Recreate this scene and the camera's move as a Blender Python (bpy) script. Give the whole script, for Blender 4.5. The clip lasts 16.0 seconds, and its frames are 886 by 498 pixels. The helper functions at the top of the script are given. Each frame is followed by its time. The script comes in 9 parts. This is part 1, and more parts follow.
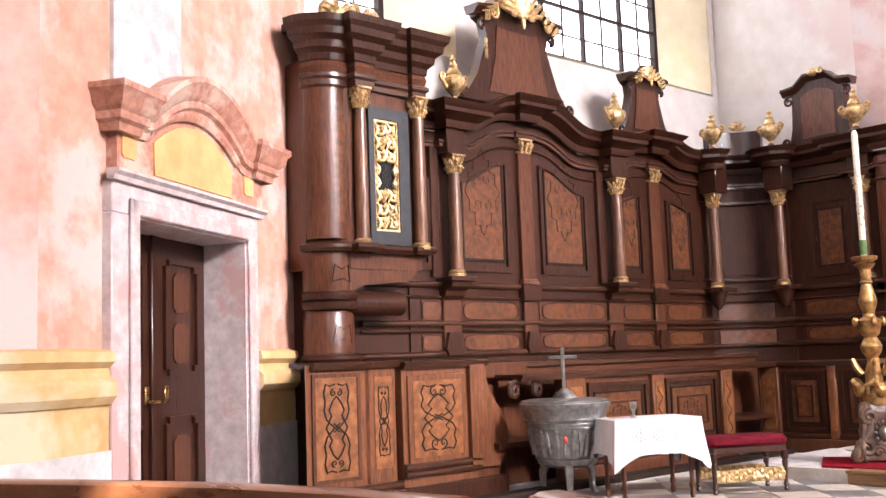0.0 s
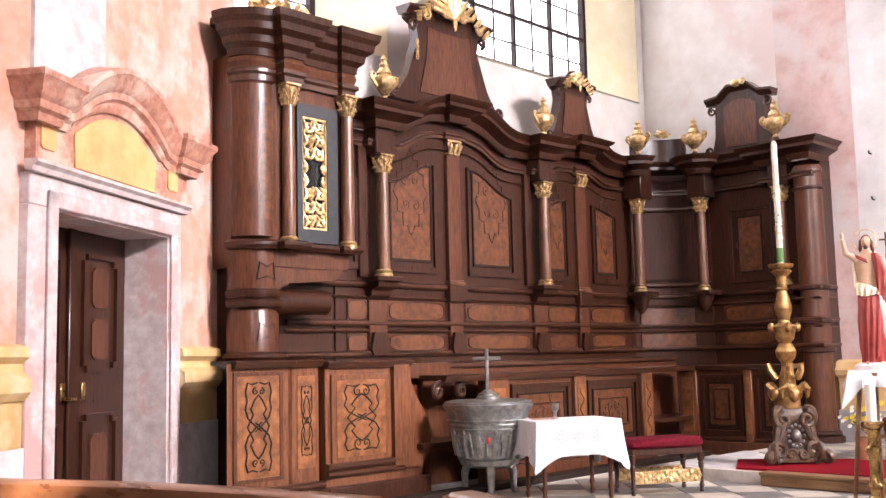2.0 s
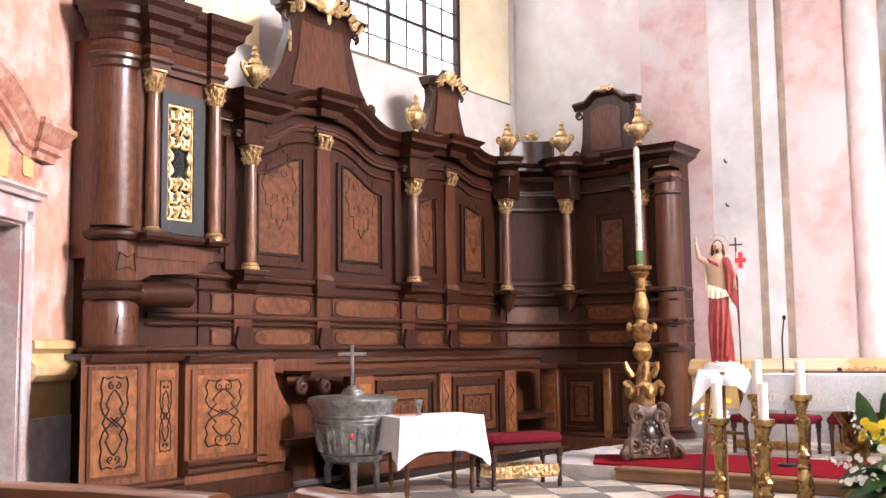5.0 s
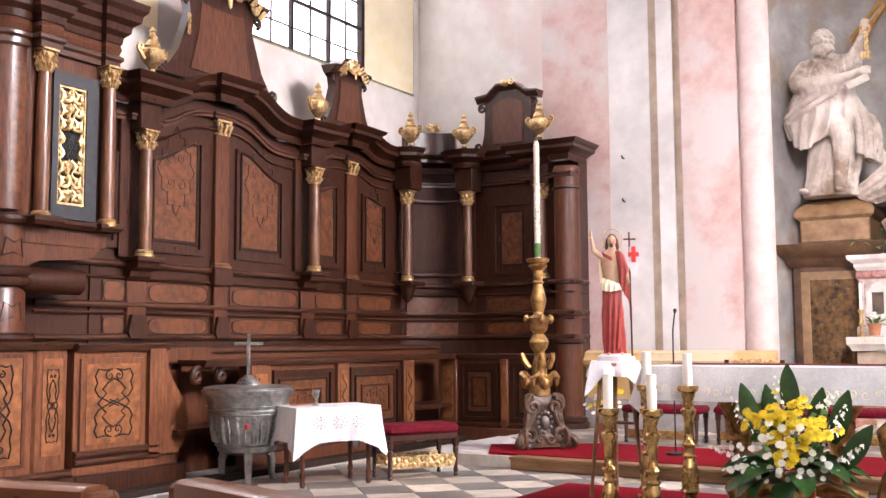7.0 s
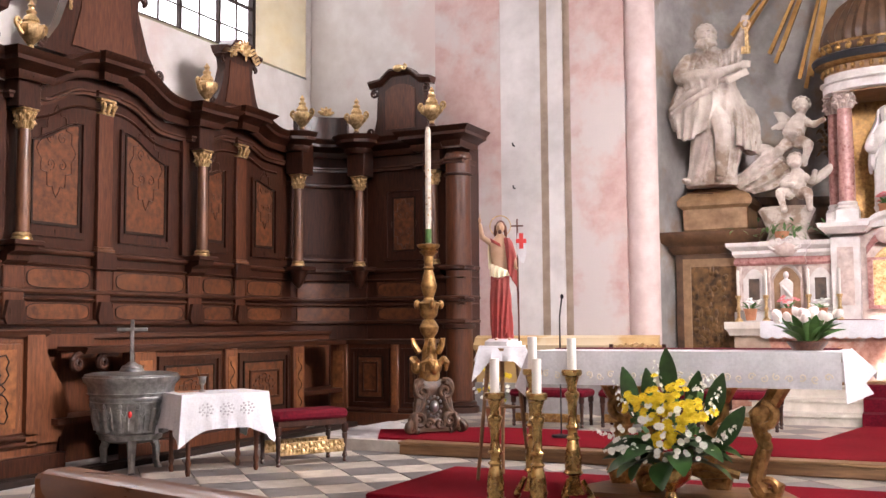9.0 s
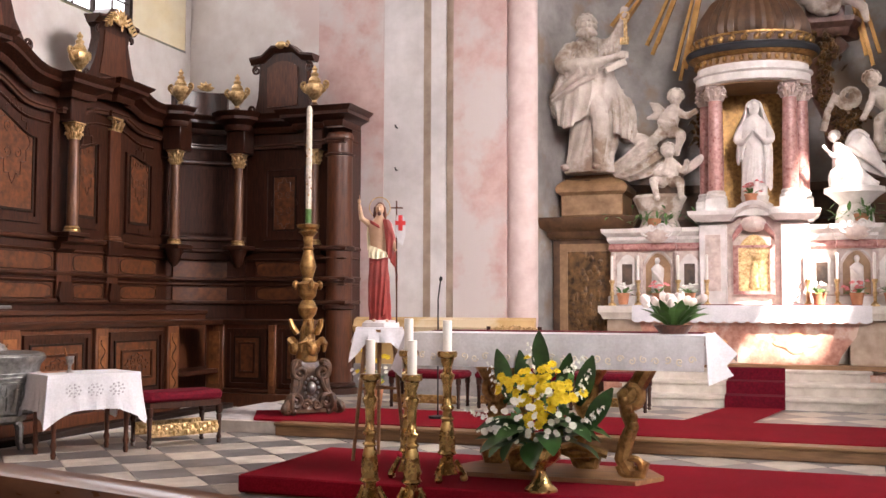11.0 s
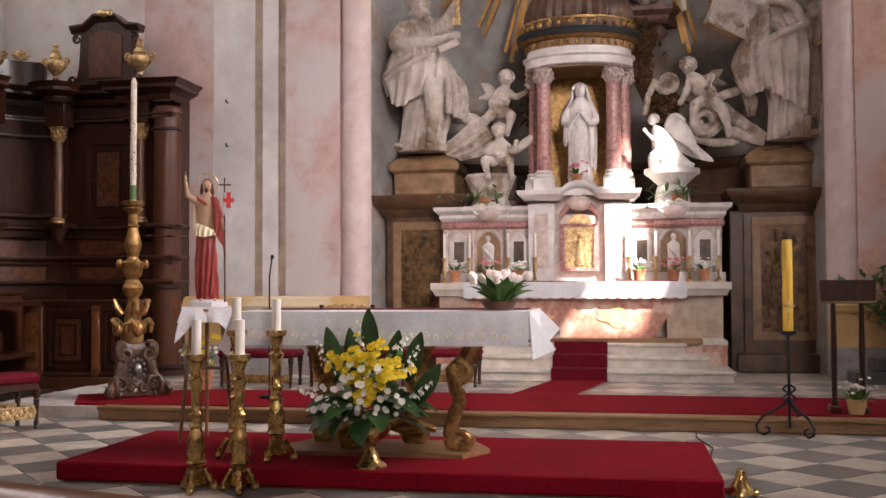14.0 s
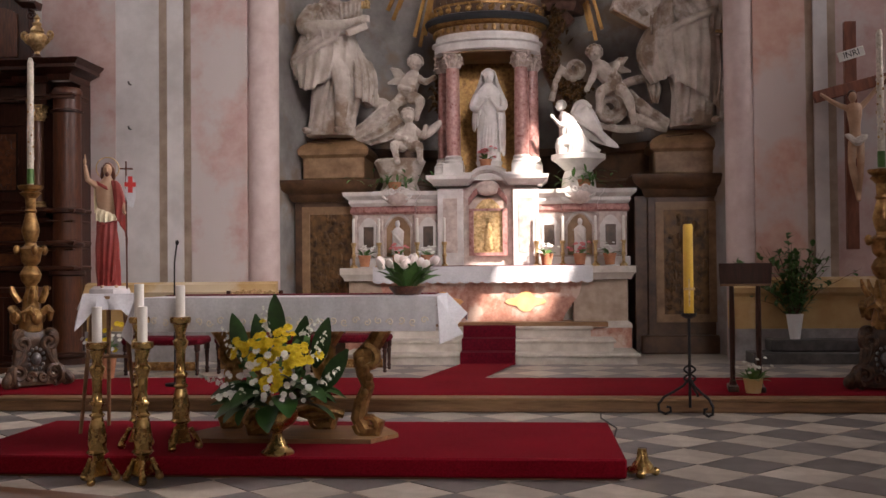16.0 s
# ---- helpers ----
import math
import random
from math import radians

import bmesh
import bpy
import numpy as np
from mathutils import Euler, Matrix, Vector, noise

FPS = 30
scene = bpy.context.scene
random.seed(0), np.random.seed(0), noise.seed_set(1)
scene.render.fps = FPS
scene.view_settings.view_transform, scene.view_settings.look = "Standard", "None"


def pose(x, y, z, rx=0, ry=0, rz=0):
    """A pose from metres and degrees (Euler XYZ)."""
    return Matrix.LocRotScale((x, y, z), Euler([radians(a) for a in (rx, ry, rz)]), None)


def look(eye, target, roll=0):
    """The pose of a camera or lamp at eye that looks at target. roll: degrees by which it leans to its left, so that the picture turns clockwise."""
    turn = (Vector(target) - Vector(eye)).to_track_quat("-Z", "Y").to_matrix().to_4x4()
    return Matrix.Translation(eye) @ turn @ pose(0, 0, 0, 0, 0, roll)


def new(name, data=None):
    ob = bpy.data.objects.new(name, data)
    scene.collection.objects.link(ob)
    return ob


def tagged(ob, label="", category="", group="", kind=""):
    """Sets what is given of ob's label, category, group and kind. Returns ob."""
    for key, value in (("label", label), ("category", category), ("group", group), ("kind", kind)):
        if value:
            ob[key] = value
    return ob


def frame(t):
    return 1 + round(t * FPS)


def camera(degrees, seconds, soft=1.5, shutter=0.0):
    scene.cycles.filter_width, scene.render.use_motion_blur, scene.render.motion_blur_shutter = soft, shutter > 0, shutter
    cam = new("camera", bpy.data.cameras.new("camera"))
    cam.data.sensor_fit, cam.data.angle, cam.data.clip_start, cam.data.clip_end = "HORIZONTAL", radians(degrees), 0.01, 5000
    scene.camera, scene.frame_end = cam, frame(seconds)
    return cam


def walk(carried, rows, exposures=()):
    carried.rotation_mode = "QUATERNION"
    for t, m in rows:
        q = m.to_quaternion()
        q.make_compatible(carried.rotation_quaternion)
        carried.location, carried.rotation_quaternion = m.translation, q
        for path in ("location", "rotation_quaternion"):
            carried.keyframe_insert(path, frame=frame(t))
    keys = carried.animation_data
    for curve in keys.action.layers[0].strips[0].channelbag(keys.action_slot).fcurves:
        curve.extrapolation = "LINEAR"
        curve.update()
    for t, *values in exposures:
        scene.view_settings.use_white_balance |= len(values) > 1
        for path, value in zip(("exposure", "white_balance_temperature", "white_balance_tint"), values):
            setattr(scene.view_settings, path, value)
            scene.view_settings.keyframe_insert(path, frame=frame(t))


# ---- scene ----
cam = camera(47.29, 16.0)
# seconds, x, y, yaw, pitch, roll; the eye of someone seated
EYE = 1.2
PATH = [
    (0.0, -0.174, 0.217, 48.75, 6.24, 2.01),
    (0.5, -0.171, 0.220, 47.92, 6.21, 1.87),
    (1.0, -0.167, 0.223, 46.87, 6.21, 1.70),
    (1.5, -0.163, 0.226, 45.83, 6.18, 1.48),
    (2.0, -0.158, 0.229, 44.63, 6.13, 1.30),
    (2.5, -0.154, 0.232, 43.48, 6.11, 1.19),
    (3.0, -0.149, 0.235, 42.22, 6.06, 1.07),
    (3.5, -0.144, 0.238, 41.07, 6.01, 0.99),
    (4.0, -0.139, 0.241, 39.83, 5.95, 0.90),
    (6.5, -0.110, 0.256, 33.20, 5.37, 0.38),
    (7.0, -0.103, 0.259, 31.74, 5.19, 0.31),
    (7.5, -0.097, 0.261, 30.41, 5.01, 0.34),
    (8.0, -0.090, 0.263, 28.94, 4.81, 0.40),
    (8.5, -0.083, 0.266, 27.45, 4.59, 0.39),
    (9.0, -0.075, 0.268, 25.72, 4.33, 0.40),
    (11.5, -0.036, 0.276, 17.39, 3.01, -0.27),
    (12.0, -0.027, 0.277, 15.73, 2.76, -0.26),
    (12.5, -0.020, 0.278, 14.27, 2.56, -0.20),
    (13.0, -0.012, 0.278, 12.68, 2.36, -0.04),
    (13.5, -0.006, 0.278, 11.30, 2.18, 0.10),
    (14.0, 0.001, 0.278, 9.87, 2.02, 0.25),
    (14.5, 0.008, 0.278, 8.59, 1.86, 0.41),
    (15.0, 0.014, 0.278, 7.20, 1.64, 0.50),
    (15.5, 0.020, 0.278, 6.04, 1.40, 0.57),
    (16.0, 0.026, 0.277, 4.87, 1.13, 0.54),
]
EXPOSURES = [(t, stops, 6500 + min(max(t - 7, 0), 4.5) * 75, 22) for t, stops in ((0.0, 3.42), (4.0, 3.37), (7.0, 3.22), (9.0, 2.87), (11.5, 2.62), (13.0, 2.32), (14.5, 2.0), (16.0, 1.54))]
walk(cam, [(t, pose(x, y, EYE, 90 + pitch, roll, yaw)) for t, x, y, yaw, pitch, roll in PATH], EXPOSURES)

# ---- world, sun, large lights ----
world = bpy.data.worlds.new("sky")
scene.world = world
world.use_nodes = True
wn = world.node_tree.nodes
sky = wn.new("ShaderNodeTexSky")
sky.sky_type = "NISHITA"
sky.sun_disc = False
sky.sun_elevation, sky.sun_rotation = radians(38), radians(130)
world.node_tree.links.new(sky.outputs[0], wn["Background"].inputs[0])
wn["Background"].inputs[1].default_value = 0.06

SUN_FROM = Vector((0.60, -0.58, 0.60)).normalized()
sun = new("sun", bpy.data.lights.new("sun", "SUN"))
sun.data.energy, sun.data.angle, sun.data.color = 5.0, radians(0.6), (1.0, 0.95, 0.86)
sun.matrix_basis = look(SUN_FROM * 20, (0, 0, 0))


def area_lamp(name, at, target, width, height, watts, spread=180, color=(1.0, 0.985, 0.96)):
    """An area lamp for daylight; spread (degrees) narrows the beam towards its target."""
    lamp = new(name, bpy.data.lights.new(name, "AREA"))
    lamp.data.shape, lamp.data.size, lamp.data.size_y = "RECTANGLE", width, height
    lamp.data.energy, lamp.data.color, lamp.data.spread = watts, color, radians(spread)
    lamp.matrix_basis = look(at, target)
    return lamp


area_lamp("daylight_choir_window", (-8.62, 10.2, 6.9), (0, 8.0, 3.0), 3.0, 3.8, 8)
area_lamp("daylight_choir_window", (-8.62, 5.6, 6.9), (0, 5.5, 3.0), 3.0, 3.8, 10.5)
area_lamp("daylight_choir_window", (8.50, 10.2, 7.6), (-7.0, 7.9, 1.0), 3.0, 4.6, 50, 66)
area_lamp("daylight_choir_window", (8.50, 7.0, 7.6), (-7.0, 6.1, 0.5), 2.2, 4.6, 82, 60)
# added fill lamps without windows: they brighten the door wall, stalls and altar
area_lamp("nave_fill_lamp", (4.90, -3.0, 7.6), (-5.0, 5.5, 0.9), 3.0, 4.4, 17, 100)
area_lamp("nave_fill_lamp", (4.90, -6.5, 7.6), (-1.0, 12.4, 2.0), 3.0, 4.4, 30, 29)
# added fill from behind the camera; the south wall has no opening
area_lamp("west_fill_lamp", (-2, -13.6, 6.5), (-4, 8, 1.5), 4.5, 5.0, 8, 120)


# ---- materials ----
def surface(name, dark, light, rough=0.6, metal=0.0, spec=0.5, scale=6.0, stretch=(1, 1, 1), bump=0.15, accent=None, amount=0.5,
            coarse=0.8, vary=0.0, coat=0.0, depth=0.01, sheen=0.0):
    """Two-scale mottled surface. accent: a third colour in large worn patches, which cover about that amount."""
    m = bpy.data.materials.new(name)
    m.use_nodes = True
    n, link = m.node_tree.nodes, m.node_tree.links.new
    b = n["Principled BSDF"]
    co, mp = n.new("ShaderNodeTexCoord"), n.new("ShaderNodeMapping")
    mp.inputs["Scale"].default_value = stretch
    link(co.outputs["Object"], mp.inputs[0])
    fine, wide = n.new("ShaderNodeTexNoise"), n.new("ShaderNodeTexNoise")
    for node, sc, det in ((fine, scale, 8.0), (wide, coarse, 5.0)):
        node.inputs["Scale"].default_value, node.inputs["Detail"].default_value = sc, det
        node.inputs["Roughness"].default_value = 0.62
        link(mp.outputs[0], node.inputs["Vector"])
    ramp = n.new("ShaderNodeValToRGB")
    ramp.color_ramp.elements[0].position, ramp.color_ramp.elements[1].position = 0.34, 0.66
    ramp.color_ramp.elements[0].color, ramp.color_ramp.elements[1].color = (*dark, 1), (*light, 1)
    link(fine.outputs[0], ramp.inputs[0])
    colour = ramp.outputs[0]
    if accent:
        r2, mix = n.new("ShaderNodeValToRGB"), n.new("ShaderNodeMix")
        r2.color_ramp.elements[0].position, r2.color_ramp.elements[1].position = 0.62 - amount * 0.3, 0.70 - amount * 0.25
        mix.data_type = "RGBA"
        link(wide.outputs[0], r2.inputs[0])
        link(r2.outputs[0], mix.inputs[0])
        link(colour, mix.inputs[6])
        mix.inputs[7].default_value = (*accent, 1)
        colour = mix.outputs[2]
    else:
        mul, mr = n.new("ShaderNodeMix"), n.new("ShaderNodeMapRange")
        mul.data_type, mul.blend_type = "RGBA", "MULTIPLY"
        mul.inputs[0].default_value = 1.0
        mr.inputs["From Min"].default_value, mr.inputs["From Max"].default_value = 0.3, 0.7
        mr.inputs["To Min"].default_value, mr.inputs["To Max"].default_value = 0.82, 1.12
        link(wide.outputs[0], mr.inputs[0])
        link(colour, mul.inputs[6])
        link(mr.outputs[0], mul.inputs[7])
        colour = mul.outputs[2]
    if vary:
        info, mv, mm = n.new("ShaderNodeObjectInfo"), n.new("ShaderNodeMapRange"), n.new("ShaderNodeMix")
        mm.data_type, mm.blend_type = "RGBA", "MULTIPLY"
        mm.inputs[0].default_value = 1.0
        mv.inputs["To Min"].default_value, mv.inputs["To Max"].default_value = 1 - vary, 1 + vary
        link(info.outputs["Random"], mv.inputs[0])
        link(colour, mm.inputs[6])
        link(mv.outputs[0], mm.inputs[7])
        colour = mm.outputs[2]
    link(colour, b.inputs["Base Color"])
    rr = n.new("ShaderNodeMapRange")
    rr.inputs["To Min"].default_value, rr.inputs["To Max"].default_value = max(rough - 0.12, 0.03), min(rough + 0.12, 1)
    link(fine.outputs[0], rr.inputs[0])
    link(rr.outputs[0], b.inputs["Roughness"])
    b.inputs["Metallic"].default_value = metal
    b.inputs["Specular IOR Level"].default_value = spec
    if coat:
        b.inputs["Coat Weight"].default_value, b.inputs["Coat Roughness"].default_value = coat, 0.18
    if sheen:
        b.inputs["Sheen Weight"].default_value = sheen
    if bump:
        bp = n.new("ShaderNodeBump")
        bp.inputs["Strength"].default_value, bp.inputs["Distance"].default_value = bump, depth
        link(fine.outputs[0], bp.inputs["Height"])
        link(bp.outputs[0], b.inputs["Normal"])
    return m


def glow_pane(name, color, strength):
    """Frosted daylight behind leaded glass."""
    m = bpy.data.materials.new(name)
    m.use_nodes = True
    b = m.node_tree.nodes["Principled BSDF"]
    b.inputs["Base Color"].default_value = (*color, 1)
    b.inputs["Emission Color"].default_value = (*color, 1)
    b.inputs["Emission Strength"].default_value = strength
    b.inputs["Roughness"].default_value = 0.2
    return m


PINK = surface("peach_plaster", (0.49, 0.245, 0.170), (0.60, 0.355, 0.270), 0.9, scale=5, bump=0.12, accent=(0.52, 0.445, 0.405), amount=0.42, coarse=1.3)
PINK_PALE = surface("pale_pink_plaster", (0.48, 0.315, 0.28), (0.60, 0.45, 0.42), 0.9, scale=3.5, bump=0.1, accent=(0.56, 0.505, 0.485), amount=0.5, coarse=0.9)
SALMON = surface("salmon_plaster", (0.50, 0.285, 0.220), (0.61, 0.41, 0.345), 0.9, scale=4, bump=0.1, accent=(0.56, 0.465, 0.43), amount=0.5, coarse=0.8)
RED_MARBLING = surface("rose_marbling", (0.52, 0.40, 0.37), (0.64, 0.53, 0.50), 0.8, scale=4, bump=0.1, accent=(0.47, 0.255, 0.235), amount=0.10, coarse=0.45)
WHITE = surface("white_plaster", (0.58, 0.54, 0.505), (0.69, 0.665, 0.635), 0.9, scale=2.5, bump=0.08, accent=(0.60, 0.51, 0.48), amount=0.3, coarse=0.7)
GREY_PLASTER = surface("grey_plaster", (0.25, 0.235, 0.225), (0.39, 0.37, 0.355), 0.9, scale=3, bump=0.12, accent=(0.29, 0.225, 0.175), amount=0.42, coarse=1.2)
PALE_GREY = surface("pale_grey_plaster", (0.58, 0.56, 0.55), (0.70, 0.68, 0.67), 0.9, scale=3, bump=0.08)
CREAM = surface("cream_plaster", (0.76, 0.66, 0.42), (0.82, 0.76, 0.58), 0.9, scale=2, bump=0.05)
BROWN_BAND = surface("brown_band_plaster", (0.33, 0.25, 0.19), (0.45, 0.36, 0.28), 0.9, scale=6, bump=0.1)
OCHRE = surface("ochre_plaster", (0.47, 0.295, 0.115), (0.58, 0.405, 0.190), 0.9, scale=3, bump=0.1, accent=(0.62, 0.51, 0.34), amount=0.3)
PLINTH_GREY = surface("grey_plinth", (0.42, 0.40, 0.40), (0.62, 0.59, 0.58), 0.8, scale=7, bump=0.2)
DOOR_STONE = surface("pink_grey_marble", (0.42, 0.34, 0.33), (0.62, 0.55, 0.54), 0.55, scale=9, bump=0.12, accent=(0.50, 0.32, 0.30), amount=0.35, coarse=2.2)
RED_STONE = surface("red_marble", (0.33, 0.135, 0.090), (0.52, 0.27, 0.195), 0.5, scale=16, bump=0.14, accent=(0.58, 0.42, 0.34), amount=0.34, coarse=3)
ORANGE_STONE = surface("orange_alabaster", (0.66, 0.34, 0.13), (0.78, 0.47, 0.22), 0.5, scale=5, bump=0.05)
WOOD = surface("dark_walnut", (0.017, 0.0056, 0.0033), (0.058, 0.0196, 0.0104), 0.32, spec=0.3, scale=11, stretch=(4.5, 4.5, 0.5), bump=0.15, coarse=1.3, coat=0.22)
WOOD_MID = surface("walnut", (0.052, 0.0172, 0.0088), (0.122, 0.041, 0.0185), 0.38, spec=0.33, scale=11, stretch=(4.5, 4.5, 0.6), bump=0.12, coarse=1.5, coat=0.2)
DESK_WOOD = surface("warm_walnut", (0.088, 0.0305, 0.0145), (0.195, 0.072, 0.0325), 0.34, spec=0.35, scale=11, stretch=(4.0, 4.0, 0.6), bump=0.14, coarse=1.6, coat=0.22)
WOOD_LONG = surface("walnut_rail", (0.024, 0.0082, 0.0046), (0.086, 0.030, 0.0145), 0.38, spec=0.4, scale=8, stretch=(0.5, 3.5, 3.5), bump=0.12, coarse=1.5, coat=0.3)
BURL = surface("burl_veneer", (0.050, 0.0155, 0.0064), (0.170, 0.057, 0.0200), 0.40, spec=0.45, scale=13, bump=0.05, coarse=4.0, coat=0.2)
BURL_LIGHT = surface("honey_burl_veneer", (0.110, 0.036, 0.012), (0.300, 0.115, 0.040), 0.40, spec=0.45, scale=12, bump=0.05, coarse=4.0, coat=0.2)
INLAY = surface("dark_inlay", (0.012, 0.007, 0.005), (0.026, 0.014, 0.010), 0.6, spec=0.2, scale=20, bump=0.05)
EBONY = surface("black_painted_wood", (0.010, 0.012, 0.015), (0.022, 0.025, 0.03), 0.45, scale=20, bump=0.05)
COL_WOOD = surface("column_wood", (0.085, 0.032, 0.0150), (0.20, 0.088, 0.043), 0.36, scale=9, stretch=(2, 2, 0.5), bump=0.05, coarse=2.5, coat=0.3)
GOLD = surface("gilding", (0.34, 0.205, 0.075), (0.84, 0.62, 0.33), 0.40, metal=0.85, scale=26, bump=0.4, coarse=7)
OLD_GOLD = surface("old_gilding", (0.17, 0.088, 0.030), (0.50, 0.30, 0.11), 0.42, metal=0.75, scale=18, bump=0.5, coarse=5)
BRASS = surface("old_brass", (0.26, 0.155, 0.050), (0.62, 0.43, 0.175), 0.27, metal=0.95, scale=14, bump=0.15, coarse=5)
BRONZE_DARK = surface("dark_carved_wood", (0.022, 0.011, 0.006), (0.125, 0.066, 0.034), 0.45, scale=16, bump=0.5, coarse=4)
PEWTER = surface("pewter", (0.20, 0.205, 0.20), (0.46, 0.46, 0.445), 0.36, metal=0.85, scale=14, bump=0.35, coarse=4)
IRON = surface("black_iron", (0.012, 0.012, 0.013), (0.03, 0.03, 0.03), 0.5, metal=0.6, scale=20, bump=0.2)
LINEN = surface("white_linen", (0.58, 0.58, 0.60), (0.68, 0.68, 0.70), 0.95, scale=60, bump=0.15, depth=0.002, coarse=2)
LACE = surface("lace_pattern", (0.36, 0.36, 0.37), (0.50, 0.50, 0.51), 0.95, scale=40, bump=0.3, depth=0.002)
CARPET = surface("red_carpet", (0.150, 0.0035, 0.009), (0.245, 0.008, 0.018), 0.98, spec=0.08, scale=90, bump=0.5, depth=0.004, coarse=1.2)
VELVET = surface("dark_red_velvet", (0.075, 0.0025, 0.008), (0.145, 0.006, 0.016), 0.9, spec=0.15, scale=40, bump=0.2, depth=0.003)
STEP_WOOD = surface("oak_step", (0.17, 0.085, 0.035), (0.30, 0.165, 0.075), 0.55, scale=8, stretch=(0.4, 4, 4), bump=0.15, coarse=1)
STEP_STONE = surface("pale_limestone", (0.47, 0.42, 0.36), (0.64, 0.59, 0.52), 0.6, scale=7, bump=0.12)
TILE_LIGHT = surface("light_stone_tile", (0.40, 0.35, 0.29), (0.55, 0.50, 0.43), 0.42, scale=7, bump=0.08, vary=0.14, coarse=1.3)
TILE_DARK = surface("dark_stone_tile", (0.13, 0.12, 0.115), (0.22, 0.205, 0.195), 0.40, scale=7, bump=0.08, vary=0.16, coarse=1.3)
GROUT = surface("floor_bed", (0.14, 0.125, 0.11), (0.22, 0.20, 0.175), 0.8, scale=12, bump=0.1)
STATUE = surface("weathered_white_stucco", (0.40, 0.345, 0.29), (0.66, 0.60, 0.54), 0.75, scale=7, bump=0.25, coarse=3.0, accent=(0.27, 0.200, 0.145), amount=0.36)
MARBLE = surface("white_marble", (0.56, 0.52, 0.49), (0.76, 0.73, 0.70), 0.4, scale=6, bump=0.04, coarse=2)
MARBLE_PINK = surface("pink_white_marble", (0.42, 0.32, 0.28), (0.66, 0.56, 0.50), 0.4, scale=11, bump=0.05, coarse=3)
MARBLE_RED = surface("red_column_marble", (0.27, 0.11, 0.095), (0.50, 0.27, 0.24), 0.3, scale=22, bump=0.04, coarse=4)
BROWN_STONE = surface("brown_marbled_stone", (0.045, 0.020, 0.0085), (0.130, 0.066, 0.030), 0.42, scale=5, bump=0.1, coarse=1.5)
TAN_STONE = surface("tan_stone", (0.20, 0.110, 0.050), (0.35, 0.215, 0.112), 0.5, scale=6, bump=0.1, coarse=1.5)
DARK_RELIEF = surface("gilded_relief", (0.035, 0.016, 0.006), (0.20, 0.105, 0.034), 0.42, metal=0.3, scale=12, bump=0.5, coarse=4)
WAX = surface("white_wax", (0.76, 0.73, 0.66), (0.84, 0.81, 0.75), 0.45, scale=5, bump=0.02)
YELLOW_WAX = surface("beeswax", (0.62, 0.36, 0.035), (0.74, 0.47, 0.06), 0.45, scale=8, bump=0.05)
GREEN_LEAF = surface("dark_green_leaf", (0.008, 0.030, 0.007), (0.026, 0.078, 0.016), 0.35, scale=14, bump=0.1, coarse=4)
FRESH_LEAF = surface("fresh_green_leaf", (0.035, 0.10, 0.018), (0.085, 0.20, 0.045), 0.5, scale=14, bump=0.1, coarse=4)
YELLOW_PETAL = surface("yellow_petals", (0.72, 0.50, 0.008), (0.86, 0.68, 0.03), 0.7, scale=40, bump=0.3)
WHITE_PETAL = surface("white_petals", (0.72, 0.73, 0.66), (0.84, 0.85, 0.79), 0.7, scale=40, bump=0.2)
PINK_PETAL = surface("pink_petals", (0.66, 0.16, 0.18), (0.78, 0.30, 0.30), 0.7, scale=40, bump=0.2)
TERRACOTTA = surface("terracotta", (0.38, 0.15, 0.07), (0.52, 0.24, 0.13), 0.8, scale=14, bump=0.15)
SKIN_PAINT = surface("painted_flesh_plaster", (0.40, 0.24, 0.14), (0.52, 0.34, 0.22), 0.5, scale=8, bump=0.05)
RED_ROBE = surface("painted_red_plaster", (0.21, 0.018, 0.014), (0.34, 0.045, 0.034), 0.5, scale=8, bump=0.08)
PEW = surface("varnished_pew_oak", (0.17, 0.058, 0.022), (0.30, 0.118, 0.048), 0.3, scale=7, stretch=(0.5, 3, 3), bump=0.06, coat=0.4)
GLASS_DAY = glow_pane("bright_leaded_glass", (0.93, 0.97, 1.0), 0.64)
OLD_WAX = surface("old_patterned_wax", (0.40, 0.35, 0.27), (0.66, 0.60, 0.50), 0.5, scale=34, bump=0.05, coarse=9)
RAY_GOLD = surface("ray_gilding", (0.30, 0.155, 0.040), (0.52, 0.30, 0.095), 0.48, metal=0.6, scale=9, bump=0.15, coarse=3)
DARK_STONE = surface("dark_step_stone", (0.040, 0.037, 0.036), (0.105, 0.098, 0.092), 0.5, scale=8, bump=0.2)
GREY_STONE = surface("grey_wall_plinth", (0.22, 0.205, 0.20), (0.36, 0.34, 0.33), 0.8, scale=7, bump=0.2)
CROSS_WOOD = surface("red_brown_cross_wood", (0.13, 0.037, 0.018), (0.24, 0.078, 0.038), 0.5, scale=8, stretch=(3, 3, 0.6), bump=0.15)
BROWN_RED = surface("brown_red_marble", (0.095, 0.042, 0.030), (0.23, 0.118, 0.086), 0.45, scale=10, bump=0.1, coarse=2.5)
SAND_STONE = surface("sand_stone", (0.33, 0.245, 0.175), (0.49, 0.385, 0.29), 0.55, scale=7, bump=0.12)
WOOD_DULL = surface("dull_dark_walnut", (0.020, 0.0066, 0.0038), (0.062, 0.021, 0.0112), 0.62, spec=0.2, scale=11, stretch=(4.5, 4.5, 0.5), bump=0.15, coarse=1.3)
WHITE_BLOCK = surface("white_plastic", (0.75, 0.75, 0.74), (0.8, 0.8, 0.79), 0.5, scale=5, bump=0.0)
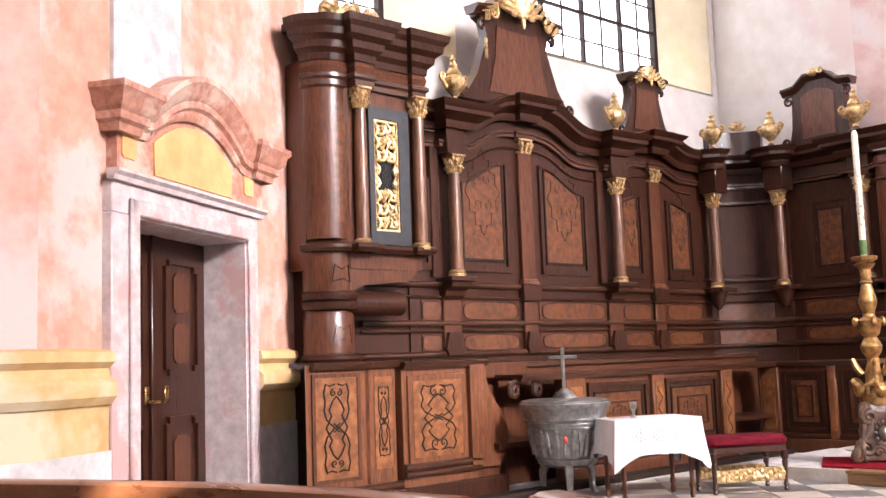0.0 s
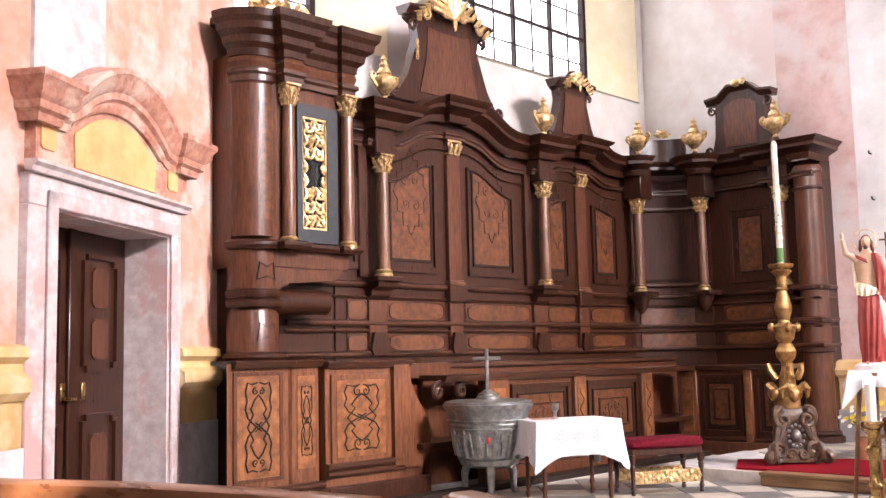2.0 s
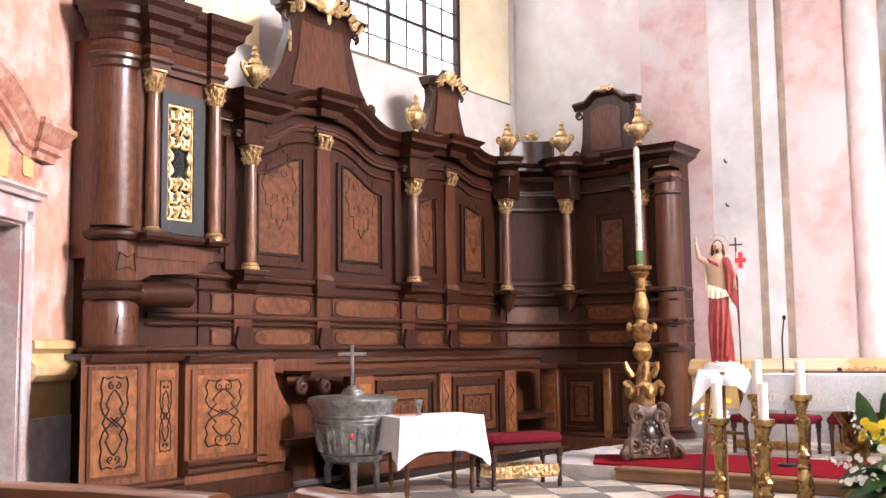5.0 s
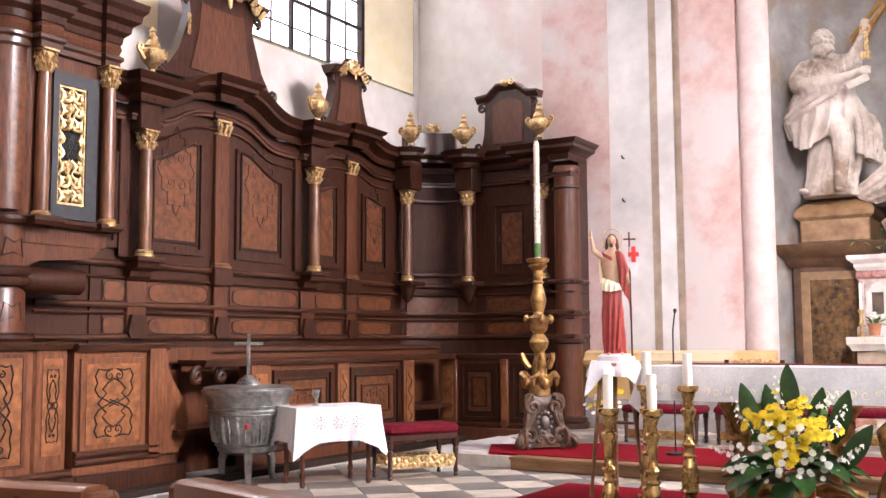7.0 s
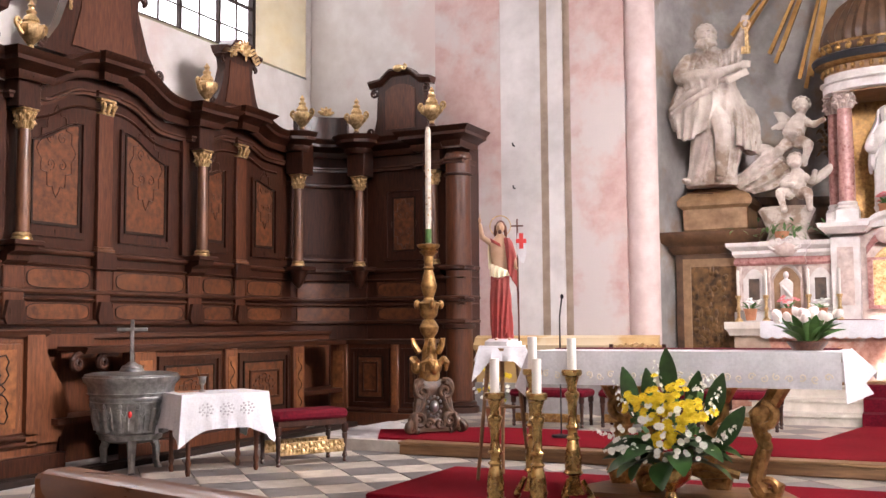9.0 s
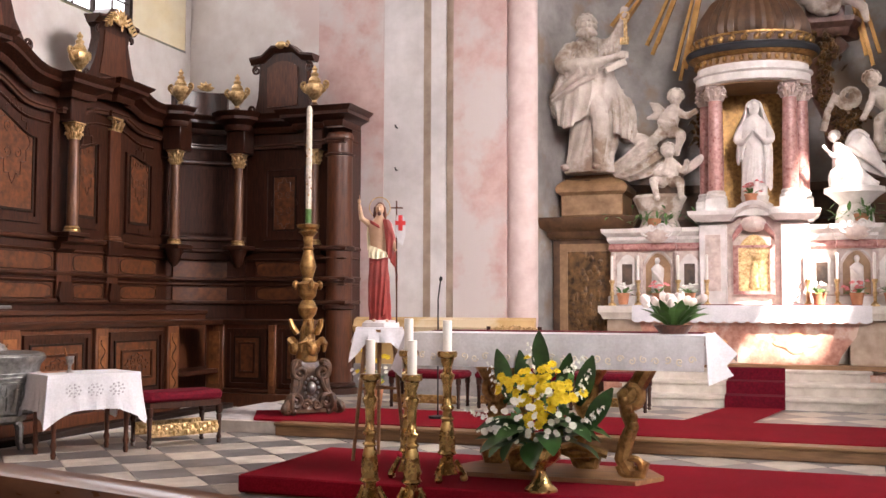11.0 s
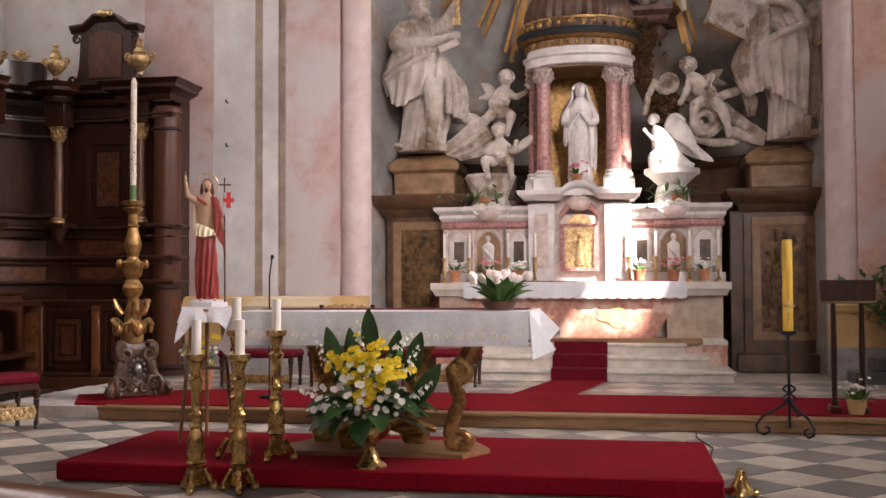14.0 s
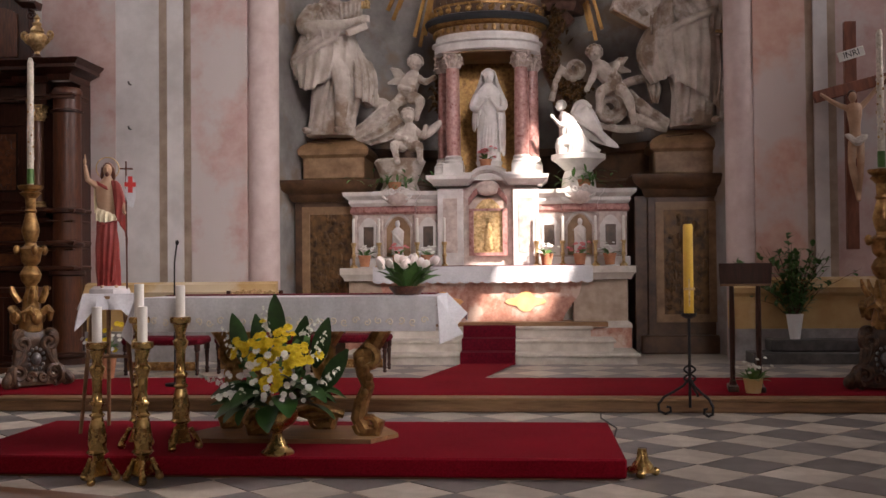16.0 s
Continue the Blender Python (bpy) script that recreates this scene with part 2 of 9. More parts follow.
RED_PAINT = surface("red_paint", (0.55, 0.02, 0.02), (0.65, 0.035, 0.03), 0.5, scale=8, bump=0.0)
MARQUETRY = surface("marquetry_lines", (0.040, 0.0120, 0.0060), (0.070, 0.022, 0.010), 0.4, scale=20, bump=0.0)
BLACK = surface("painted_shade_black", (0.006, 0.005, 0.005), (0.012, 0.010, 0.009), 0.9, scale=6, bump=0.0)
PAINTING = surface("dark_painting", (0.03, 0.022, 0.018), (0.13, 0.08, 0.05), 0.4, scale=7, bump=0.0)


# ---- building blocks ----
def thing(name, label, category, m=None, group="", kind=""):
    ob = new(name)
    ob.empty_display_size = 0.2
    if m is not None:
        ob.matrix_basis = m
    return tagged(ob, label, category, group, kind)


def mesh_of(name, bm, material):
    bmesh.ops.remove_doubles(bm, verts=bm.verts, dist=0.0002)
    bmesh.ops.recalc_face_normals(bm, faces=bm.faces)
    for f in bm.faces:
        f.smooth = True
    for e in bm.edges:
        if len(e.link_faces) == 2 and e.calc_face_angle(0) > 0.62:
            e.smooth = False
    data = bpy.data.meshes.new(name)
    bm.to_mesh(data)
    bm.free()
    data.materials.append(material)
    return data


def part(name, bm, material, parent, label=""):
    ob = new(name, mesh_of(name, bm, material))
    ob.parent = parent
    return tagged(ob, label)


def organic(ob, voxel, rounds=3):
    """Melts overlapping clay-like masses into one carved surface."""
    r = ob.modifiers.new("carving", "REMESH")
    r.mode, r.voxel_size, r.use_smooth_shade = "VOXEL", voxel, True
    s = ob.modifiers.new("worn", "SMOOTH")
    s.factor, s.iterations = 0.5, rounds
    return ob


def curve_through(pts, n=5):
    """A smooth curve through the points."""
    pts = [Vector(p) for p in pts]
    ext = [pts[0] * 2 - pts[1]] + pts + [pts[-1] * 2 - pts[-2]]
    out_ = []
    for i in range(1, len(ext) - 2):
        a, b, c, d = ext[i - 1:i + 3]
        for k in range(n):
            t = k / n
            out_.append(0.5 * (2 * b + (c - a) * t + (2 * a - 5 * b + 4 * c - d) * t * t + (3 * b - a - 3 * c + d) * t ** 3))
    return out_ + [pts[-1]]


def share(name, data, parent, m):
    ob = new(name, data)
    ob.parent = parent
    ob.matrix_basis = m
    return ob


def solo(name, bm, material, label, category, m=None, group="", kind=""):
    ob = new(name, mesh_of(name, bm, material))
    if m is not None:
        ob.matrix_basis = m
    return tagged(ob, label, category, group, kind)


def B():
    return bmesh.new()


def box(bm, x0, x1, y0, y1, z0, z1, bev=0.0):
    v = [bm.verts.new((x, y, z)) for x in (x0, x1) for y in (y0, y1) for z in (z0, z1)]
    fs = [bm.faces.new([v[i] for i in q]) for q in ((0, 1, 3, 2), (4, 6, 7, 5), (0, 4, 5, 1), (2, 3, 7, 6), (0, 2, 6, 4), (1, 5, 7, 3))]
    if bev:
        bmesh.ops.bevel(bm, geom=list({e for f in fs for e in f.edges}), offset=bev, segments=1, affect="EDGES")
    return bm


def prism(bm, outline, z0, z1):
    """Plan outline raised from z0 to z1."""
    lo, hi = [bm.verts.new((x, y, z0)) for x, y in outline], [bm.verts.new((x, y, z1)) for x, y in outline]
    n = len(lo)
    bm.faces.new(lo[::-1]), bm.faces.new(hi)
    for i in range(n):
        bm.faces.new((lo[i], lo[(i + 1) % n], hi[(i + 1) % n], hi[i]))
    return bm


def slab(bm, outline, y0, y1):
    """Front outline (x, z), from y0 in front to y1 behind."""
    a, b = [bm.verts.new((x, y0, z)) for x, z in outline], [bm.verts.new((x, y1, z)) for x, z in outline]
    n = len(a)
    bm.faces.new(a), bm.faces.new(b[::-1])
    for i in range(n):
        bm.faces.new((a[i], b[i], b[(i + 1) % n], a[(i + 1) % n]))
    return bm


def ring_frame(bm, outer, inner, y0, y1):
    """A frame between two outlines with the same number of corners."""
    n = len(outer)
    f0, f1 = [bm.verts.new((x, y0, z)) for x, z in outer], [bm.verts.new((x, y0, z)) for x, z in inner]
    b0, b1 = [bm.verts.new((x, y1, z)) for x, z in outer], [bm.verts.new((x, y1, z)) for x, z in inner]
    for i in range(n):
        j = (i + 1) % n
        for q in ((f0[i], f0[j], f1[j], f1[i]), (f0[i], b0[i], b0[j], f0[j]), (f1[i], f1[j], b1[j], b1[i]), (b0[i], b1[i], b1[j], b0[j])):
            bm.faces.new(q)
    return bm


def lathe(bm, prof, seg=20, c=(0, 0, 0), sx=1.0, sy=1.0, wave=0.0, lobes=0):
    rings = []
    for r, z in prof:
        ring = []
        for k in range(seg):
            a = 2 * math.pi * k / seg
            rr = r * (1 + wave * math.cos(lobes * a)) if lobes else r
            ring.append(bm.verts.new((c[0] + rr * sx * math.cos(a), c[1] + rr * sy * math.sin(a), c[2] + z)))
        rings.append(ring)
    for p, q in zip(rings, rings[1:]):
        for k in range(seg):
            bm.faces.new((p[k], p[(k + 1) % seg], q[(k + 1) % seg], q[k]))
    bm.faces.new(rings[0][::-1]), bm.faces.new(rings[-1])
    return bm


def sweep(bm, path, prof, closed=False):
    """A moulding: the profile (out, up) drawn along the path (x, y, z); out is to the right of the way, mitred."""
    n = len(path)
    rings = []
    for i, (x, y, z) in enumerate(path):
        dirs = []
        if i > 0 or closed:
            dirs.append((x - path[i - 1][0], y - path[i - 1][1]))
        if i < n - 1 or closed:
            nx = path[(i + 1) % n]
            dirs.append((nx[0] - x, nx[1] - y))
        ns = []
        for dx, dy in dirs:
            le = math.hypot(dx, dy)
            if le > 1e-6:
                ns.append(Vector((dy / le, -dx / le)))
        if not ns:
            ns = [Vector((0.0, -1.0))]
        nv = ns[0] if len(ns) == 1 else (ns[0] + ns[1]) / max(0.35, 1 + ns[0].dot(ns[1]))
        rings.append([bm.verts.new((x + nv.x * o, y + nv.y * o, z + u)) for o, u in prof])
    m = len(prof)
    for p, q in zip(rings, rings[1:] + ([rings[0]] if closed else [])):
        for k in range(m):
            bm.faces.new((p[k], p[(k + 1) % m], q[(k + 1) % m], q[k]))
    if not closed:
        bm.faces.new(rings[0][::-1]), bm.faces.new(rings[-1])
    return bm


def tube(bm, pts, radii, seg=8, flat=1.0):
    pts = [Vector(p) for p in pts]
    if not hasattr(radii, "__len__"):
        radii = [radii] * len(pts)
    side, rings = None, []
    for i, p in enumerate(pts):
        d = (pts[min(i + 1, len(pts) - 1)] - pts[max(i - 1, 0)]).normalized()
        if side is None:
            side = d.orthogonal().normalized()
        side = (side - d * side.dot(d)).normalized()
        up = d.cross(side)
        rings.append([bm.verts.new(p + (side * math.cos(2 * math.pi * k / seg) + up * flat * math.sin(2 * math.pi * k / seg)) * radii[i]) for k in range(seg)])
    for p, q in zip(rings, rings[1:]):
        for k in range(seg):
            bm.faces.new((p[k], p[(k + 1) % seg], q[(k + 1) % seg], q[k]))
    bm.faces.new(rings[0][::-1]), bm.faces.new(rings[-1])
    return bm


def blob(bm, c, rx, ry=None, rz=None, seg=10, rows=6):
    ry, rz = ry or rx, rz or rx
    prof = [(math.sin(math.pi * (i + 0.15) / (rows + 0.3)), -math.cos(math.pi * (i + 0.15) / (rows + 0.3))) for i in range(rows + 1)]
    return lathe(bm, [(r, z * rz) for r, z in prof], seg, c, rx, ry)


def spiral(bm, c, r, turns=1.6, start=0.0, thick=0.02, sense=1, seg=6, n=18, lead=None):
    """A volute in the plane of the front, at (x, y, z)."""
    pts = list(lead or [])
    for i in range(n + 1):
        f = i / n
        a = start + sense * turns * 2 * math.pi * f
        rr = r * (1 - 0.85 * f)
        pts.append((c[0] + rr * math.cos(a), c[1], c[2] + rr * math.sin(a)))
    return tube(bm, pts, [thick * (1 - 0.45 * i / len(pts)) for i in range(len(pts))], seg)


def arc(x0, x1, z0, rise, n=10):
    """Points from (x0, z0) to (x1, z0) over a segmental arch."""
    return [(x0 + (x1 - x0) * i / n, z0 + rise * (1 - (2 * i / n - 1) ** 2)) for i in range(n + 1)]


def rect(x0, x1, z0, z1):
    return [(x0, z0), (x1, z0), (x1, z1), (x0, z1)]


def inset(x0, x1, z0, z1, d):
    return rect(x0 + d, x1 - d, z0 + d, z1 - d)


# ---- the large structure ----
def structure(name, bm, material, label, category, m=None):
    return solo(name, bm, material, label, category, m, kind="structure")


SIDE, END, AXIS = -8.3, 12.85, -0.45

structure("ground", box(B(), -12, 12, -16, 20, -0.30, -0.012), GROUT, "dark bed of the stone church floor", "floor")
structure("ceiling", box(B(), -9.2, 9.2, -14.6, 17.0, 12.5, 12.9), WHITE, "pale plastered church ceiling", "ceiling")


def wall_with_windows(bm, span0, span1, top, thick, holes):
    """A wall along local x, inner face at y = 0, with splayed openings (x0, x1, z0, z1)."""
    edge = span0
    for x0, x1, z0, z1 in holes:
        box(bm, edge, x0, 0, thick, 0, top)
        box(bm, x0, x1, 0, thick, 0, z0)
        box(bm, x0, x1, 0, thick, z1, top)
        edge = x1
    box(bm, edge, span1, 0, thick, 0, top)
    return bm


# side wall of the choir: local x is world y
side_m = pose(SIDE, 0, 0, 0, 0, 90)
structure("wall_west", wall_with_windows(B(), 4.2, END + 0.5, 12.5, 0.55, [(3.9 + 0.4, 7.70, 4.55, 9.6), (8.1, 12.72, 4.85, 9.6)]), WHITE, "white and pink mottled plaster choir wall", "wall", side_m)


def church_window(name, x0, x1, z0, z1, cols, rows, splay):
    """Iron-framed leaded window in a splayed cream opening; local x along the wall, room towards -y."""
    w = tagged(new(name), "dark iron-framed window with bright clear leaded panes", "window", kind="structure")
    w.matrix_basis = side_m
    inner = rect(x0, x1, z0, z1)
    outer = rect(x0 - splay, x1 + splay, z0 - 0.10, z1 + 0.3)
    bm = B()
    a, b = [bm.verts.new((x, 0.003, z)) for x, z in outer], [bm.verts.new((x, 0.42, z)) for x, z in inner]
    for i in range(4):
        bm.faces.new((a[i], a[(i + 1) % 4], b[(i + 1) % 4], b[i]))
    part("reveal", bm, CREAM, w, "cream-painted splayed reveal")
    part("window_frame", ring_frame(B(), inner, inset(x0, x1, z0, z1, 0.07), 0.34, 0.44), INLAY, w)
    for i in range(1, cols):
        x = x0 + (x1 - x0) * i / cols
        part("mullion", box(B(), x - 0.022, x + 0.022, 0.35, 0.41, z0 + 0.07, z1 - 0.07), INLAY, w)
    for j in range(1, rows):
        z = z0 + (z1 - z0) * j / rows
        t = 0.020 if j % 2 == 0 else 0.006
        part("glazing_bar", box(B(), x0 + 0.07, x1 - 0.07, 0.36, 0.40, z - t, z + t), INLAY, w)
    for i in range(cols):
        x = x0 + (x1 - x0) * (i + 0.5) / cols
        part("lead_bar", box(B(), x - 0.006, x + 0.006, 0.365, 0.395, z0 + 0.07, z1 - 0.07), INLAY, w)
    part("pane", box(B(), x0 + 0.07, x1 - 0.07, 0.43, 0.45, z0 + 0.07, z1 - 0.07), GLASS_DAY, w, "bright daylit glass").visible_shadow = False
    return w


church_window("window_1", 8.75, 11.93, 4.98, 9.1, 4, 11, 0.80)
church_window("window_2", 4.7, 6.95, 4.65, 9.1, 3, 11, 0.75)

# end wall of the choir with its projecting pilaster strips
structure("wall_north", box(B(), -8.8, -5.9, END, END + 0.5, 0, 12.5), WHITE, "white and pink mottled plaster end wall", "wall")
structure("wall_north_right", box(B(), 3.0, 9.0, END, END + 0.5, 0, 12.5), WHITE, "white and pink mottled plaster end wall", "wall")


def pier(name, strips, y):
    """Painted strips (x0, x1, setback, material) side by side, one pier of the end wall."""
    p = tagged(new(name), "end wall pier painted in pale pink and grey bands", "wall pier", kind="structure")
    for x0, x1, back, mat_, word in strips:
        part("painted_band", box(B(), x0, x1, y + back, END + 0.6, 0.0, 12.5), mat_, p, word)
    return p


pier("wall_pier_left", [(-5.96, -5.02, 0.0, PINK_PALE, "pale pink plaster"), (-5.02, -4.47, 0.005, PALE_GREY, "pale grey plaster"),
                        (-4.47, -4.36, 0.0, BROWN_BAND, "brown painted band"), (-4.36, -4.16, -0.03, PALE_GREY, "pale grey plaster"),
                        (-4.16, -4.05, 0.0, BROWN_BAND, "brown painted band"), (-4.05, -3.36, -0.06, PINK_PALE, "pale pink plaster")], 12.3)
pier("wall_pier_right", [(2.64, 3.23, -0.06, SALMON, "salmon pink plaster"), (3.23, 3.33, 0.0, BROWN_BAND, "brown painted band"),
                         (3.33, 3.49, -0.03, PALE_GREY, "pale grey plaster"), (3.49, 3.59, 0.0, BROWN_BAND, "brown painted band"),
                         (3.59, 5.2, 0.005, PINK_PALE, "pale pink plaster")], 12.3)
for nm, x in (("round_pilaster_left", -3.20), ("round_pilaster_right", 2.53)):
    bm = lathe(B(), [(0.19, 0.0), (0.19, 3.0), (0.19, 12.5)], 28, (x, 12.42, 0))
    structure(nm, bm, RED_MARBLING, "round wall pilaster marbled in red and pink", "pilaster")

# skirting of the end wall: ochre moulding over an ochre band and a grey plinth
BASE_PROF = [(0.0, 0.0), (0.05, 0.0), (0.06, 0.05), (0.13, 0.09), (0.15, 0.15), (0.11, 0.19), (0.09, 0.24), (0.0, 0.27)]
for nm, x0, x1 in (("baseboard_left", -5.4, -2.98), ("baseboard_right", 2.34, 5.2)):
    bb = tagged(new(nm), "ochre moulded wall base above a grey plinth", "wall base", kind="structure")
    part("moulding", sweep(B(), [(x0, 12.22, 0.80), (x1, 12.22, 0.80)], BASE_PROF), OCHRE, bb)
    part("ochre_band", box(B(), x0, x1, 12.18, 12.40, 0.48, 0.80), OCHRE, bb)
    part("plinth", box(B(), x0, x1, 12.12, 12.40, 0.0, 0.48), GREY_STONE, bb, "grey stone plinth")

# apse behind the high altar: a concave wall
bm = B()
ring = []
N = 28
for k in range(N + 1):
    a = math.pi * k / N
    ring.append((AXIS + 0.08 - 2.85 * math.cos(a), 12.6 + 2.3 * math.sin(a)))
lo, hi = [bm.verts.new((x, y, 0)) for x, y in ring], [bm.verts.new((x, y, 12.5)) for x, y in ring]
lo2 = [bm.verts.new((AXIS + (x - AXIS) * 1.12, 12.6 + (y - 12.6) * 1.15, 0)) for x, y in ring]
hi2 = [bm.verts.new((AXIS + (x - AXIS) * 1.12, 12.6 + (y - 12.6) * 1.15, 12.5)) for x, y in ring]
for k in range(N):
    bm.faces.new((lo[k], lo[k + 1], hi[k + 1], hi[k]))
    bm.faces.new((lo2[k], hi2[k], hi2[k + 1], lo2[k + 1]))
    bm.faces.new((hi[k], hi[k + 1], hi2[k + 1], hi2[k]))
structure("apse_wall", bm, GREY_PLASTER, "curved grey weathered plaster apse wall", "wall")

# door wall: oblique pier between choir and nave; local x runs from the pier's corner to the stalls
DOOR_DIR = 122.7
DJ = Vector((-7.6, 4.95, 0))
door_m = Matrix.Translation(DJ) @ pose(0, 0, 0, 0, 0, DOOR_DIR) @ pose(-0.02, 0.08, 0)
# local x = -s
bm = B()
box(bm, -3.15, -2.22, 0, 0.6, 0, 12.5)
box(bm, -0.67, 0.75, 0, 0.6, 0, 12.5)
box(bm, -2.22, -0.67, 0, 0.6, 2.20, 12.5)
structure("painted_strip", box(B(), -2.42, -1.58, -0.03, 0.0, 3.02, 12.5), PLINTH_GREY, "pale grey plaster strip above the portal", "wall strip", door_m)
structure("wall_door", bm, PINK, "pink and white weathered plaster wall round a portal", "wall", door_m)
corner = door_m @ Vector((-3.15, 0, 0))
bm = box(B(), corner.x - 0.9, corner.x + 0.02, corner.y - 14, corner.y + 0.02, 0, 12.5)
structure("wall_nave_left", bm, SALMON, "pale sunlit salmon plaster nave wall", "wall")
bb = tagged(new("baseboard_door_wall"), "ochre moulded wall base above a pale stone plinth", "wall base", kind="structure")
bb.matrix_basis = door_m
for path_ in ([(-3.15 - 0.84 * 7, 0.54 * 7), (-3.16, -0.01), (-2.50, -0.01)], [(-0.48, -0.01), (0.24, -0.01)]):
    part("moulding", sweep(B(), [(x, y, 1.0) for x, y in path_], [(0, 0), (0.06, 0.0), (0.10, 0.05), (0.10, 0.13), (0.05, 0.17), (0.04, 0.22), (0.09, 0.26), (0.08, 0.32), (0, 0.34)]), OCHRE, bb)
    part("ochre_band", sweep(B(), [(x, y, 0) for x, y in path_], [(-0.05, 0.72), (0.04, 0.72), (0.04, 1.0), (-0.05, 1.0)]), OCHRE, bb)
    part("plinth", sweep(B(), [(x, y, 0) for x, y in path_], [(-0.05, 0.0), (0.06, 0.0), (0.06, 0.72), (-0.05, 0.72)]), PLINTH_GREY, bb, "mottled pale grey stone plinth")

# the rest of the church, which closes the place
bm = B()
box(bm, 8.6, 9.1, -14.5, -10.3, 0, 12.5)
# added opening above this piece lets the sun reach the front pew
box(bm, 8.6, 9.1, -10.3, -8.6, 0, 11.2)
box(bm, 8.6, 9.1, -8.6, 3.0, 0, 12.5)
box(bm, 8.6, 9.1, 3.0, 6.2, 0, 8.7)
box(bm, 8.6, 9.1, 6.2, END + 0.5, 0, 12.5)
# added slanted gap, outlined to give the sun patch on the altar its shape
gap = [(y, z) for y, z in ((3.56, 9.86), (4.42, 9.00), (5.40, 10.94), (4.82, 11.72))]
a_ = [bm.verts.new((8.62, y, z)) for y, z in ((3.0, 8.7), (6.2, 8.7), (6.2, 12.5), (3.0, 12.5))]
b_ = [bm.verts.new((8.62, y, z)) for y, z in (gap[0], gap[1], gap[2], gap[3])]
for k in range(4):
    bm.faces.new((a_[k], a_[(k + 1) % 4], b_[(k + 1) % 4], b_[k]))
structure("wall_east", bm, WHITE, "unseen pale plaster church wall with gaps cut to shape the sunlight", "wall")
structure("wall_south", box(B(), -9.2, 9.1, -14.6, -14.1, 0, 12.5), WHITE, "pale plaster church wall", "wall")

# unseen pier and nave wall, mirrored from the left, added to block light
mj = Vector((2 * AXIS - DJ.x, DJ.y, 0))
bm = prism(B(), [(mj.x, mj.y), (mj.x - 1.75, mj.y - 2.70), (mj.x - 1.75, -14.1), (mj.x - 0.9, -14.1), (9.1, 4.2), (9.1, 4.6), (mj.x + 0.3, mj.y + 0.1)], 0, 8.2)
structure("wall_nave_right", bm, PINK, "unseen pink plaster pier and nave wall added to shade the right side", "wall")
for k, yy in enumerate((10.2, 7.0)):
    w = tagged(new("window_%d" % (k + 3)), "tall bright window in the far nave wall", "window", kind="structure")
    part("pane", box(B(), 8.585, 8.597, yy - 1.5, yy + 1.5, 4.5, 8.7), GLASS_DAY, w)
    part("window_frame", box(B(), 8.57, 8.598, yy - 1.6, yy - 1.5, 4.4, 8.8), INLAY, w)
    part("window_frame", box(B(), 8.57, 8.598, yy + 1.5, yy + 1.6, 4.4, 8.8), INLAY, w)

# ---- choir platform, altar steps and podium ----
plat = tagged(new("choir_platform"), "low choir platform of stone edged with an oak step", "platform", kind="structure")
part("slab", box(B(), -5.7, 6.5, 8.86, 14.6, -0.1, 0.105), STEP_STONE, plat, "pale stone paving")
part("step_edge", box(B(), -4.62, 6.5, 8.74, 8.862, 0.0, 0.095, 0.008), STEP_WOOD, plat, "worn oak riser board")
part("step_nosing", box(B(), -4.62, 6.5, 8.71, 8.90, 0.095, 0.122, 0.006), STEP_WOOD, plat, "oak nosing board")
part("kerb", box(B(), -5.75, -4.63, 8.98, 10.6, 0.0, 0.11, 0.01), PLINTH_GREY, plat, "grey stone kerb")
bm = prism(B(), [(-4.95, 8.92), (6.5, 8.92), (6.5, 10.25), (-4.3, 10.25), (-5.3, 9.6)], 0.108, 0.128)
solo("carpet_runner", bm, CARPET, "long red carpet runner along the choir step", "carpet")
bm = B()
v = [bm.verts.new(c) for c in ((-1.05, 10.2, 0.130), (-0.42, 10.2, 0.130), (-0.12, 11.75, 0.134), (-0.72, 11.75, 0.134))]
bm.faces.new(v)
bmesh.ops.solidify(bm, geom=bm.faces[:], thickness=0.012)
solo("carpet_strip", bm, CARPET, "narrow red carpet leading to the altar steps", "carpet")

steps = tagged(new("altar_steps"), "three pale limestone altar steps", "steps", kind="structure")
SX0, SX1 = -2.1, 1.22
for i in range(3):
    z0, f = 0.105 + 0.135 * i, 0.30 * i
    part("riser", box(B(), SX0 + f * 0.6, SX1 - f * 0.8, 11.72 + f, 14.2, z0, z0 + 0.095), STEP_STONE, steps)
    part("tread", box(B(), SX0 + f * 0.6 - 0.03, SX1 - f * 0.8 + 0.03, 11.68 + f, 14.2, z0 + 0.095, z0 + 0.135, 0.012), STEP_STONE, steps)
for i in range(3):
    z0, f = 0.105 + 0.135 * i, 0.30 * i
    bm = B()
    box(bm, -0.76, -0.14, 11.655 + f, 11.675 + f, z0 + 0.01, z0 + 0.15, 0.006)
    box(bm, -0.76, -0.14, 11.66 + f, 11.98 + f, z0 + 0.139, z0 + 0.151)
    solo("stair_carpet", bm, VELVET, "dark red carpet laid over an altar step", "carpet", group="carpet over the altar steps")

pod = thing("podium", "low podium covered with red carpet", "podium", pose(0, 0, 0))
part("carpet_cover", box(B(), -3.42, 0.56, 6.03, 7.40, 0.012, 0.125, 0.012), CARPET, pod, "deep red carpet cover")
part("base_board", box(B(), -3.38, 0.52, 6.06, 7.37, -0.012, 0.012), STEP_WOOD, pod)


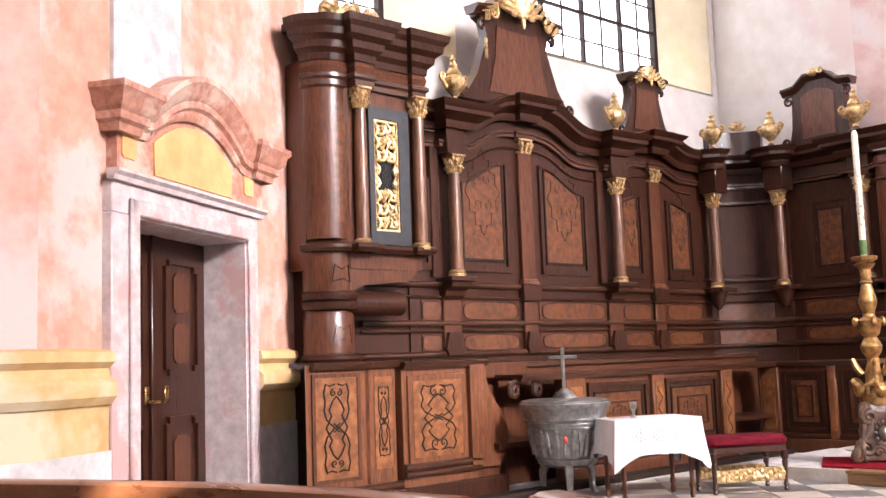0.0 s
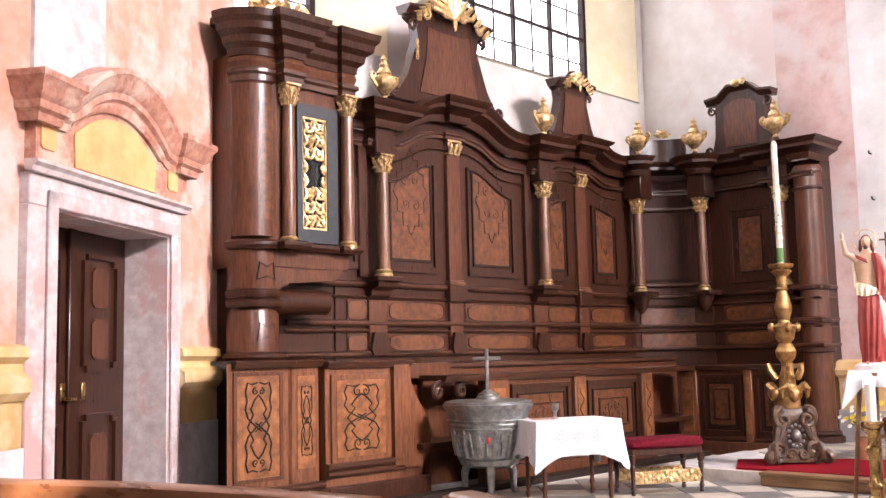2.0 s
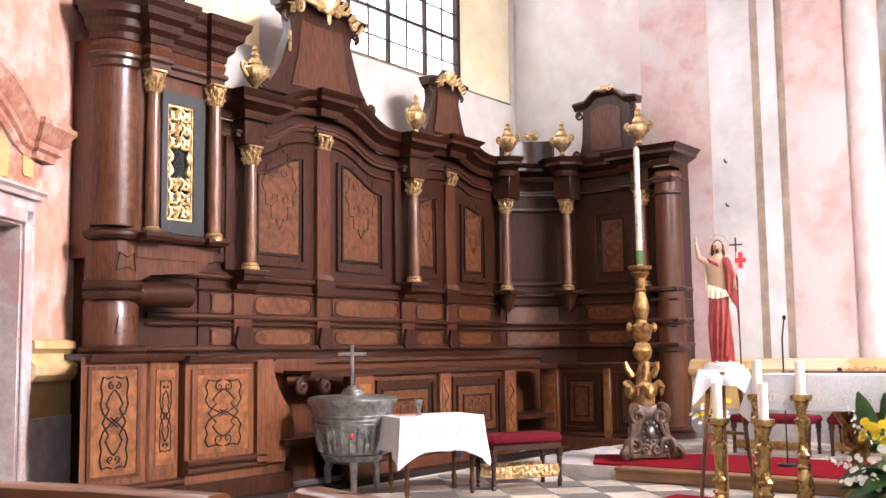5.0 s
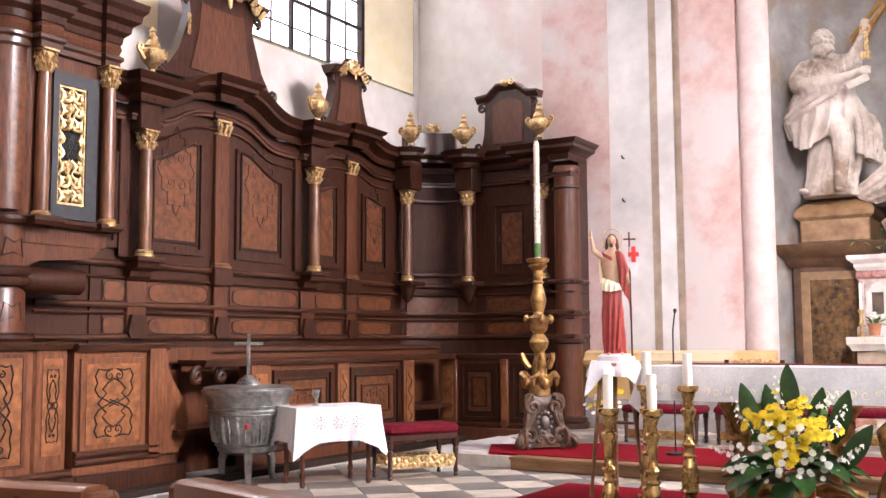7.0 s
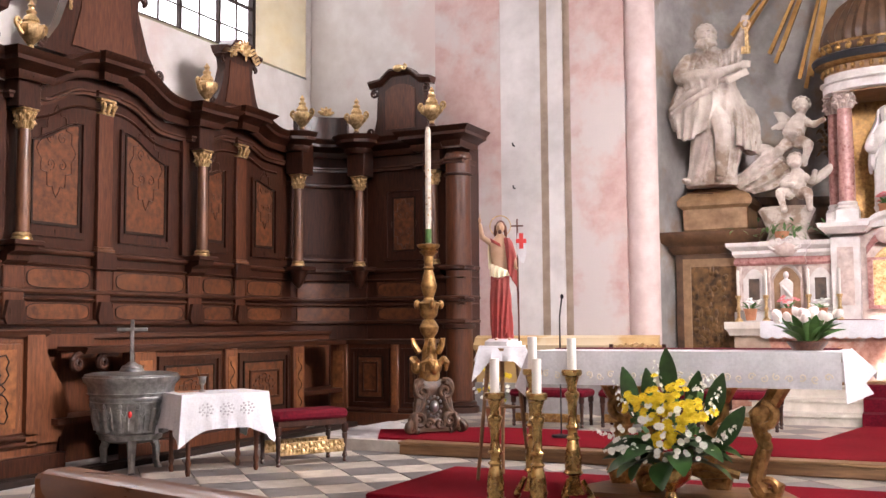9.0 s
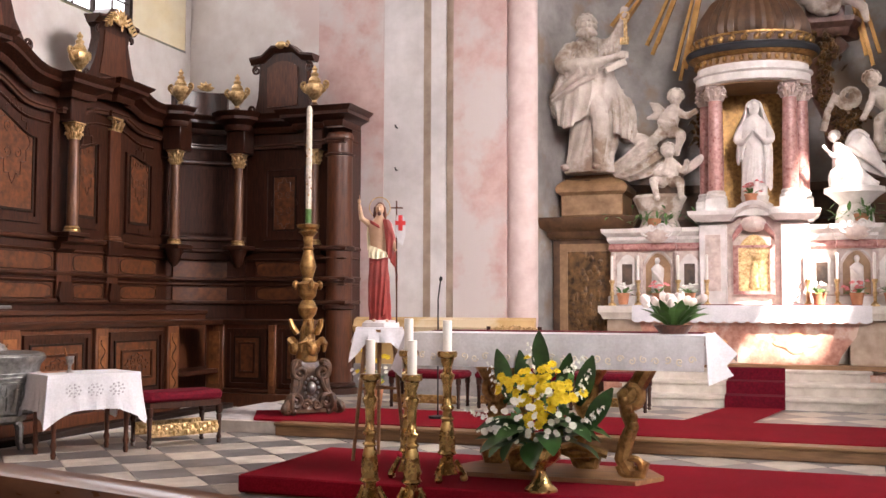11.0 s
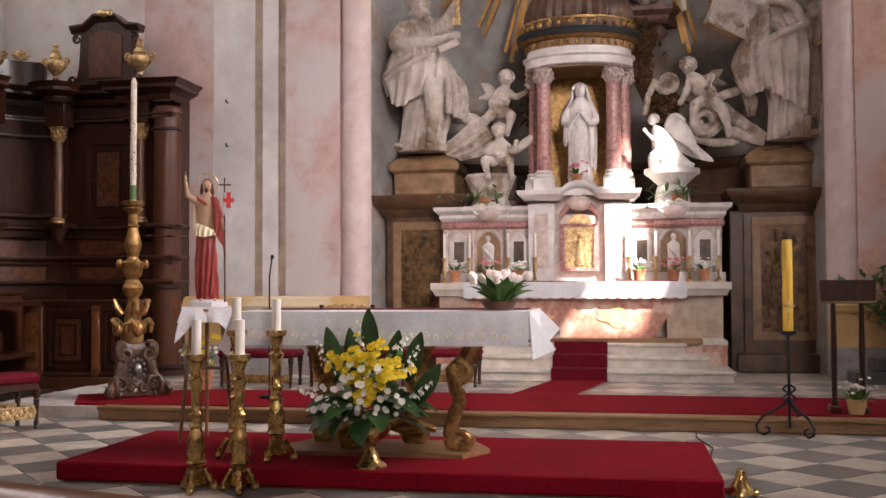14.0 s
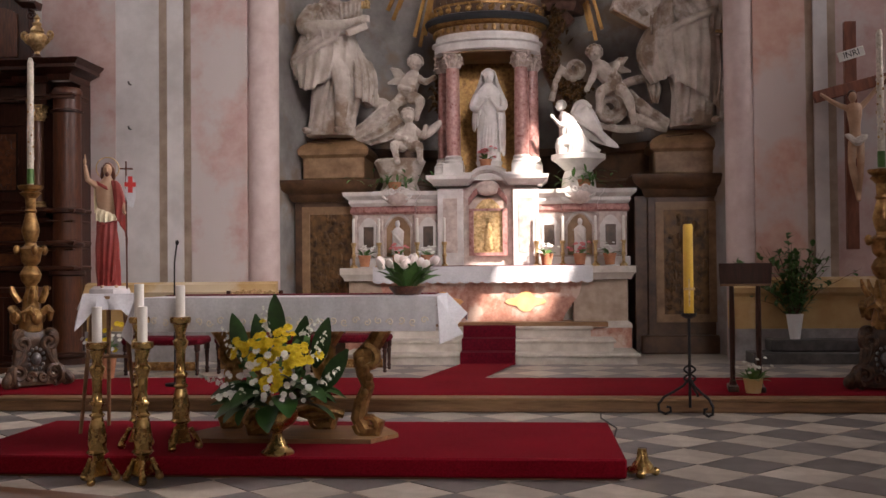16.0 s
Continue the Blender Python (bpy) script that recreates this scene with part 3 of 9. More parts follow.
# ---- choir stalls: local x to the right, front towards -y ----
CORNICE = [(0, 0), (0.03, 0.0), (0.05, 0.04), (0.05, 0.07), (0.12, 0.11), (0.17, 0.13), (0.17, 0.17), (0.21, 0.20), (0.23, 0.23), (0.0, 0.25)]
ARCHITRAVE = [(0, 0), (0.035, 0.0), (0.035, 0.03), (0.055, 0.04), (0.055, 0.06), (0, 0.07)]
RAIL = [(0, 0), (0.03, 0.005), (0.045, 0.025), (0.045, 0.045), (0.02, 0.06), (0, 0.06)]
SMALL = [(0, 0), (0.018, 0.004), (0.026, 0.016), (0.012, 0.03), (0, 0.03)]


def capital(bm, x, y, z, r, h, half=False):
    """Corinthian capital: bell, two rows of leaves, volutes and abacus."""
    lathe(bm, [(r * 0.95, 0), (r * 1.0, h * 0.1), (r * 1.02, h * 0.5), (r * 1.35, h * 0.85), (r * 1.3, h * 0.86)], 14, (x, y, z))
    for row in range(2):
        for k in range(8):
            a = 2 * math.pi * (k + 0.5 * row) / 8
            ca, sa = math.cos(a), math.sin(a)
            z1 = z + h * (0.38 + 0.3 * row)
            tube(bm, [(x + ca * r, y + sa * r, z + h * 0.05), (x + ca * r * 1.18, y + sa * r * 1.18, z1 - h * 0.12), (x + ca * r * 1.55, y + sa * r * 1.55, z1), (x + ca * r * 1.75, y + sa * r * 1.75, z1 - h * 0.12)],
                 [r * 0.26, r * 0.34, r * 0.30, r * 0.12], 5)
    for k in range(4):
        a = math.pi / 4 + math.pi / 2 * k
        blob(bm, (x + math.cos(a) * r * 1.6, y + math.sin(a) * r * 1.6, z + h * 0.8), r * 0.3, r * 0.3, h * 0.13, 7, 4)
    box(bm, x - r * 1.6, x + r * 1.6, y - r * 1.6, y + r * 1.6, z + h * 0.88, z + h, r * 0.12)
    return bm


def column(parent, x, y, z0, z1, r, cap_h=0.19, base_h=0.07):
    c = part("column_shaft", lathe(B(), [(r * 1.02, z0 + base_h), (r * 1.05, z0 + base_h + 0.3), (r, z0 + (z1 - z0) * 0.6), (r * 0.9, z1 - cap_h)], 18, (x, y, 0)), COL_WOOD, parent, "polished brown wooden shaft")
    part("capital", capital(B(), x, y, z1 - cap_h, r * 0.92, cap_h), GOLD, c, "gilded Corinthian capital")
    part("base", lathe(B(), [(r * 1.5, z0), (r * 1.5, z0 + base_h * 0.3), (r * 1.3, z0 + base_h * 0.45), (r * 1.4, z0 + base_h * 0.7), (r * 1.15, z0 + base_h)], 18, (x, y, 0)), GOLD, c, "gilded moulded base")
    return c


def flat_pilaster(parent, x, w, y, z0, z1, cap_h=0.16):
    p = part("pilaster", box(B(), x - w / 2, x + w / 2, y - 0.045, y, z0, z1 - cap_h, 0.006), WOOD_MID, parent)
    bm = B()
    box(bm, x - w * 0.55, x + w * 0.55, y - 0.075, y, z1 - 0.03, z1, 0.006)
    for k in range(3):
        xx = x + (k - 1) * w * 0.34
        tube(bm, [(xx, y - 0.05, z1 - cap_h), (xx, y - 0.075, z1 - cap_h * 0.55), (xx + (k - 1) * 0.01, y - 0.10, z1 - cap_h * 0.42), (xx, y - 0.10, z1 - cap_h * 0.55)], [0.02, 0.026, 0.02, 0.008], 6)
    for s in (-1, 1):
        spiral(bm, (x + s * w * 0.42, y - 0.07, z1 - 0.055), 0.033, 1.3, math.pi / 2, 0.014, s)
    box(bm, x - w * 0.45, x + w * 0.45, y - 0.06, y, z1 - cap_h, z1 - cap_h + 0.02)
    part("capital", bm, GOLD, p, "gilded capital")
    bm = box(B(), x - w * 0.62, x + w * 0.62, y - 0.075, y, z0, z0 + 0.03, 0.006)
    box(bm, x - w * 0.56, x + w * 0.56, y - 0.062, y, z0 + 0.03, z0 + 0.055, 0.006)
    part("base", bm, COL_WOOD, p)
    return p


def bracket(parent, x, w, y, z):
    """Scrolled console under a column, top at z."""
    bm = box(B(), x - w / 2, x + w / 2, y - 0.24, y, z - 0.05, z, 0.008)
    prof = [(y, z - 0.05), (y - 0.20, z - 0.05), (y - 0.19, z - 0.10), (y - 0.10, z - 0.13), (y - 0.09, z - 0.18), (y - 0.03, z - 0.21), (y, z - 0.23)]
    a, b = [bm.verts.new((x - w * 0.38, yy, zz)) for yy, zz in prof], [bm.verts.new((x + w * 0.38, yy, zz)) for yy, zz in prof]
    bm.faces.new(a), bm.faces.new(b[::-1])
    for i in range(len(prof)):
        j = (i + 1) % len(prof)
        bm.faces.new((a[i], b[i], b[j], a[j]))
    return part("bracket", bm, WOOD, parent)


def ornament(x, z, w, h, y, t=0.008):
    """Inlaid strapwork: mirrored curling bands round a lozenge."""
    bm = B()
    def line(pts):
        for s in (-1, 1):
            tube(bm, [(x + s * px * w, y, z + pz * h) for px, pz in pts], t, 5)
    line([(0.05, 0.5), (0.25, 0.48), (0.42, 0.5), (0.5, 0.4), (0.44, 0.3), (0.5, 0.2), (0.4, 0.1), (0.15, 0.02), (-0.12, -0.05)])
    line([(0.05, -0.5), (0.25, -0.48), (0.42, -0.5), (0.5, -0.4), (0.44, -0.3), (0.5, -0.2), (0.4, -0.1), (0.15, -0.02), (-0.12, 0.05)])
    line([(0.0, 0.36), (0.16, 0.30), (0.3, 0.2), (0.2, 0.14), (0.42, 0.0), (0.2, -0.14), (0.3, -0.2), (0.16, -0.30), (0.0, -0.36)])
    for s in (-1, 1):
        spiral(bm, (x + s * w * 0.12, y, z + h * 0.40), w * 0.12, 1.3, math.pi / 2, t, -s, 5, 12)
        spiral(bm, (x + s * w * 0.12, y, z - h * 0.40), w * 0.12, 1.3, -math.pi / 2, t, s, 5, 12)
    return bm


def burl_panel(parent, outer, y, mat_in=None, border=0.055):
    """Moulded frame with a burl field; outer: (x, z) outline, seen from the front."""
    cx, cz = sum(p[0] for p in outer) / len(outer), sum(p[1] for p in outer) / len(outer)
    xs, zs = [p[0] for p in outer], [p[1] for p in outer]
    w, h = max(xs) - min(xs), max(zs) - min(zs)

    def shrink(d):
        return [(cx + (x - cx) * (1 - 2 * d / w), cz + (z - cz) * (1 - 2 * d / h)) for x, z in outer]

    p = part("panel", slab(B(), shrink(0.035), y - 0.006, y), WOOD, parent)
    part("panel_moulding", ring_frame(B(), outer, shrink(0.045), y - 0.032, y), WOOD, p)
    part("inner_moulding", ring_frame(B(), shrink(border + 0.02), shrink(border + 0.04), y - 0.022, y - 0.004), INLAY, p)
    f = part("veneer_field", slab(B(), shrink(border + 0.04), y - 0.014, y - 0.004), mat_in or BURL, p, "reddish burl veneer field")
    return p, f, cx, cz, w, h


def figure_inlay(parent, cx, cz, w, h, y):
    """Star-shaped marquetry with a curling outline."""
    pts = []
    for k in range(49):
        a = 2 * math.pi * k / 48
        r = 0.46 + 0.05 * math.cos(12 * a) + 0.04 * math.cos(4 * a)
        pts.append((cx + w * r * math.cos(a), y, cz + h * r * math.sin(a)))
    bm = tube(B(), pts, 0.006, 4)
    for s in (-1, 1):
        for t in (-1, 1):
            spiral(bm, (cx + s * w * 0.16, y, cz + t * h * 0.16), w * 0.13, 1.3, s * 1.57, 0.006, s * t, 4, 12)
    return part("marquetry", bm, MARQUETRY, parent, "dark curling marquetry lines")


def oval_panel(parent, x0, x1, z0, z1, y):
    """Low lozenge panel of the dado."""
    p = part("dado_panel", box(B(), x0, x1, y - 0.012, y, z0, z1, 0.004), WOOD_MID, parent)
    cx, cz, w, h = (x0 + x1) / 2, (z0 + z1) / 2, x1 - x0, z1 - z0
    out = []
    for k in range(24):
        a = 2 * math.pi * k / 24
        c, s = math.cos(a), math.sin(a)
        out.append((cx + 0.47 * w * math.copysign(abs(c) ** 0.45, c), cz + 0.44 * h * math.copysign(abs(s) ** 0.55, s)))
    part("veneer_field", slab(B(), out, y - 0.019, y - 0.012), BURL, p, "honey-coloured burl oval")
    part("field_line", tube(B(), [(x, y - 0.019, z) for x, z in out + out[:1]], 0.006, 4), INLAY, p)
    return p


def shield_crest(parent, x, z, w, h, y, label):
    """Crest board over the cornice, waisted, with side volutes."""
    hw = w / 2
    half = [(hw, 0), (hw * 0.98, 0.02), (hw * 0.84, h * 0.10), (hw * 0.70, h * 0.25), (hw * 0.60, h * 0.45), (hw * 0.52, h * 0.62), (hw * 0.56, h * 0.76), (hw * 0.66, h * 0.80), (hw * 0.66, h * 0.84)]
    top = [(hw * 0.5, h * 0.86), (hw * 0.34, h * 0.97), (hw * 0.16, h * 1.0)]
    right = half + top
    out = [(x + a, z + b) for a, b in right] + [(x - a, z + b) for a, b in reversed(right)]
    c = part("crest", slab(B(), out, y - 0.10, y + 0.02), WOOD, parent, label)
    field = [(x + s * a, z + b) for s, seq in ((1, [(hw * 0.52, h * 0.10), (hw * 0.40, h * 0.45), (hw * 0.36, h * 0.74), (hw * 0.2, h * 0.72)]), (-1, [(hw * 0.2, h * 0.72), (hw * 0.36, h * 0.74), (hw * 0.40, h * 0.45), (hw * 0.52, h * 0.10)])) for a, b in seq]
    part("crest_field", slab(B(), field, y - 0.115, y - 0.10), WOOD_MID, c)
    path = [(x + a, y - 0.06, z + b) for a, b in ([(-hw * 0.74, h * 0.84), (-hw * 0.5, h * 0.86), (-hw * 0.34, h * 0.97), (-hw * 0.14, h * 1.0)])]
    for s in (-1, 1):
        pp = [(x + s * (px - x), py, pz) for px, py, pz in path]
        if s < 0:
            pp = pp[::-1]
        part("crest_cornice", sweep(B(), [(px, y, pz) for px, py, pz in pp], [(0, -0.03), (0.12, -0.03), (0.14, 0.0), (0.18, 0.03), (0.18, 0.06), (-0.04, 0.07)]), WOOD, c)
        bm = B()
        spiral(bm, (x + s * hw * 0.92, y - 0.09, z + h * 0.07), h * 0.055, 1.4, -math.pi / 2, h * 0.020, s, 8)
        spiral(bm, (x + s * hw * 0.60, y - 0.11, z + h * 0.73), h * 0.05, 1.4, -math.pi / 2, h * 0.02, s, 8)
        spiral(bm, (x + s * hw * 0.20, y - 0.12, z + h * 0.92), h * 0.05, 1.4, math.pi / 2, h * 0.02, -s, 8)
        part("volute", bm, WOOD, c)
    return c


def gold_shell(parent, x, z, w, h, y):
    bm = B()
    for k in range(9):
        a = math.radians(90 + (k - 4) * 19)
        le = h * (1.0 - 0.05 * abs(k - 4))
        tube(bm, [(x, y, z), (x + 0.5 * le * math.cos(a) * w / h, y - 0.03, z + 0.5 * le * math.sin(a)), (x + le * math.cos(a) * w / h, y - 0.01, z + le * math.sin(a))], [h * 0.05, h * 0.11, h * 0.06], 6)
    for s in (-1, 1):
        spiral(bm, (x + s * w * 0.3, y - 0.04, z + 0.02), h * 0.18, 1.3, math.pi / 2, h * 0.05, -s, 6)
        for q in range(5):
            bx, bz = x + s * w * (0.55 + 0.16 * q), z + h * (0.30 - 0.16 * q)
            tube(bm, [(bx, y, bz), (bx + s * 0.04, y - 0.04, bz + h * 0.22), (bx + s * 0.09, y - 0.02, bz + h * 0.20)], [h * 0.09, h * 0.08, h * 0.02], 5)
        spiral(bm, (x + s * w * 1.0, y - 0.02, z - h * 0.12), h * 0.20, 1.4, math.pi / 2, h * 0.055, s, 6)
    blob(bm, (x, y - 0.04, z - h * 0.2), h * 0.09, h * 0.07, h * 0.22, 7, 5)
    return part("gilded_shell", bm, GOLD, parent, "gilded carved shell ornament")


def urn_thing(m, s=1.0):
    u = thing("urn", "gilded carved urn with scroll handles on a dark foot", "urn", m @ Matrix.Diagonal((s, s, 1.14 * s, 1.0)), group="gilded urns on the stall cornice")
    part("foot", lathe(B(), [(0.085, 0), (0.085, 0.02), (0.05, 0.04), (0.04, 0.06)], 14), WOOD, u)
    part("body", lathe(B(), [(0.035, 0.055), (0.03, 0.09), (0.06, 0.12), (0.105, 0.17), (0.125, 0.22), (0.115, 0.26), (0.075, 0.29), (0.085, 0.305)], 20, wave=0.035, lobes=10), GOLD, u)
    part("lid", lathe(B(), [(0.08, 0.30), (0.075, 0.33), (0.045, 0.36), (0.05, 0.375), (0.055, 0.39), (0.03, 0.41), (0.028, 0.43), (0.04, 0.445), (0.02, 0.47), (0.008, 0.49)], 16), GOLD, u)
    for sgn in (-1, 1):
        bm = spiral(B(), (sgn * 0.155, 0, 0.27), 0.045, 1.2, -math.pi / 2, 0.022, sgn, 6, 14, lead=[(sgn * 0.10, 0, 0.18), (sgn * 0.14, 0, 0.20)])
        part("handle", bm, GOLD, u)
    return u


# -- back panelling along the side wall --
stall_m = pose(-7.62, 0, 0, 0, 0, 90)
back = thing("choir_stall", "tall carved dark walnut choir stall panelling with burl panels", "choir stall", stall_m)
U0, U1 = 6.35, 11.35
out = [(U0, 0.1), (U1, 0.1), (U1, 3.55)] + [(u, 3.50 + 0.22 * max(0, 1 - ((u - 10.12) / 0.62) ** 2)) for u in np.linspace(10.75, 9.5, 9)] + [(9.3, 3.5)] + \
      [(u, 3.46 + 0.30 * max(0, 1 - ((u - 7.95) / 0.95) ** 2)) for u in np.linspace(8.9, 7.0, 13)] + [(U0, 3.46)]
part("back_board", slab(B(), out, 0.0, 0.22), WOOD, back)
# cornice with breaks over the columns and swelling over the pilasters
def crown(u):
    z = 3.46 + 0.235 * math.exp(-((u - 7.95) / 0.58) ** 4 * 0.7) + 0.13 * math.exp(-((u - 10.12) / 0.42) ** 4 * 0.7)
    return z


COLS = (6.86, 9.38, 11.30)
path = []
for u in np.linspace(U0, 11.12, 60):
    path.append((float(u), -0.05, crown(float(u))))
stepped = []
for u, y, z in path:
    stepped.append((u, y - (0.16 if any(abs(u - c) < 0.17 for c in COLS) else 0.07 if any(abs(u - c) < 0.12 for c in (7.95, 10.22)) else 0.0), z))
fixed = [stepped[0]]
for a, b in zip(stepped, stepped[1:]):
    if abs(a[1] - b[1]) > 0.01:
        mid = (a[0] + b[0]) / 2
        fixed += [(mid - 0.002, a[1], (a[2] + b[2]) / 2), (mid + 0.002, b[1], (a[2] + b[2]) / 2)]
    fixed.append(b)
part("cornice", sweep(B(), fixed, CORNICE), WOOD, back, "heavy stepped dark walnut cornice")
part("architrave", sweep(B(), [(x, y * 0.5 + 0.01, z - 0.17) for x, y, z in fixed], ARCHITRAVE), WOOD_LONG, back)
for c in COLS[:2]:
    part("entablature_block", box(B(), c - 0.13, c + 0.13, -0.19, 0, 3.21, crown(c) + 0.02, 0.01), WOOD, back)
    bracket(back, c, 0.34, 0.0, 2.0)
    column(back, c, -0.13, 2.0, 3.21, 0.062)
    part("quarter_pilaster", box(B(), c - 0.24, c - 0.13, -0.05, 0, 2.0, 3.3, 0.006), WOOD, back)
for c in (7.97, 10.22):
    flat_pilaster(back, c, 0.20, 0.0, 1.96, crown(c) - 0.17)
    part("pilaster_foot", box(B(), c - 0.14, c + 0.14, -0.09, 0, 1.78, 1.96, 0.01), WOOD, back)
# the four large panels
def big_panel(x0, x1, zl, zr, zb=2.07):
    top = []
    for i in range(9):
        f = i / 8
        s = 3 * f * f - 2 * f ** 3
        top.append((x0 + (x1 - x0) * f, zl + (zr - zl) * s))
    o = [(x0, zb), (x1, zb)] + top[::-1]
    p, f, cx, cz, w, h = burl_panel(back, o, 0.0, BURL, 0.055)
    figure_inlay(f, cx, cz - 0.02, w * 0.60, h * 0.70, -0.016)


big_panel(6.98, 7.72, 2.98, 3.24)
big_panel(8.20, 8.97, 3.26, 2.98)
big_panel(9.53, 9.98, 2.99, 3.08)
big_panel(10.46, 11.0, 3.05, 2.95)
big_panel(6.45, 6.62, 2.95, 2.98)
part("arch_moulding", sweep(B(), [(u, 0.0, crown(u) - 0.30) for u in np.linspace(7.0, 9.15, 24)], SMALL), WOOD, back)
part("arch_moulding", sweep(B(), [(u, 0.0, crown(u) - 0.30) for u in np.linspace(9.55, 11.0, 18)], SMALL), WOOD, back)
# dado: rails and lozenge panels
for z, prof in ((1.90, RAIL), (1.79, SMALL), (1.52, RAIL), (1.46, SMALL), (1.22, RAIL)):
    part("rail", sweep(B(), [(U0 - 0.6, -0.01, z), (U1, -0.01, z)], prof), WOOD_LONG, back)
for a, b in ((6.48, 6.74), (7.0, 7.82), (8.13, 9.24), (9.53, 10.08), (10.36, 11.12)):
    oval_panel(back, a, b, 1.57, 1.78, -0.002)
    oval_panel(back, a, b, 1.27, 1.45, -0.002)
for c, w in ((6.86, 0.24), (7.97, 0.20), (9.38, 0.24), (10.22, 0.20)):
    part("dado_block", box(B(), c - w / 2, c + w / 2, -0.045, 0, 1.28, 1.78, 0.01), WOOD_MID, back)
    bm = slab(B(), [(c - w * 0.4, 1.24), (c + w * 0.4, 1.24), (c + w * 0.52, 1.30), (c + w * 0.36, 1.46), (c - w * 0.36, 1.46), (c - w * 0.52, 1.30)], -0.085, -0.045)
    part("scroll_console", bm, WOOD, back)
c1 = shield_crest(back, 7.93, 3.86, 1.75, 1.14, 0.05, "tall waisted dark walnut crest board")
gold_shell(c1, 7.93, 4.84, 0.42, 0.34, -0.12)
bm = B()
for q in range(4):
    blob(bm, (7.42, -0.09, 4.50 - 0.055 * q), 0.022, 0.018, 0.034, 6, 4)
part("husk_drop", bm, GOLD, c1, "gilded husk drop")
c2 = shield_crest(back, 10.14, 3.80, 1.02, 0.82, 0.05, "small waisted dark walnut crest board")
gold_shell(c2, 10.14, 4.50, 0.20, 0.20, -0.12)
for u, z in ((6.88, 3.72), (9.40, 3.72)):
    urn_thing(stall_m @ pose(u, -0.16, z + (crown(u) - 3.47)), 0.92)

# -- curved corner and end panelling --
cornr = thing("stall_corner", "concave dark walnut corner of the choir stalls", "choir stall", pose(-6.85, 11.20, 0))
CR = 0.80
qpath = [(-CR * math.cos(math.radians(a)) + 0.0, CR * math.sin(math.radians(a))) for a in range(0, 91, 9)]
bm = B()
prism(bm, [(x, y) for x, y in qpath] + [(0.0, 1.1), (-1.1, 1.1), (-1.1, 0.0)], 0.1, 3.55)
part("curved_board", bm, WOOD_DULL, cornr)
part("cornice", sweep(B(), [(x, y, 3.46) for x, y in qpath], CORNICE), WOOD, cornr)
part("architrave", sweep(B(), [(x, y, 3.27) for x, y in qpath], ARCHITRAVE), WOOD_LONG, cornr)
for z, prof in ((3.05, RAIL), (2.05, RAIL), (1.90, RAIL), (1.79, SMALL), (1.52, RAIL), (1.46, SMALL), (1.22, RAIL)):
    part("rail", sweep(B(), [(x, y, z) for x, y in qpath], prof), WOOD_LONG, cornr)
inner = [(x * 0.975, y * 0.975) for x, y in qpath[2:-2]]
part("curved_panel", sweep(B(), [(x, y, 0) for x, y in inner], [(0, 2.15), (0.012, 2.15), (0.012, 3.0), (0, 3.0)]), WOOD_DULL, cornr)
part("curved_panel", sweep(B(), [(x, y, 0) for x, y in inner], [(0, 1.57), (0.012, 1.57), (0.012, 1.77), (0, 1.77)]), BURL, cornr)
part("curved_panel", sweep(B(), [(x, y, 0) for x, y in inner], [(0, 1.27), (0.012, 1.27), (0.012, 1.44), (0, 1.44)]), BURL, cornr)
ocx, ocy = -6.85, 11.20
for (wx, wy), ang in (((-7.45, 11.26), 90), ((-6.85, 11.80), 0)):
    lx, ly = wx - ocx, wy - ocy
    column(cornr, lx, ly, 1.98, 3.18, 0.060)
    hold = (0.14, 0.20)
    bm = B()
    box(bm, lx - 0.13, lx + 0.13, ly - 0.10, ly + 0.16, 3.18, 3.60, 0.01)
    part("entablature_block", bm, WOOD, cornr)
    bm = B()
    box(bm, lx - 0.15, lx + 0.15, ly - 0.13, ly + 0.2, 1.92, 1.98, 0.01)
    lathe(bm, [(0.02, 1.70), (0.07, 1.76), (0.09, 1.84), (0.13, 1.92)], 10, (lx, ly, 0))
    part("bracket", bm, WOOD, cornr)
    part("cornice_break", sweep(B(), [(lx + 0.15 * math.cos(math.radians(a)), ly + 0.15 * math.sin(math.radians(a)), 3.47) for a in (180, 216, 252, 288, 324, 360)], [(o * 0.9, u) for o, u in CORNICE]), WOOD, cornr)
bm = B()
prism(bm, [(x * 0.92 - 0.02, y * 0.92) for x, y in qpath[2:-2]] + [(x * 1.05 - 0.02, y * 1.05) for x, y in qpath[2:-2]][::-1], 3.66, 4.02)
part("crest", bm, WOOD, cornr)
urn_thing(pose(-7.42, 11.30, 3.72), 0.92)
urn_thing(pose(-6.88, 11.78, 3.72), 0.92)
bm = B()
for k in range(5):
    a = math.radians(90 + (k - 2) * 34)
    tube(bm, [(0, 0, 0), (0.06 * math.cos(a), -0.02, 0.06 * math.sin(a)), (0.12 * math.cos(a), 0, 0.11 * math.sin(a))], [0.02, 0.035, 0.012], 6)
solo("gilded_palmette", bm, GOLD, "small gilded palmette on the stall corner", "ornament", pose(-7.32, 11.72, 4.04, 0, 0, 45))

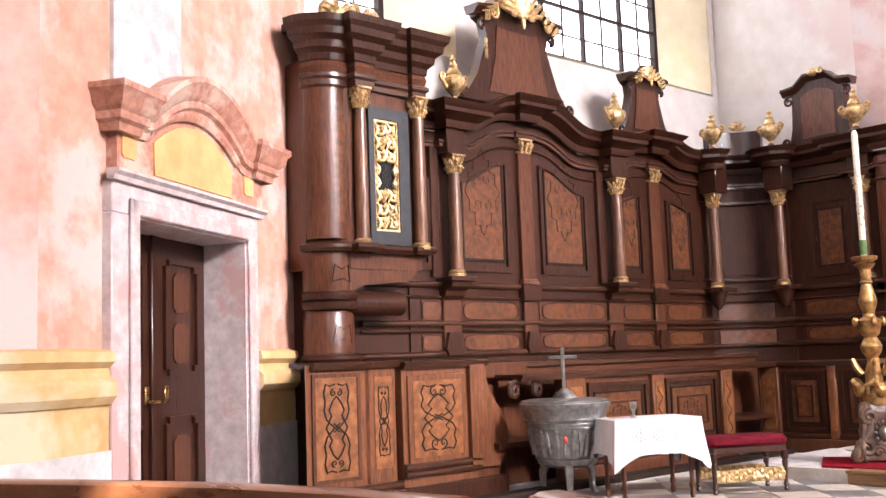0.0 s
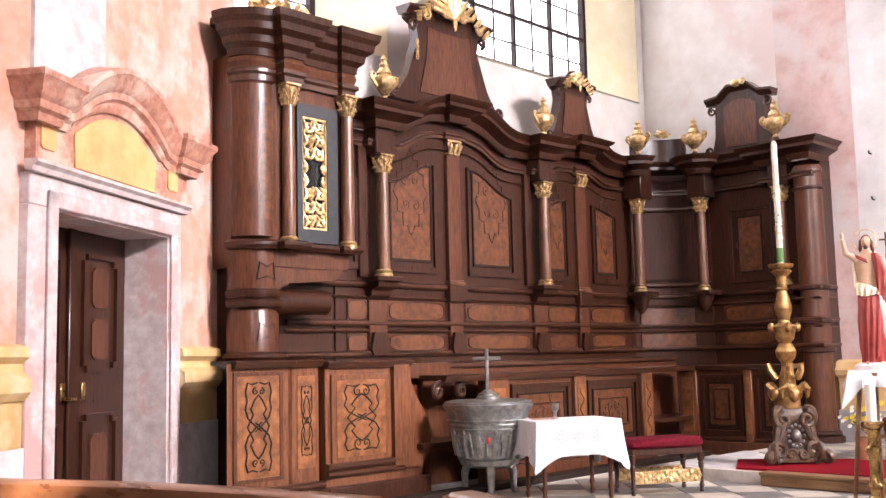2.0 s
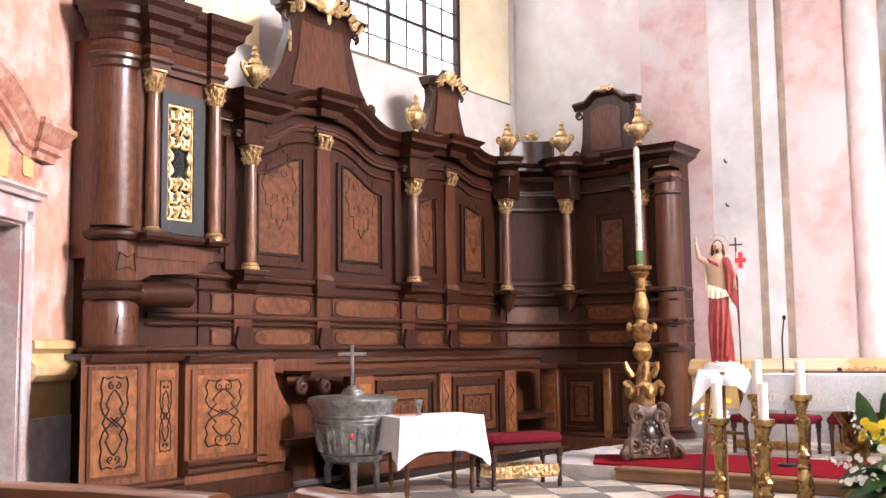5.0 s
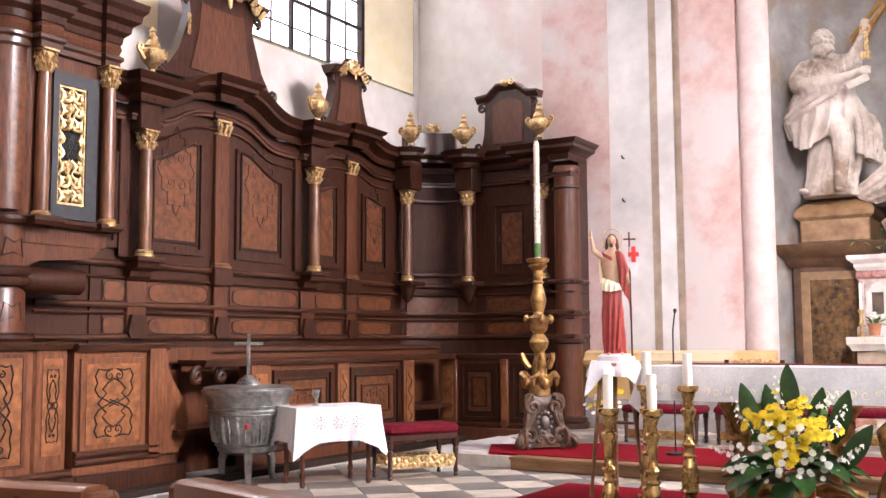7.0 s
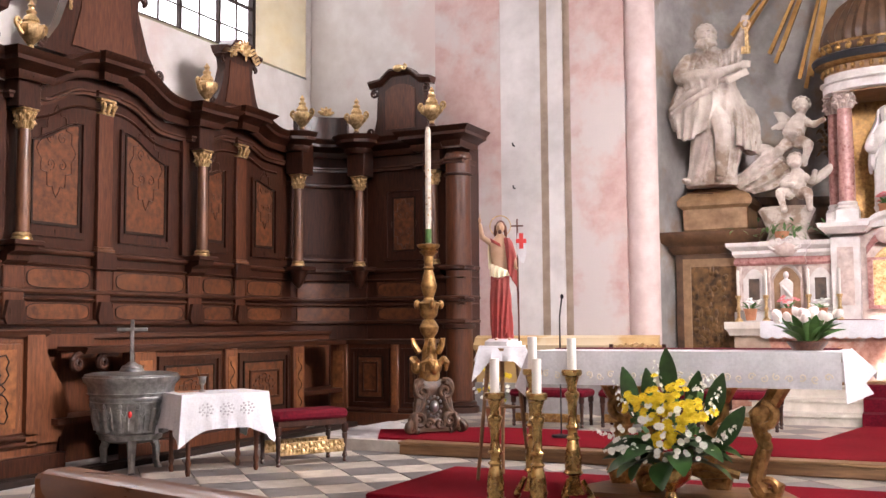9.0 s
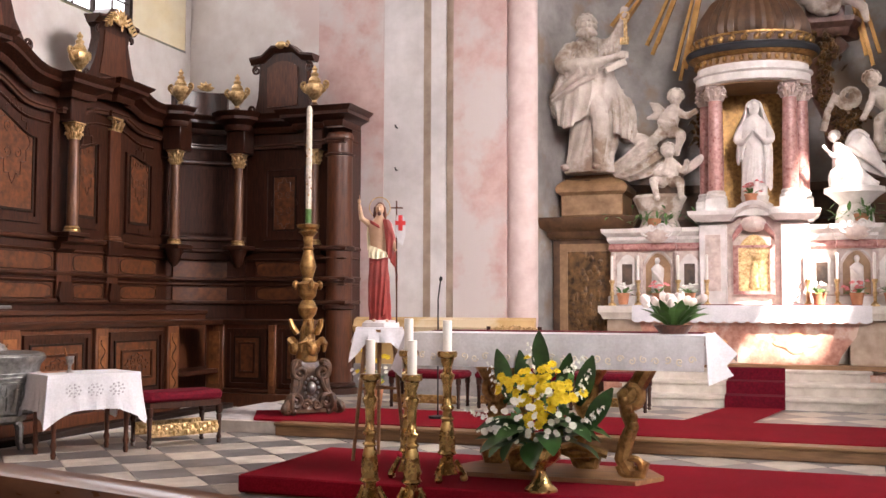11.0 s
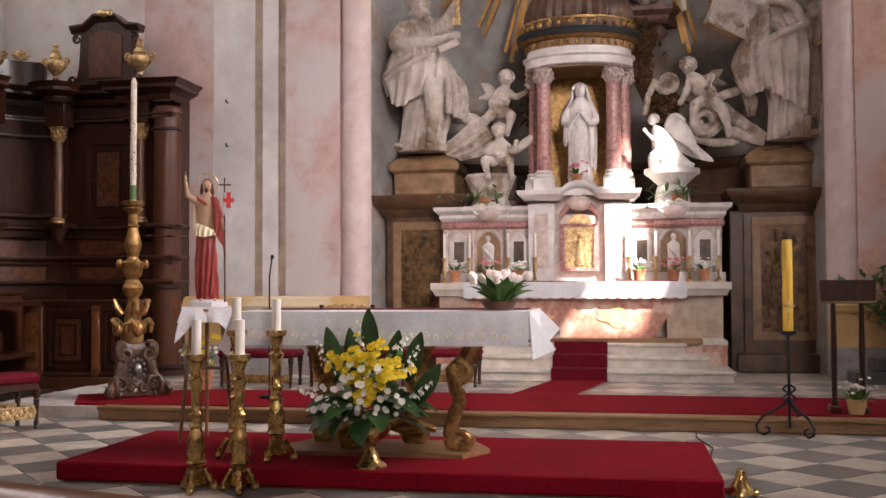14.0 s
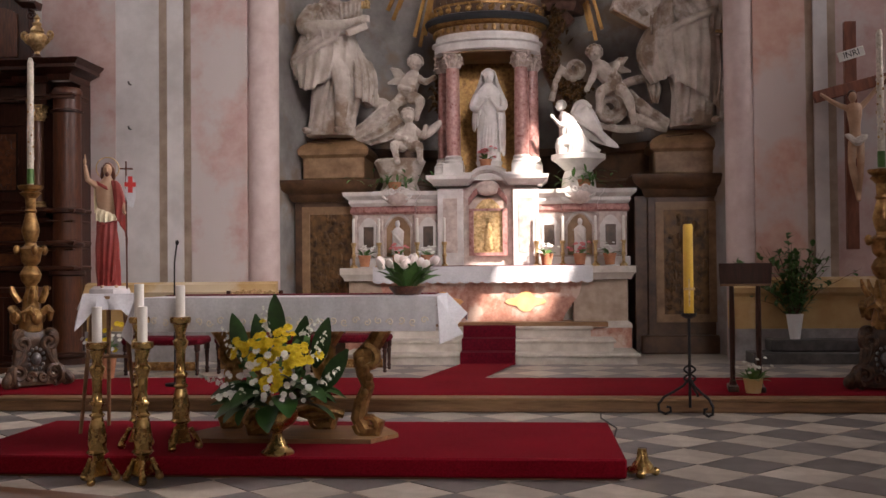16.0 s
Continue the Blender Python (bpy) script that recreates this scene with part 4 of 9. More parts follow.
endm = pose(0, 12.02, 0)
endb = thing("choir_stall_end", "dark walnut stall panelling against the end wall", "choir stall", endm)
part("back_board", box(B(), -6.86, -5.34, 0, 0.3, 0.1, 3.5), WOOD, endb)
epath = [(-6.86, -0.03, 3.46), (-6.02, -0.03, 3.46), (-6.018, -0.20, 3.46), (-5.60, -0.20, 3.46), (-5.55, -0.30, 3.46), (-5.36, -0.30, 3.46), (-5.358, 0.2, 3.46)]
part("cornice", sweep(B(), epath, CORNICE), WOOD, endb, "heavy stepped dark walnut cornice")
part("architrave", sweep(B(), [(x, y * 0.8, 3.26) for x, y, z in epath], ARCHITRAVE), WOOD_LONG, endb)
for z, prof in ((1.90, RAIL), (1.79, SMALL), (1.52, RAIL), (1.46, SMALL), (1.22, RAIL)):
    part("rail", sweep(B(), [(-6.86, -0.01, z), (-5.62, -0.01, z), (-5.618, -0.24, z), (-5.34, -0.24, z), (-5.338, 0.2, z)], prof), WOOD_LONG, endb)
p, f, cx, cz, w, h = burl_panel(endb, rect(-6.58, -6.0, 2.06, 3.02), 0.0, BURL, 0.10)
figure_inlay(f, cx, cz, w * 0.6, h * 0.66, -0.016)
for z0, z1 in ((1.57, 1.78), (1.27, 1.45)):
    oval_panel(endb, -6.7, -6.0, z0, z1, -0.002)
column(endb, -5.80, -0.13, 1.98, 3.20, 0.062)
part("entablature_block", box(B(), -5.93, -5.67, -0.19, 0, 3.20, 3.5, 0.01), WOOD, endb)
bracket(endb, -5.80, 0.32, 0.0, 1.98)
bm = lathe(B(), [(0.17, 0.12), (0.17, 0.9), (0.16, 3.30), (0.175, 3.32), (0.175, 3.36), (0.15, 3.40)], 20, (-5.46, -0.10, 0))
part("round_end_pilaster", bm, WOOD_MID, endb, "rounded walnut end pilaster")
for z0, r, hh in ((0.10, 0.25, 0.10), (0.20, 0.22, 0.06), (1.16, 0.21, 0.07), (1.50, 0.20, 0.06), (1.90, 0.21, 0.06), (3.10, 0.19, 0.04)):
    part("band", lathe(B(), [(r - 0.03, z0), (r, z0 + 0.01), (r, z0 + hh - 0.015), (r - 0.03, z0 + hh)], 20, (-5.46, -0.10, 0)), WOOD, endb)
cx = -6.30
bm = slab(B(), [(cx - 0.42, 3.70), (cx + 0.42, 3.70), (cx + 0.36, 3.95), (cx + 0.34, 4.38)] + [(x, z) for x, z in arc(cx + 0.34, cx - 0.34, 4.40, 0.16, 8)] + [(cx - 0.34, 4.38), (cx - 0.36, 3.95)], -0.08, 0.06)
c3 = part("crest", bm, WOOD, endb, "arched dark walnut crest board")
part("crest_field", slab(B(), [(cx - 0.22, 3.80), (cx + 0.22, 3.80)] + arc(cx + 0.22, cx - 0.22, 4.32, 0.08, 6), -0.10, -0.08), WOOD_MID, c3)
part("crest_cornice", sweep(B(), [(cx - 0.46, 0.02, 4.40), (cx - 0.28, 0.02, 4.42), (cx - 0.14, 0.02, 4.54), (cx + 0.14, 0.02, 4.54), (cx + 0.28, 0.02, 4.42), (cx + 0.46, 0.02, 4.40)], [(0, -0.03), (0.12, -0.03), (0.14, 0.0), (0.18, 0.03), (0.18, 0.06), (-0.04, 0.07)]), WOOD, c3)
bm = B()
blob(bm, (cx, -0.14, 4.60), 0.09, 0.05, 0.05, 8, 5)
spiral(bm, (cx + 0.09, -0.15, 4.60), 0.04, 1.2, 1.5, 0.018, -1)
part("gilded_scroll", bm, GOLD, c3)
bm = B()
for s in (-1, 1):
    spiral(bm, (cx + s * 0.38, -0.09, 4.30), 0.06, 1.4, math.pi / 2, 0.02, -s, 8)
    spiral(bm, (cx + s * 0.44, -0.09, 3.78), 0.06, 1.4, -math.pi / 2, 0.022, s, 8)
part("volute", bm, WOOD, c3)
urn_thing(pose(-5.76, 11.78, 3.72), 0.98)

# -- tall gallery box beside the door --
gm = pose(-7.62, 0, 0, 0, 0, 90)
gal = thing("stall_gallery", "tall dark walnut gallery box with gilded grille and round corner pilaster", "choir stall", gm)
part("body", prism(B(), [(5.44, -0.32), (6.27, -0.30), (6.33, -0.05), (6.33, 0.4), (5.12, 0.4), (5.12, -0.1)], 2.02, 3.9), WOOD_MID, gal)
bm = lathe(B(), [(0.215, 2.28), (0.215, 3.62), (0.23, 3.64), (0.23, 3.68), (0.21, 3.70), (0.23, 3.80)], 28, (5.34, -0.10, 0))
part("round_pilaster", bm, WOOD_MID, gal, "polished rounded walnut pilaster")
bm = B()
for k in range(7):
    a0, a1 = math.radians(255 + k * 10), math.radians(255 + (k + 1) * 10)
    q = [(5.34 + 0.218 * math.cos(a), -0.10 + 0.218 * math.sin(a)) for a in (a0, a1)]
    v = [bm.verts.new((q[0][0], q[0][1], 2.42)), bm.verts.new((q[1][0], q[1][1], 2.42)), bm.verts.new((q[1][0], q[1][1], 3.50)), bm.verts.new((q[0][0], q[0][1], 3.50))]
    bm.faces.new(v)
part("veneer_field", bm, BURL, gal, "dark burl veneer strip")
rnd = [(5.34 + 0.23 * math.cos(math.radians(a)), -0.10 + 0.23 * math.sin(math.radians(a))) for a in range(180, 301, 20)]
front = rnd + [(5.462, -0.31), (5.466, -0.42), (5.64, -0.42), (5.65, -0.33), (6.14, -0.33), (6.15, -0.38), (6.28, -0.38), (6.34, -0.1), (6.34, 0.3)]
BIG = [(0, 0), (0.03, 0), (0.04, 0.06), (0.09, 0.10), (0.10, 0.16), (0.16, 0.20), (0.17, 0.26), (0.21, 0.30), (0.22, 0.36), (0, 0.40)]
part("cornice", sweep(B(), [(x, y, 3.86) for x, y in front], BIG), WOOD, gal, "massive stepped walnut cornice")
part("cornice_top", prism(B(), [(5.06, 0.4), (5.08, -0.2)] + [(x, y) for x, y in front] + [(6.4, 0.4)], 4.20, 4.27), WOOD, gal)
part("architrave", sweep(B(), [(x, y, 3.64) for x, y in front], [(0, 0), (0.02, 0), (0.02, 0.05), (0.045, 0.07), (0.045, 0.10), (0.0, 0.13)]), WOOD_LONG, gal)
part("frieze", sweep(B(), [(x, y, 3.76) for x, y in front], [(-0.05, 0), (0.01, 0), (0.03, 0.05), (0.01, 0.11), (-0.05, 0.11)]), WOOD_MID, gal)
for z, k in ((2.16, 1.0), (1.66, 0.8), (1.74, 0.8), (1.20, 1.2)):
    pth = front if z > 2 else rnd + [(5.50, -0.25), (5.57, -0.1), (5.57, 0.2)]
    part("rail", sweep(B(), [(x, y, z) for x, y in pth], [(o * 1.5 * k, u * 1.4) for o, u in RAIL]), WOOD, gal)
part("round_pedestal", lathe(B(), [(0.225, 1.25), (0.225, 1.62), (0.205, 1.66), (0.205, 1.74), (0.22, 1.78), (0.22, 2.16)], 28, (5.34, -0.10, 0)), WOOD_MID, gal, "rounded walnut pedestal")
bm = B()
for zc in (1.45, 1.97):
    ob_pts = [(5.34 + 0.223 * math.cos(math.radians(270 + d)), -0.10 + 0.223 * math.sin(math.radians(270 + d)), zc + e) for d, e in ((-25, -0.07), (-18, 0.08), (0, 0.04), (18, 0.08), (25, -0.07), (0, -0.04), (-25, -0.07))]
    tube(bm, ob_pts, 0.007, 5)
part("inlay_lines", bm, INLAY, gal)
bm = slab(B(), [(5.38, 2.16), (6.30, 2.16), (6.22, 2.02), (6.10, 1.92), (5.60, 1.88), (5.42, 1.80), (5.38, 1.74)], -0.30, 0.3)
part("corbel", bm, WOOD_MID, gal)
tb = B()
tube(tb, [(5.38, -0.22, 1.72), (6.05, -0.22, 1.72)], 0.11, 14)
part("roll_moulding", tb, WOOD, gal)
part("back_board", box(B(), 5.3, 6.4, 0.02, 0.25, 0.1, 2.1), WOOD, gal)
part("wall_board", box(B(), 5.20, 5.5, -0.02, 0.3, 0.1, 3.86), WOOD, gal)
for x in (5.54, 6.21):
    column(gal, x, -0.37, 2.21, 3.64, 0.058, 0.20)
gf = part("grille_frame", ring_frame(B(), rect(5.63, 6.09, 2.24, 3.49), rect(5.69, 5.97, 2.36, 3.38), -0.375, -0.32), EBONY, gal, "black-painted grille frame")
# near-black sheet behind the scrolls: the shade inside the box put into colour
part("grille_shade_sheet", box(B(), 5.68, 5.98, -0.335, -0.325, 2.34, 3.40), BLACK, gf)
part("gilded_border", ring_frame(B(), rect(5.685, 5.975, 2.355, 3.385), rect(5.705, 5.955, 2.38, 3.36), -0.362, -0.335), GOLD, gf)
GX = 5.83
for j in range(8):
    zc = 2.44 + 0.122 * j
    openy = j in (3, 4)
    bm = B()
    for s_ in (-1, 1):
        w_ = 0.098 if openy else 0.062
        spiral(bm, (GX + s_ * w_, -0.356, zc), 0.026 if openy else 0.055, 1.3, math.pi / 2 * (s_ + j % 2), 0.014 if openy else 0.019, s_ * (1 if j % 2 else -1), 6, 14)
        tube(bm, curve_through([(GX + s_ * 0.118, -0.352, zc - 0.06), (GX + s_ * 0.085, -0.362, zc - 0.01), (GX + s_ * 0.112, -0.352, zc + 0.06)], 3), [0.010, 0.016, 0.019, 0.021, 0.017, 0.012, 0.008], 6)
        if not openy:
            tube(bm, [(GX + s_ * 0.02, -0.352, zc - 0.05), (GX + s_ * 0.05, -0.366, zc + 0.015), (GX + s_ * 0.012, -0.356, zc + 0.065)], [0.008, 0.020, 0.007], 6)
    if not openy:
        blob(bm, (GX, -0.358, zc + 0.02), 0.020, 0.016, 0.038, 7, 4)
    part("gilded_scroll", bm, GOLD, gf, "gilded openwork leaf scroll")
bm = B()
for k in range(9):
    x = 5.715 + 0.03 * k
    for sg in (-1, 1):
        e = min(max(x + sg * 0.14, 5.71), 5.95)
        tube(bm, [(x, -0.345, 2.73), (e, -0.345, 2.73 + abs(e - x) * 1.7)], 0.004, 4)
part("lattice", bm, IRON, gf)
bm = B()
for u in (5.50, 5.74):
    blob(bm, (u, -0.10, 4.37), 0.10, 0.09, 0.10, 10, 6)
    for s_ in (-1, 1):
        spiral(bm, (u + s_ * 0.13, -0.15, 4.37), 0.085, 1.4, math.pi / 2, 0.035, -s_, 6)
        for q in range(3):
            tube(bm, [(u + s_ * 0.03 * q, -0.12, 4.36), (u + s_ * (0.06 + 0.05 * q), -0.19, 4.46 - 0.03 * q), (u + s_ * (0.10 + 0.06 * q), -0.17, 4.50 - 0.05 * q)], [0.03, 0.026, 0.008], 6)
solo("gilded_ornament", bm, GOLD, "gilded carved ornament on top of the gallery cornice", "ornament", gm)

# -- the desk fronts --
deskm = pose(-6.98, 0, 0, 0, 0, 90)


def desk_top(parent, path, z, mat_=None):
    return part("desk_top", sweep(B(), path, [(-0.30, z - 0.02), (0.03, z - 0.05), (0.05, z - 0.025), (0.06, z), (0.04, z + 0.012), (-0.30, z + 0.012)]), mat_ or WOOD_LONG, parent)


ped = thing("stall_pedestal", "walnut stall pedestal with dark strapwork inlay", "choir stall", deskm)
part("body", prism(B(), [(4.60, -0.18), (4.58, -0.22), (5.15, -0.22), (5.17, -0.15), (5.21, -0.19), (5.48, -0.19), (5.50, 0.5), (5.08, 0.5)], 0.16, 1.19), DESK_WOOD, ped)
part("panel_moulding", ring_frame(B(), rect(4.63, 5.09, 0.28, 1.12), rect(4.66, 5.06, 0.31, 1.09), -0.236, -0.22), WOOD_MID, ped)
part("veneer_field", box(B(), 4.66, 5.06, -0.228, -0.22, 0.31, 1.09), BURL_LIGHT, ped)
part("strapwork", ornament(4.86, 0.70, 0.24, 0.68, -0.231, 0.007), INLAY, ped, "dark curling strapwork inlay")
part("veneer_field", box(B(), 5.26, 5.44, -0.198, -0.19, 0.34, 1.08), BURL_LIGHT, ped)
part("strapwork", ornament(5.35, 0.72, 0.11, 0.56, -0.201, 0.005), INLAY, ped)
part("base", prism(B(), [(4.55, -0.24), (4.54, -0.29), (5.50, -0.29), (5.50, 0.5), (5.06, 0.5)], 0.0, 0.17), WOOD, ped)
part("rail", sweep(B(), [(4.55, -0.21, 0.17), (5.50, -0.21, 0.17)], RAIL), WOOD_LONG, ped)
desk_top(ped, [(4.62, -0.23, 0), (5.16, -0.23, 0), (5.20, -0.19, 0), (5.50, -0.19, 0)], 1.20)

desk = thing("stall_desk", "walnut prayer desk front with inlaid panel and swelling scroll end", "choir stall", deskm)
part("body", box(B(), 5.51, 6.36, -0.24, 0.25, 0.14, 1.17, 0.006), DESK_WOOD, desk)
dr = part("door", box(B(), 5.56, 6.20, -0.262, -0.24, 0.34, 1.08, 0.006), DESK_WOOD, desk)
part("veneer_field", box(B(), 5.61, 6.15, -0.268, -0.262, 0.40, 1.03), BURL_LIGHT, dr, "honey burl veneer field")
part("strapwork", ornament(5.88, 0.72, 0.38, 0.54, -0.270, 0.007), INLAY, dr, "dark curling strapwork inlay")
for z in (0.24, 0.30):
    part("rail", sweep(B(), [(5.51, -0.24, z), (6.36, -0.24, z)], RAIL), WOOD_LONG, desk)
part("plinth", box(B(), 5.505, 6.66, -0.30, 0.25, 0.0, 0.17, 0.01), WOOD, desk)
desk_top(desk, [(5.51, -0.24, 0), (6.42, -0.24, 0), (6.44, 0.1, 0)], 1.18)
prof = [(6.24, 0.26), (6.56, 0.26), (6.64, 0.36), (6.68, 0.48), (6.67, 0.60), (6.60, 0.74), (6.50, 0.88), (6.44, 1.0), (6.42, 1.15), (6.24, 1.15)]
part("scroll_end", slab(B(), prof, -0.285, -0.24), DESK_WOOD, desk, "swelling scroll-shaped walnut end")
prof2 = [(6.34, 0.17), (6.60, 0.17), (6.64, 0.34), (6.62, 0.50), (6.54, 0.66), (6.44, 0.86), (6.40, 1.0), (6.40, 1.15), (6.34, 1.15)]
part("scroll_cheek", slab(B(), prof2, -0.24, 0.1), WOOD_MID, desk)
part("shelf_board", box(B(), 6.4, 7.3, 0.05, 0.1, 1.02, 1.15), WOOD_MID, desk)

frm = pose(-6.62, 0, 0, 0, 0, 90)
row = thing("choir_stall_desk", "row of panelled walnut stall fronts with a gap between", "choir stall", frm)
for a, b in ((7.34, 10.10),):
    part("body", box(B(), a, b, 0.0, 0.10, 0.10, 0.99), WOOD_MID, row)
    part("plinth", box(B(), a - 0.02, b + 0.02, -0.06, 0.12, 0.0, 0.16, 0.01), WOOD_MID, row)
    part("rail", sweep(B(), [(a, 0.0, 0.16), (b, 0.0, 0.16)], RAIL), WOOD_LONG, row)
desk_top(row, [(6.75, -0.01, 0), (11.2, -0.01, 0)], 1.03)
for u, w in ((7.48, 0.14), (8.75, 0.10), (9.98, 0.11)):
    st = part("stile", box(B(), u - w, u + w, -0.05, 0.0, 0.16, 0.98, 0.008), DESK_WOOD, row)
    part("veneer_field", box(B(), u - w * 0.6, u + w * 0.6, -0.056, -0.05, 0.26, 0.90), BURL_LIGHT, st)
    part("strapwork", tube(B(), [(u + w * 0.35 * math.sin(q * 0.9), -0.058, 0.30 + 0.56 * q / 20) for q in range(21)], 0.005, 4), INLAY, st)
for a, b in ((7.68, 8.60), (8.90, 9.82)):
    p, f, cx, cz, w, h = burl_panel(row, rect(a, b, 0.24, 0.93), 0.0, BURL, 0.07)
    part("raised_frame", ring_frame(B(), inset(a, b, 0.24, 0.93, 0.19), inset(a, b, 0.24, 0.93, 0.215), -0.030, -0.014), WOOD, p)
    figure_inlay(f, cx, cz, w * 0.40, h * 0.32, -0.016)
for u in (6.72, 7.02):
    bm = spiral(B(), (u, 0.02, 0.90), 0.07, 1.5, math.pi / 2, 0.030, 1, 7, 16, lead=[(u + 0.16, 0.02, 0.97), (u + 0.06, 0.02, 0.98)])
    part("carved_scroll", bm, WOOD, row, "dark carved scroll under the desk")
# the short desk before the end panelling
edesk = thing("end_stall_desk", "panelled walnut stall desk before the end panelling", "choir stall", pose(0, 11.05, 0))
part("body", box(B(), -6.82, -5.40, 0.0, 0.10, 0.10, 0.99), WOOD_MID, edesk)
part("plinth", box(B(), -6.84, -5.38, -0.06, 0.12, 0.0, 0.16, 0.01), WOOD_MID, edesk)
desk_top(edesk, [(-6.86, -0.01, 0), (-5.38, -0.01, 0)], 1.03)
part("rail", sweep(B(), [(-6.82, 0.0, 0.16), (-5.40, 0.0, 0.16)], RAIL), WOOD_LONG, edesk)
for u, w in ((-6.68, 0.12), (-5.90, 0.05)):
    st = part("stile", box(B(), u - w, u + w, -0.05, 0.0, 0.16, 0.98, 0.008), DESK_WOOD, edesk)
    part("veneer_field", box(B(), u - w * 0.6, u + w * 0.6, -0.056, -0.05, 0.26, 0.90), BURL_LIGHT, st)
for a, b in ((-6.52, -5.98), (-5.82, -5.44)):
    p, f, cx, cz, w, h = burl_panel(edesk, rect(a, b, 0.24, 0.93), 0.0, BURL, 0.07)
    part("raised_frame", ring_frame(B(), inset(a, b, 0.24, 0.93, 0.16), inset(a, b, 0.24, 0.93, 0.185), -0.030, -0.014), WOOD, p)
part("inner_board", box(B(), 7.0, 11.4, 0.50, 0.55, 0.0, 0.98), WOOD_MID, row)
bm = B()
box(bm, 6.5, 11.6, 0.0, 0.40, 0.40, 0.45)
part("seat_board", bm, WOOD, row)
shelf = thing("choir_bench", "long dark walnut bench ledge under the stall panels", "bench", pose(-7.35, 0, 0, 0, 0, 90))
part("ledge", box(B(), 6.0, 11.6, -0.20, 0.3, 1.10, 1.15, 0.008), WOOD_LONG, shelf)
part("back_rest", box(B(), 6.0, 11.6, -0.16, -0.10, 0.1, 1.10), WOOD_MID, shelf)
st = thing("stall_step", "low dark stone step under the stalls", "step", pose(0, 0, 0), kind="structure")
part("slab", box(B(), -7.7, -6.30, 4.6, 9.0, -0.1, 0.0), PLINTH_GREY, st)
part("slab", box(B(), -6.5, -6.34, 4.6, 10.9, 0.0, 0.06, 0.01), INLAY, st)


# ---- the portal beside the stalls ----
portal = thing("portal", "pink-grey marble door surround with red arched pediment", "doorway", door_m, kind="structure")
for a, b in ((-2.50, -2.22), (-0.67, -0.47)):
    j = part("jamb", box(B(), a, b, -0.07, 0.06, 0.0, 2.20, 0.008), DOOR_STONE, portal)
    inn = b if a < -1 else a
    s = 1 if a < -1 else -1
    part("jamb_moulding", box(B(), min(inn, inn - s * 0.10), max(inn, inn - s * 0.10), -0.10, -0.07, 0.0, 2.31, 0.01), DOOR_STONE, j)
    part("reveal", box(B(), min(inn, inn + s * 0.012), max(inn, inn + s * 0.012), -0.06, 0.40, 0, 2.2), DOOR_STONE, j)
part("lintel", box(B(), -2.50, -0.47, -0.07, 0.06, 2.20, 2.40, 0.008), DOOR_STONE, portal)
part("lintel_moulding", box(B(), -2.32, -0.57, -0.10, -0.07, 2.20, 2.31, 0.01), DOOR_STONE, portal)
part("lintel_reveal", box(B(), -2.22, -0.67, -0.06, 0.40, 2.185, 2.2), DOOR_STONE, portal)
part("lintel_cap", sweep(B(), [(-2.54, -0.06, 2.40), (-0.43, -0.06, 2.40)], [(0, 0), (0.05, 0.0), (0.06, 0.03), (0.09, 0.05), (0.09, 0.07), (0, 0.07)]), DOOR_STONE, portal)
arch_pts = [(-2.30, 2.86)] + [(x, z) for x, z in arc(-2.10, -0.76, 2.88, 0.28, 12)] + [(-0.46, 2.86)]
part("frieze", slab(B(), [(-2.46, 2.47), (-0.40, 2.47), (-0.40, 2.86)] + arch_pts[::-1] + [(-2.46, 2.86)], -0.08, 0.05), RED_STONE, portal, "speckled red marble frieze")
PED = [(0, -0.10), (0.03, -0.10), (0.04, -0.05), (0.07, -0.03), (0.07, 0.02), (0.11, 0.06), (0.125, 0.12), (0.15, 0.15), (0.15, 0.19), (-0.1, 0.22)]
ppath = [(-2.50, 2.81), (-2.30, 2.81), (-2.298, 2.81), (-2.16, 2.81)] + arc(-2.10, -0.80, 2.83, 0.28, 14) + [(-0.72, 2.81), (-0.602, 2.81), (-0.60, 2.81), (-0.34, 2.81)]
part("pediment", sweep(B(), [(-2.502, 0.04, 2.81)] + [(x, -0.11 if x < -2.299 or x > -0.601 else -0.07, z) for x, z in ppath] + [(-0.338, 0.04, 2.81)], PED), RED_STONE, portal, "moulded segmental red marble pediment")
part("inner_arch", sweep(B(), [(x, -0.08, z) for x, z in arc(-2.12, -0.88, 2.75, 0.22, 12)], [(0, 0), (0.03, 0), (0.05, 0.03), (0.05, 0.06), (0, 0.08)]), RED_STONE, portal)
part("tympanum", slab(B(), [(-2.04, 2.50), (-0.96, 2.50), (-0.95, 2.72)] + arc(-0.97, -2.03, 2.74, 0.19, 8) + [(-2.05, 2.72)], -0.095, -0.08), ORANGE_STONE, portal, "orange alabaster tympanum")
for x in (-2.34, -0.66):
    part("tablet", slab(B(), [(x - 0.08, 2.58), (x - 0.06, 2.56), (x + 0.06, 2.56), (x + 0.08, 2.58), (x + 0.08, 2.82), (x + 0.06, 2.84), (x - 0.06, 2.84), (x - 0.08, 2.82)], -0.095, -0.08), ORANGE_STONE, portal, "orange alabaster tablet")
door = thing("door_1", "closed double door of dark brown panelled wood", "door", door_m @ pose(0, 0.30, 0), kind="structure")
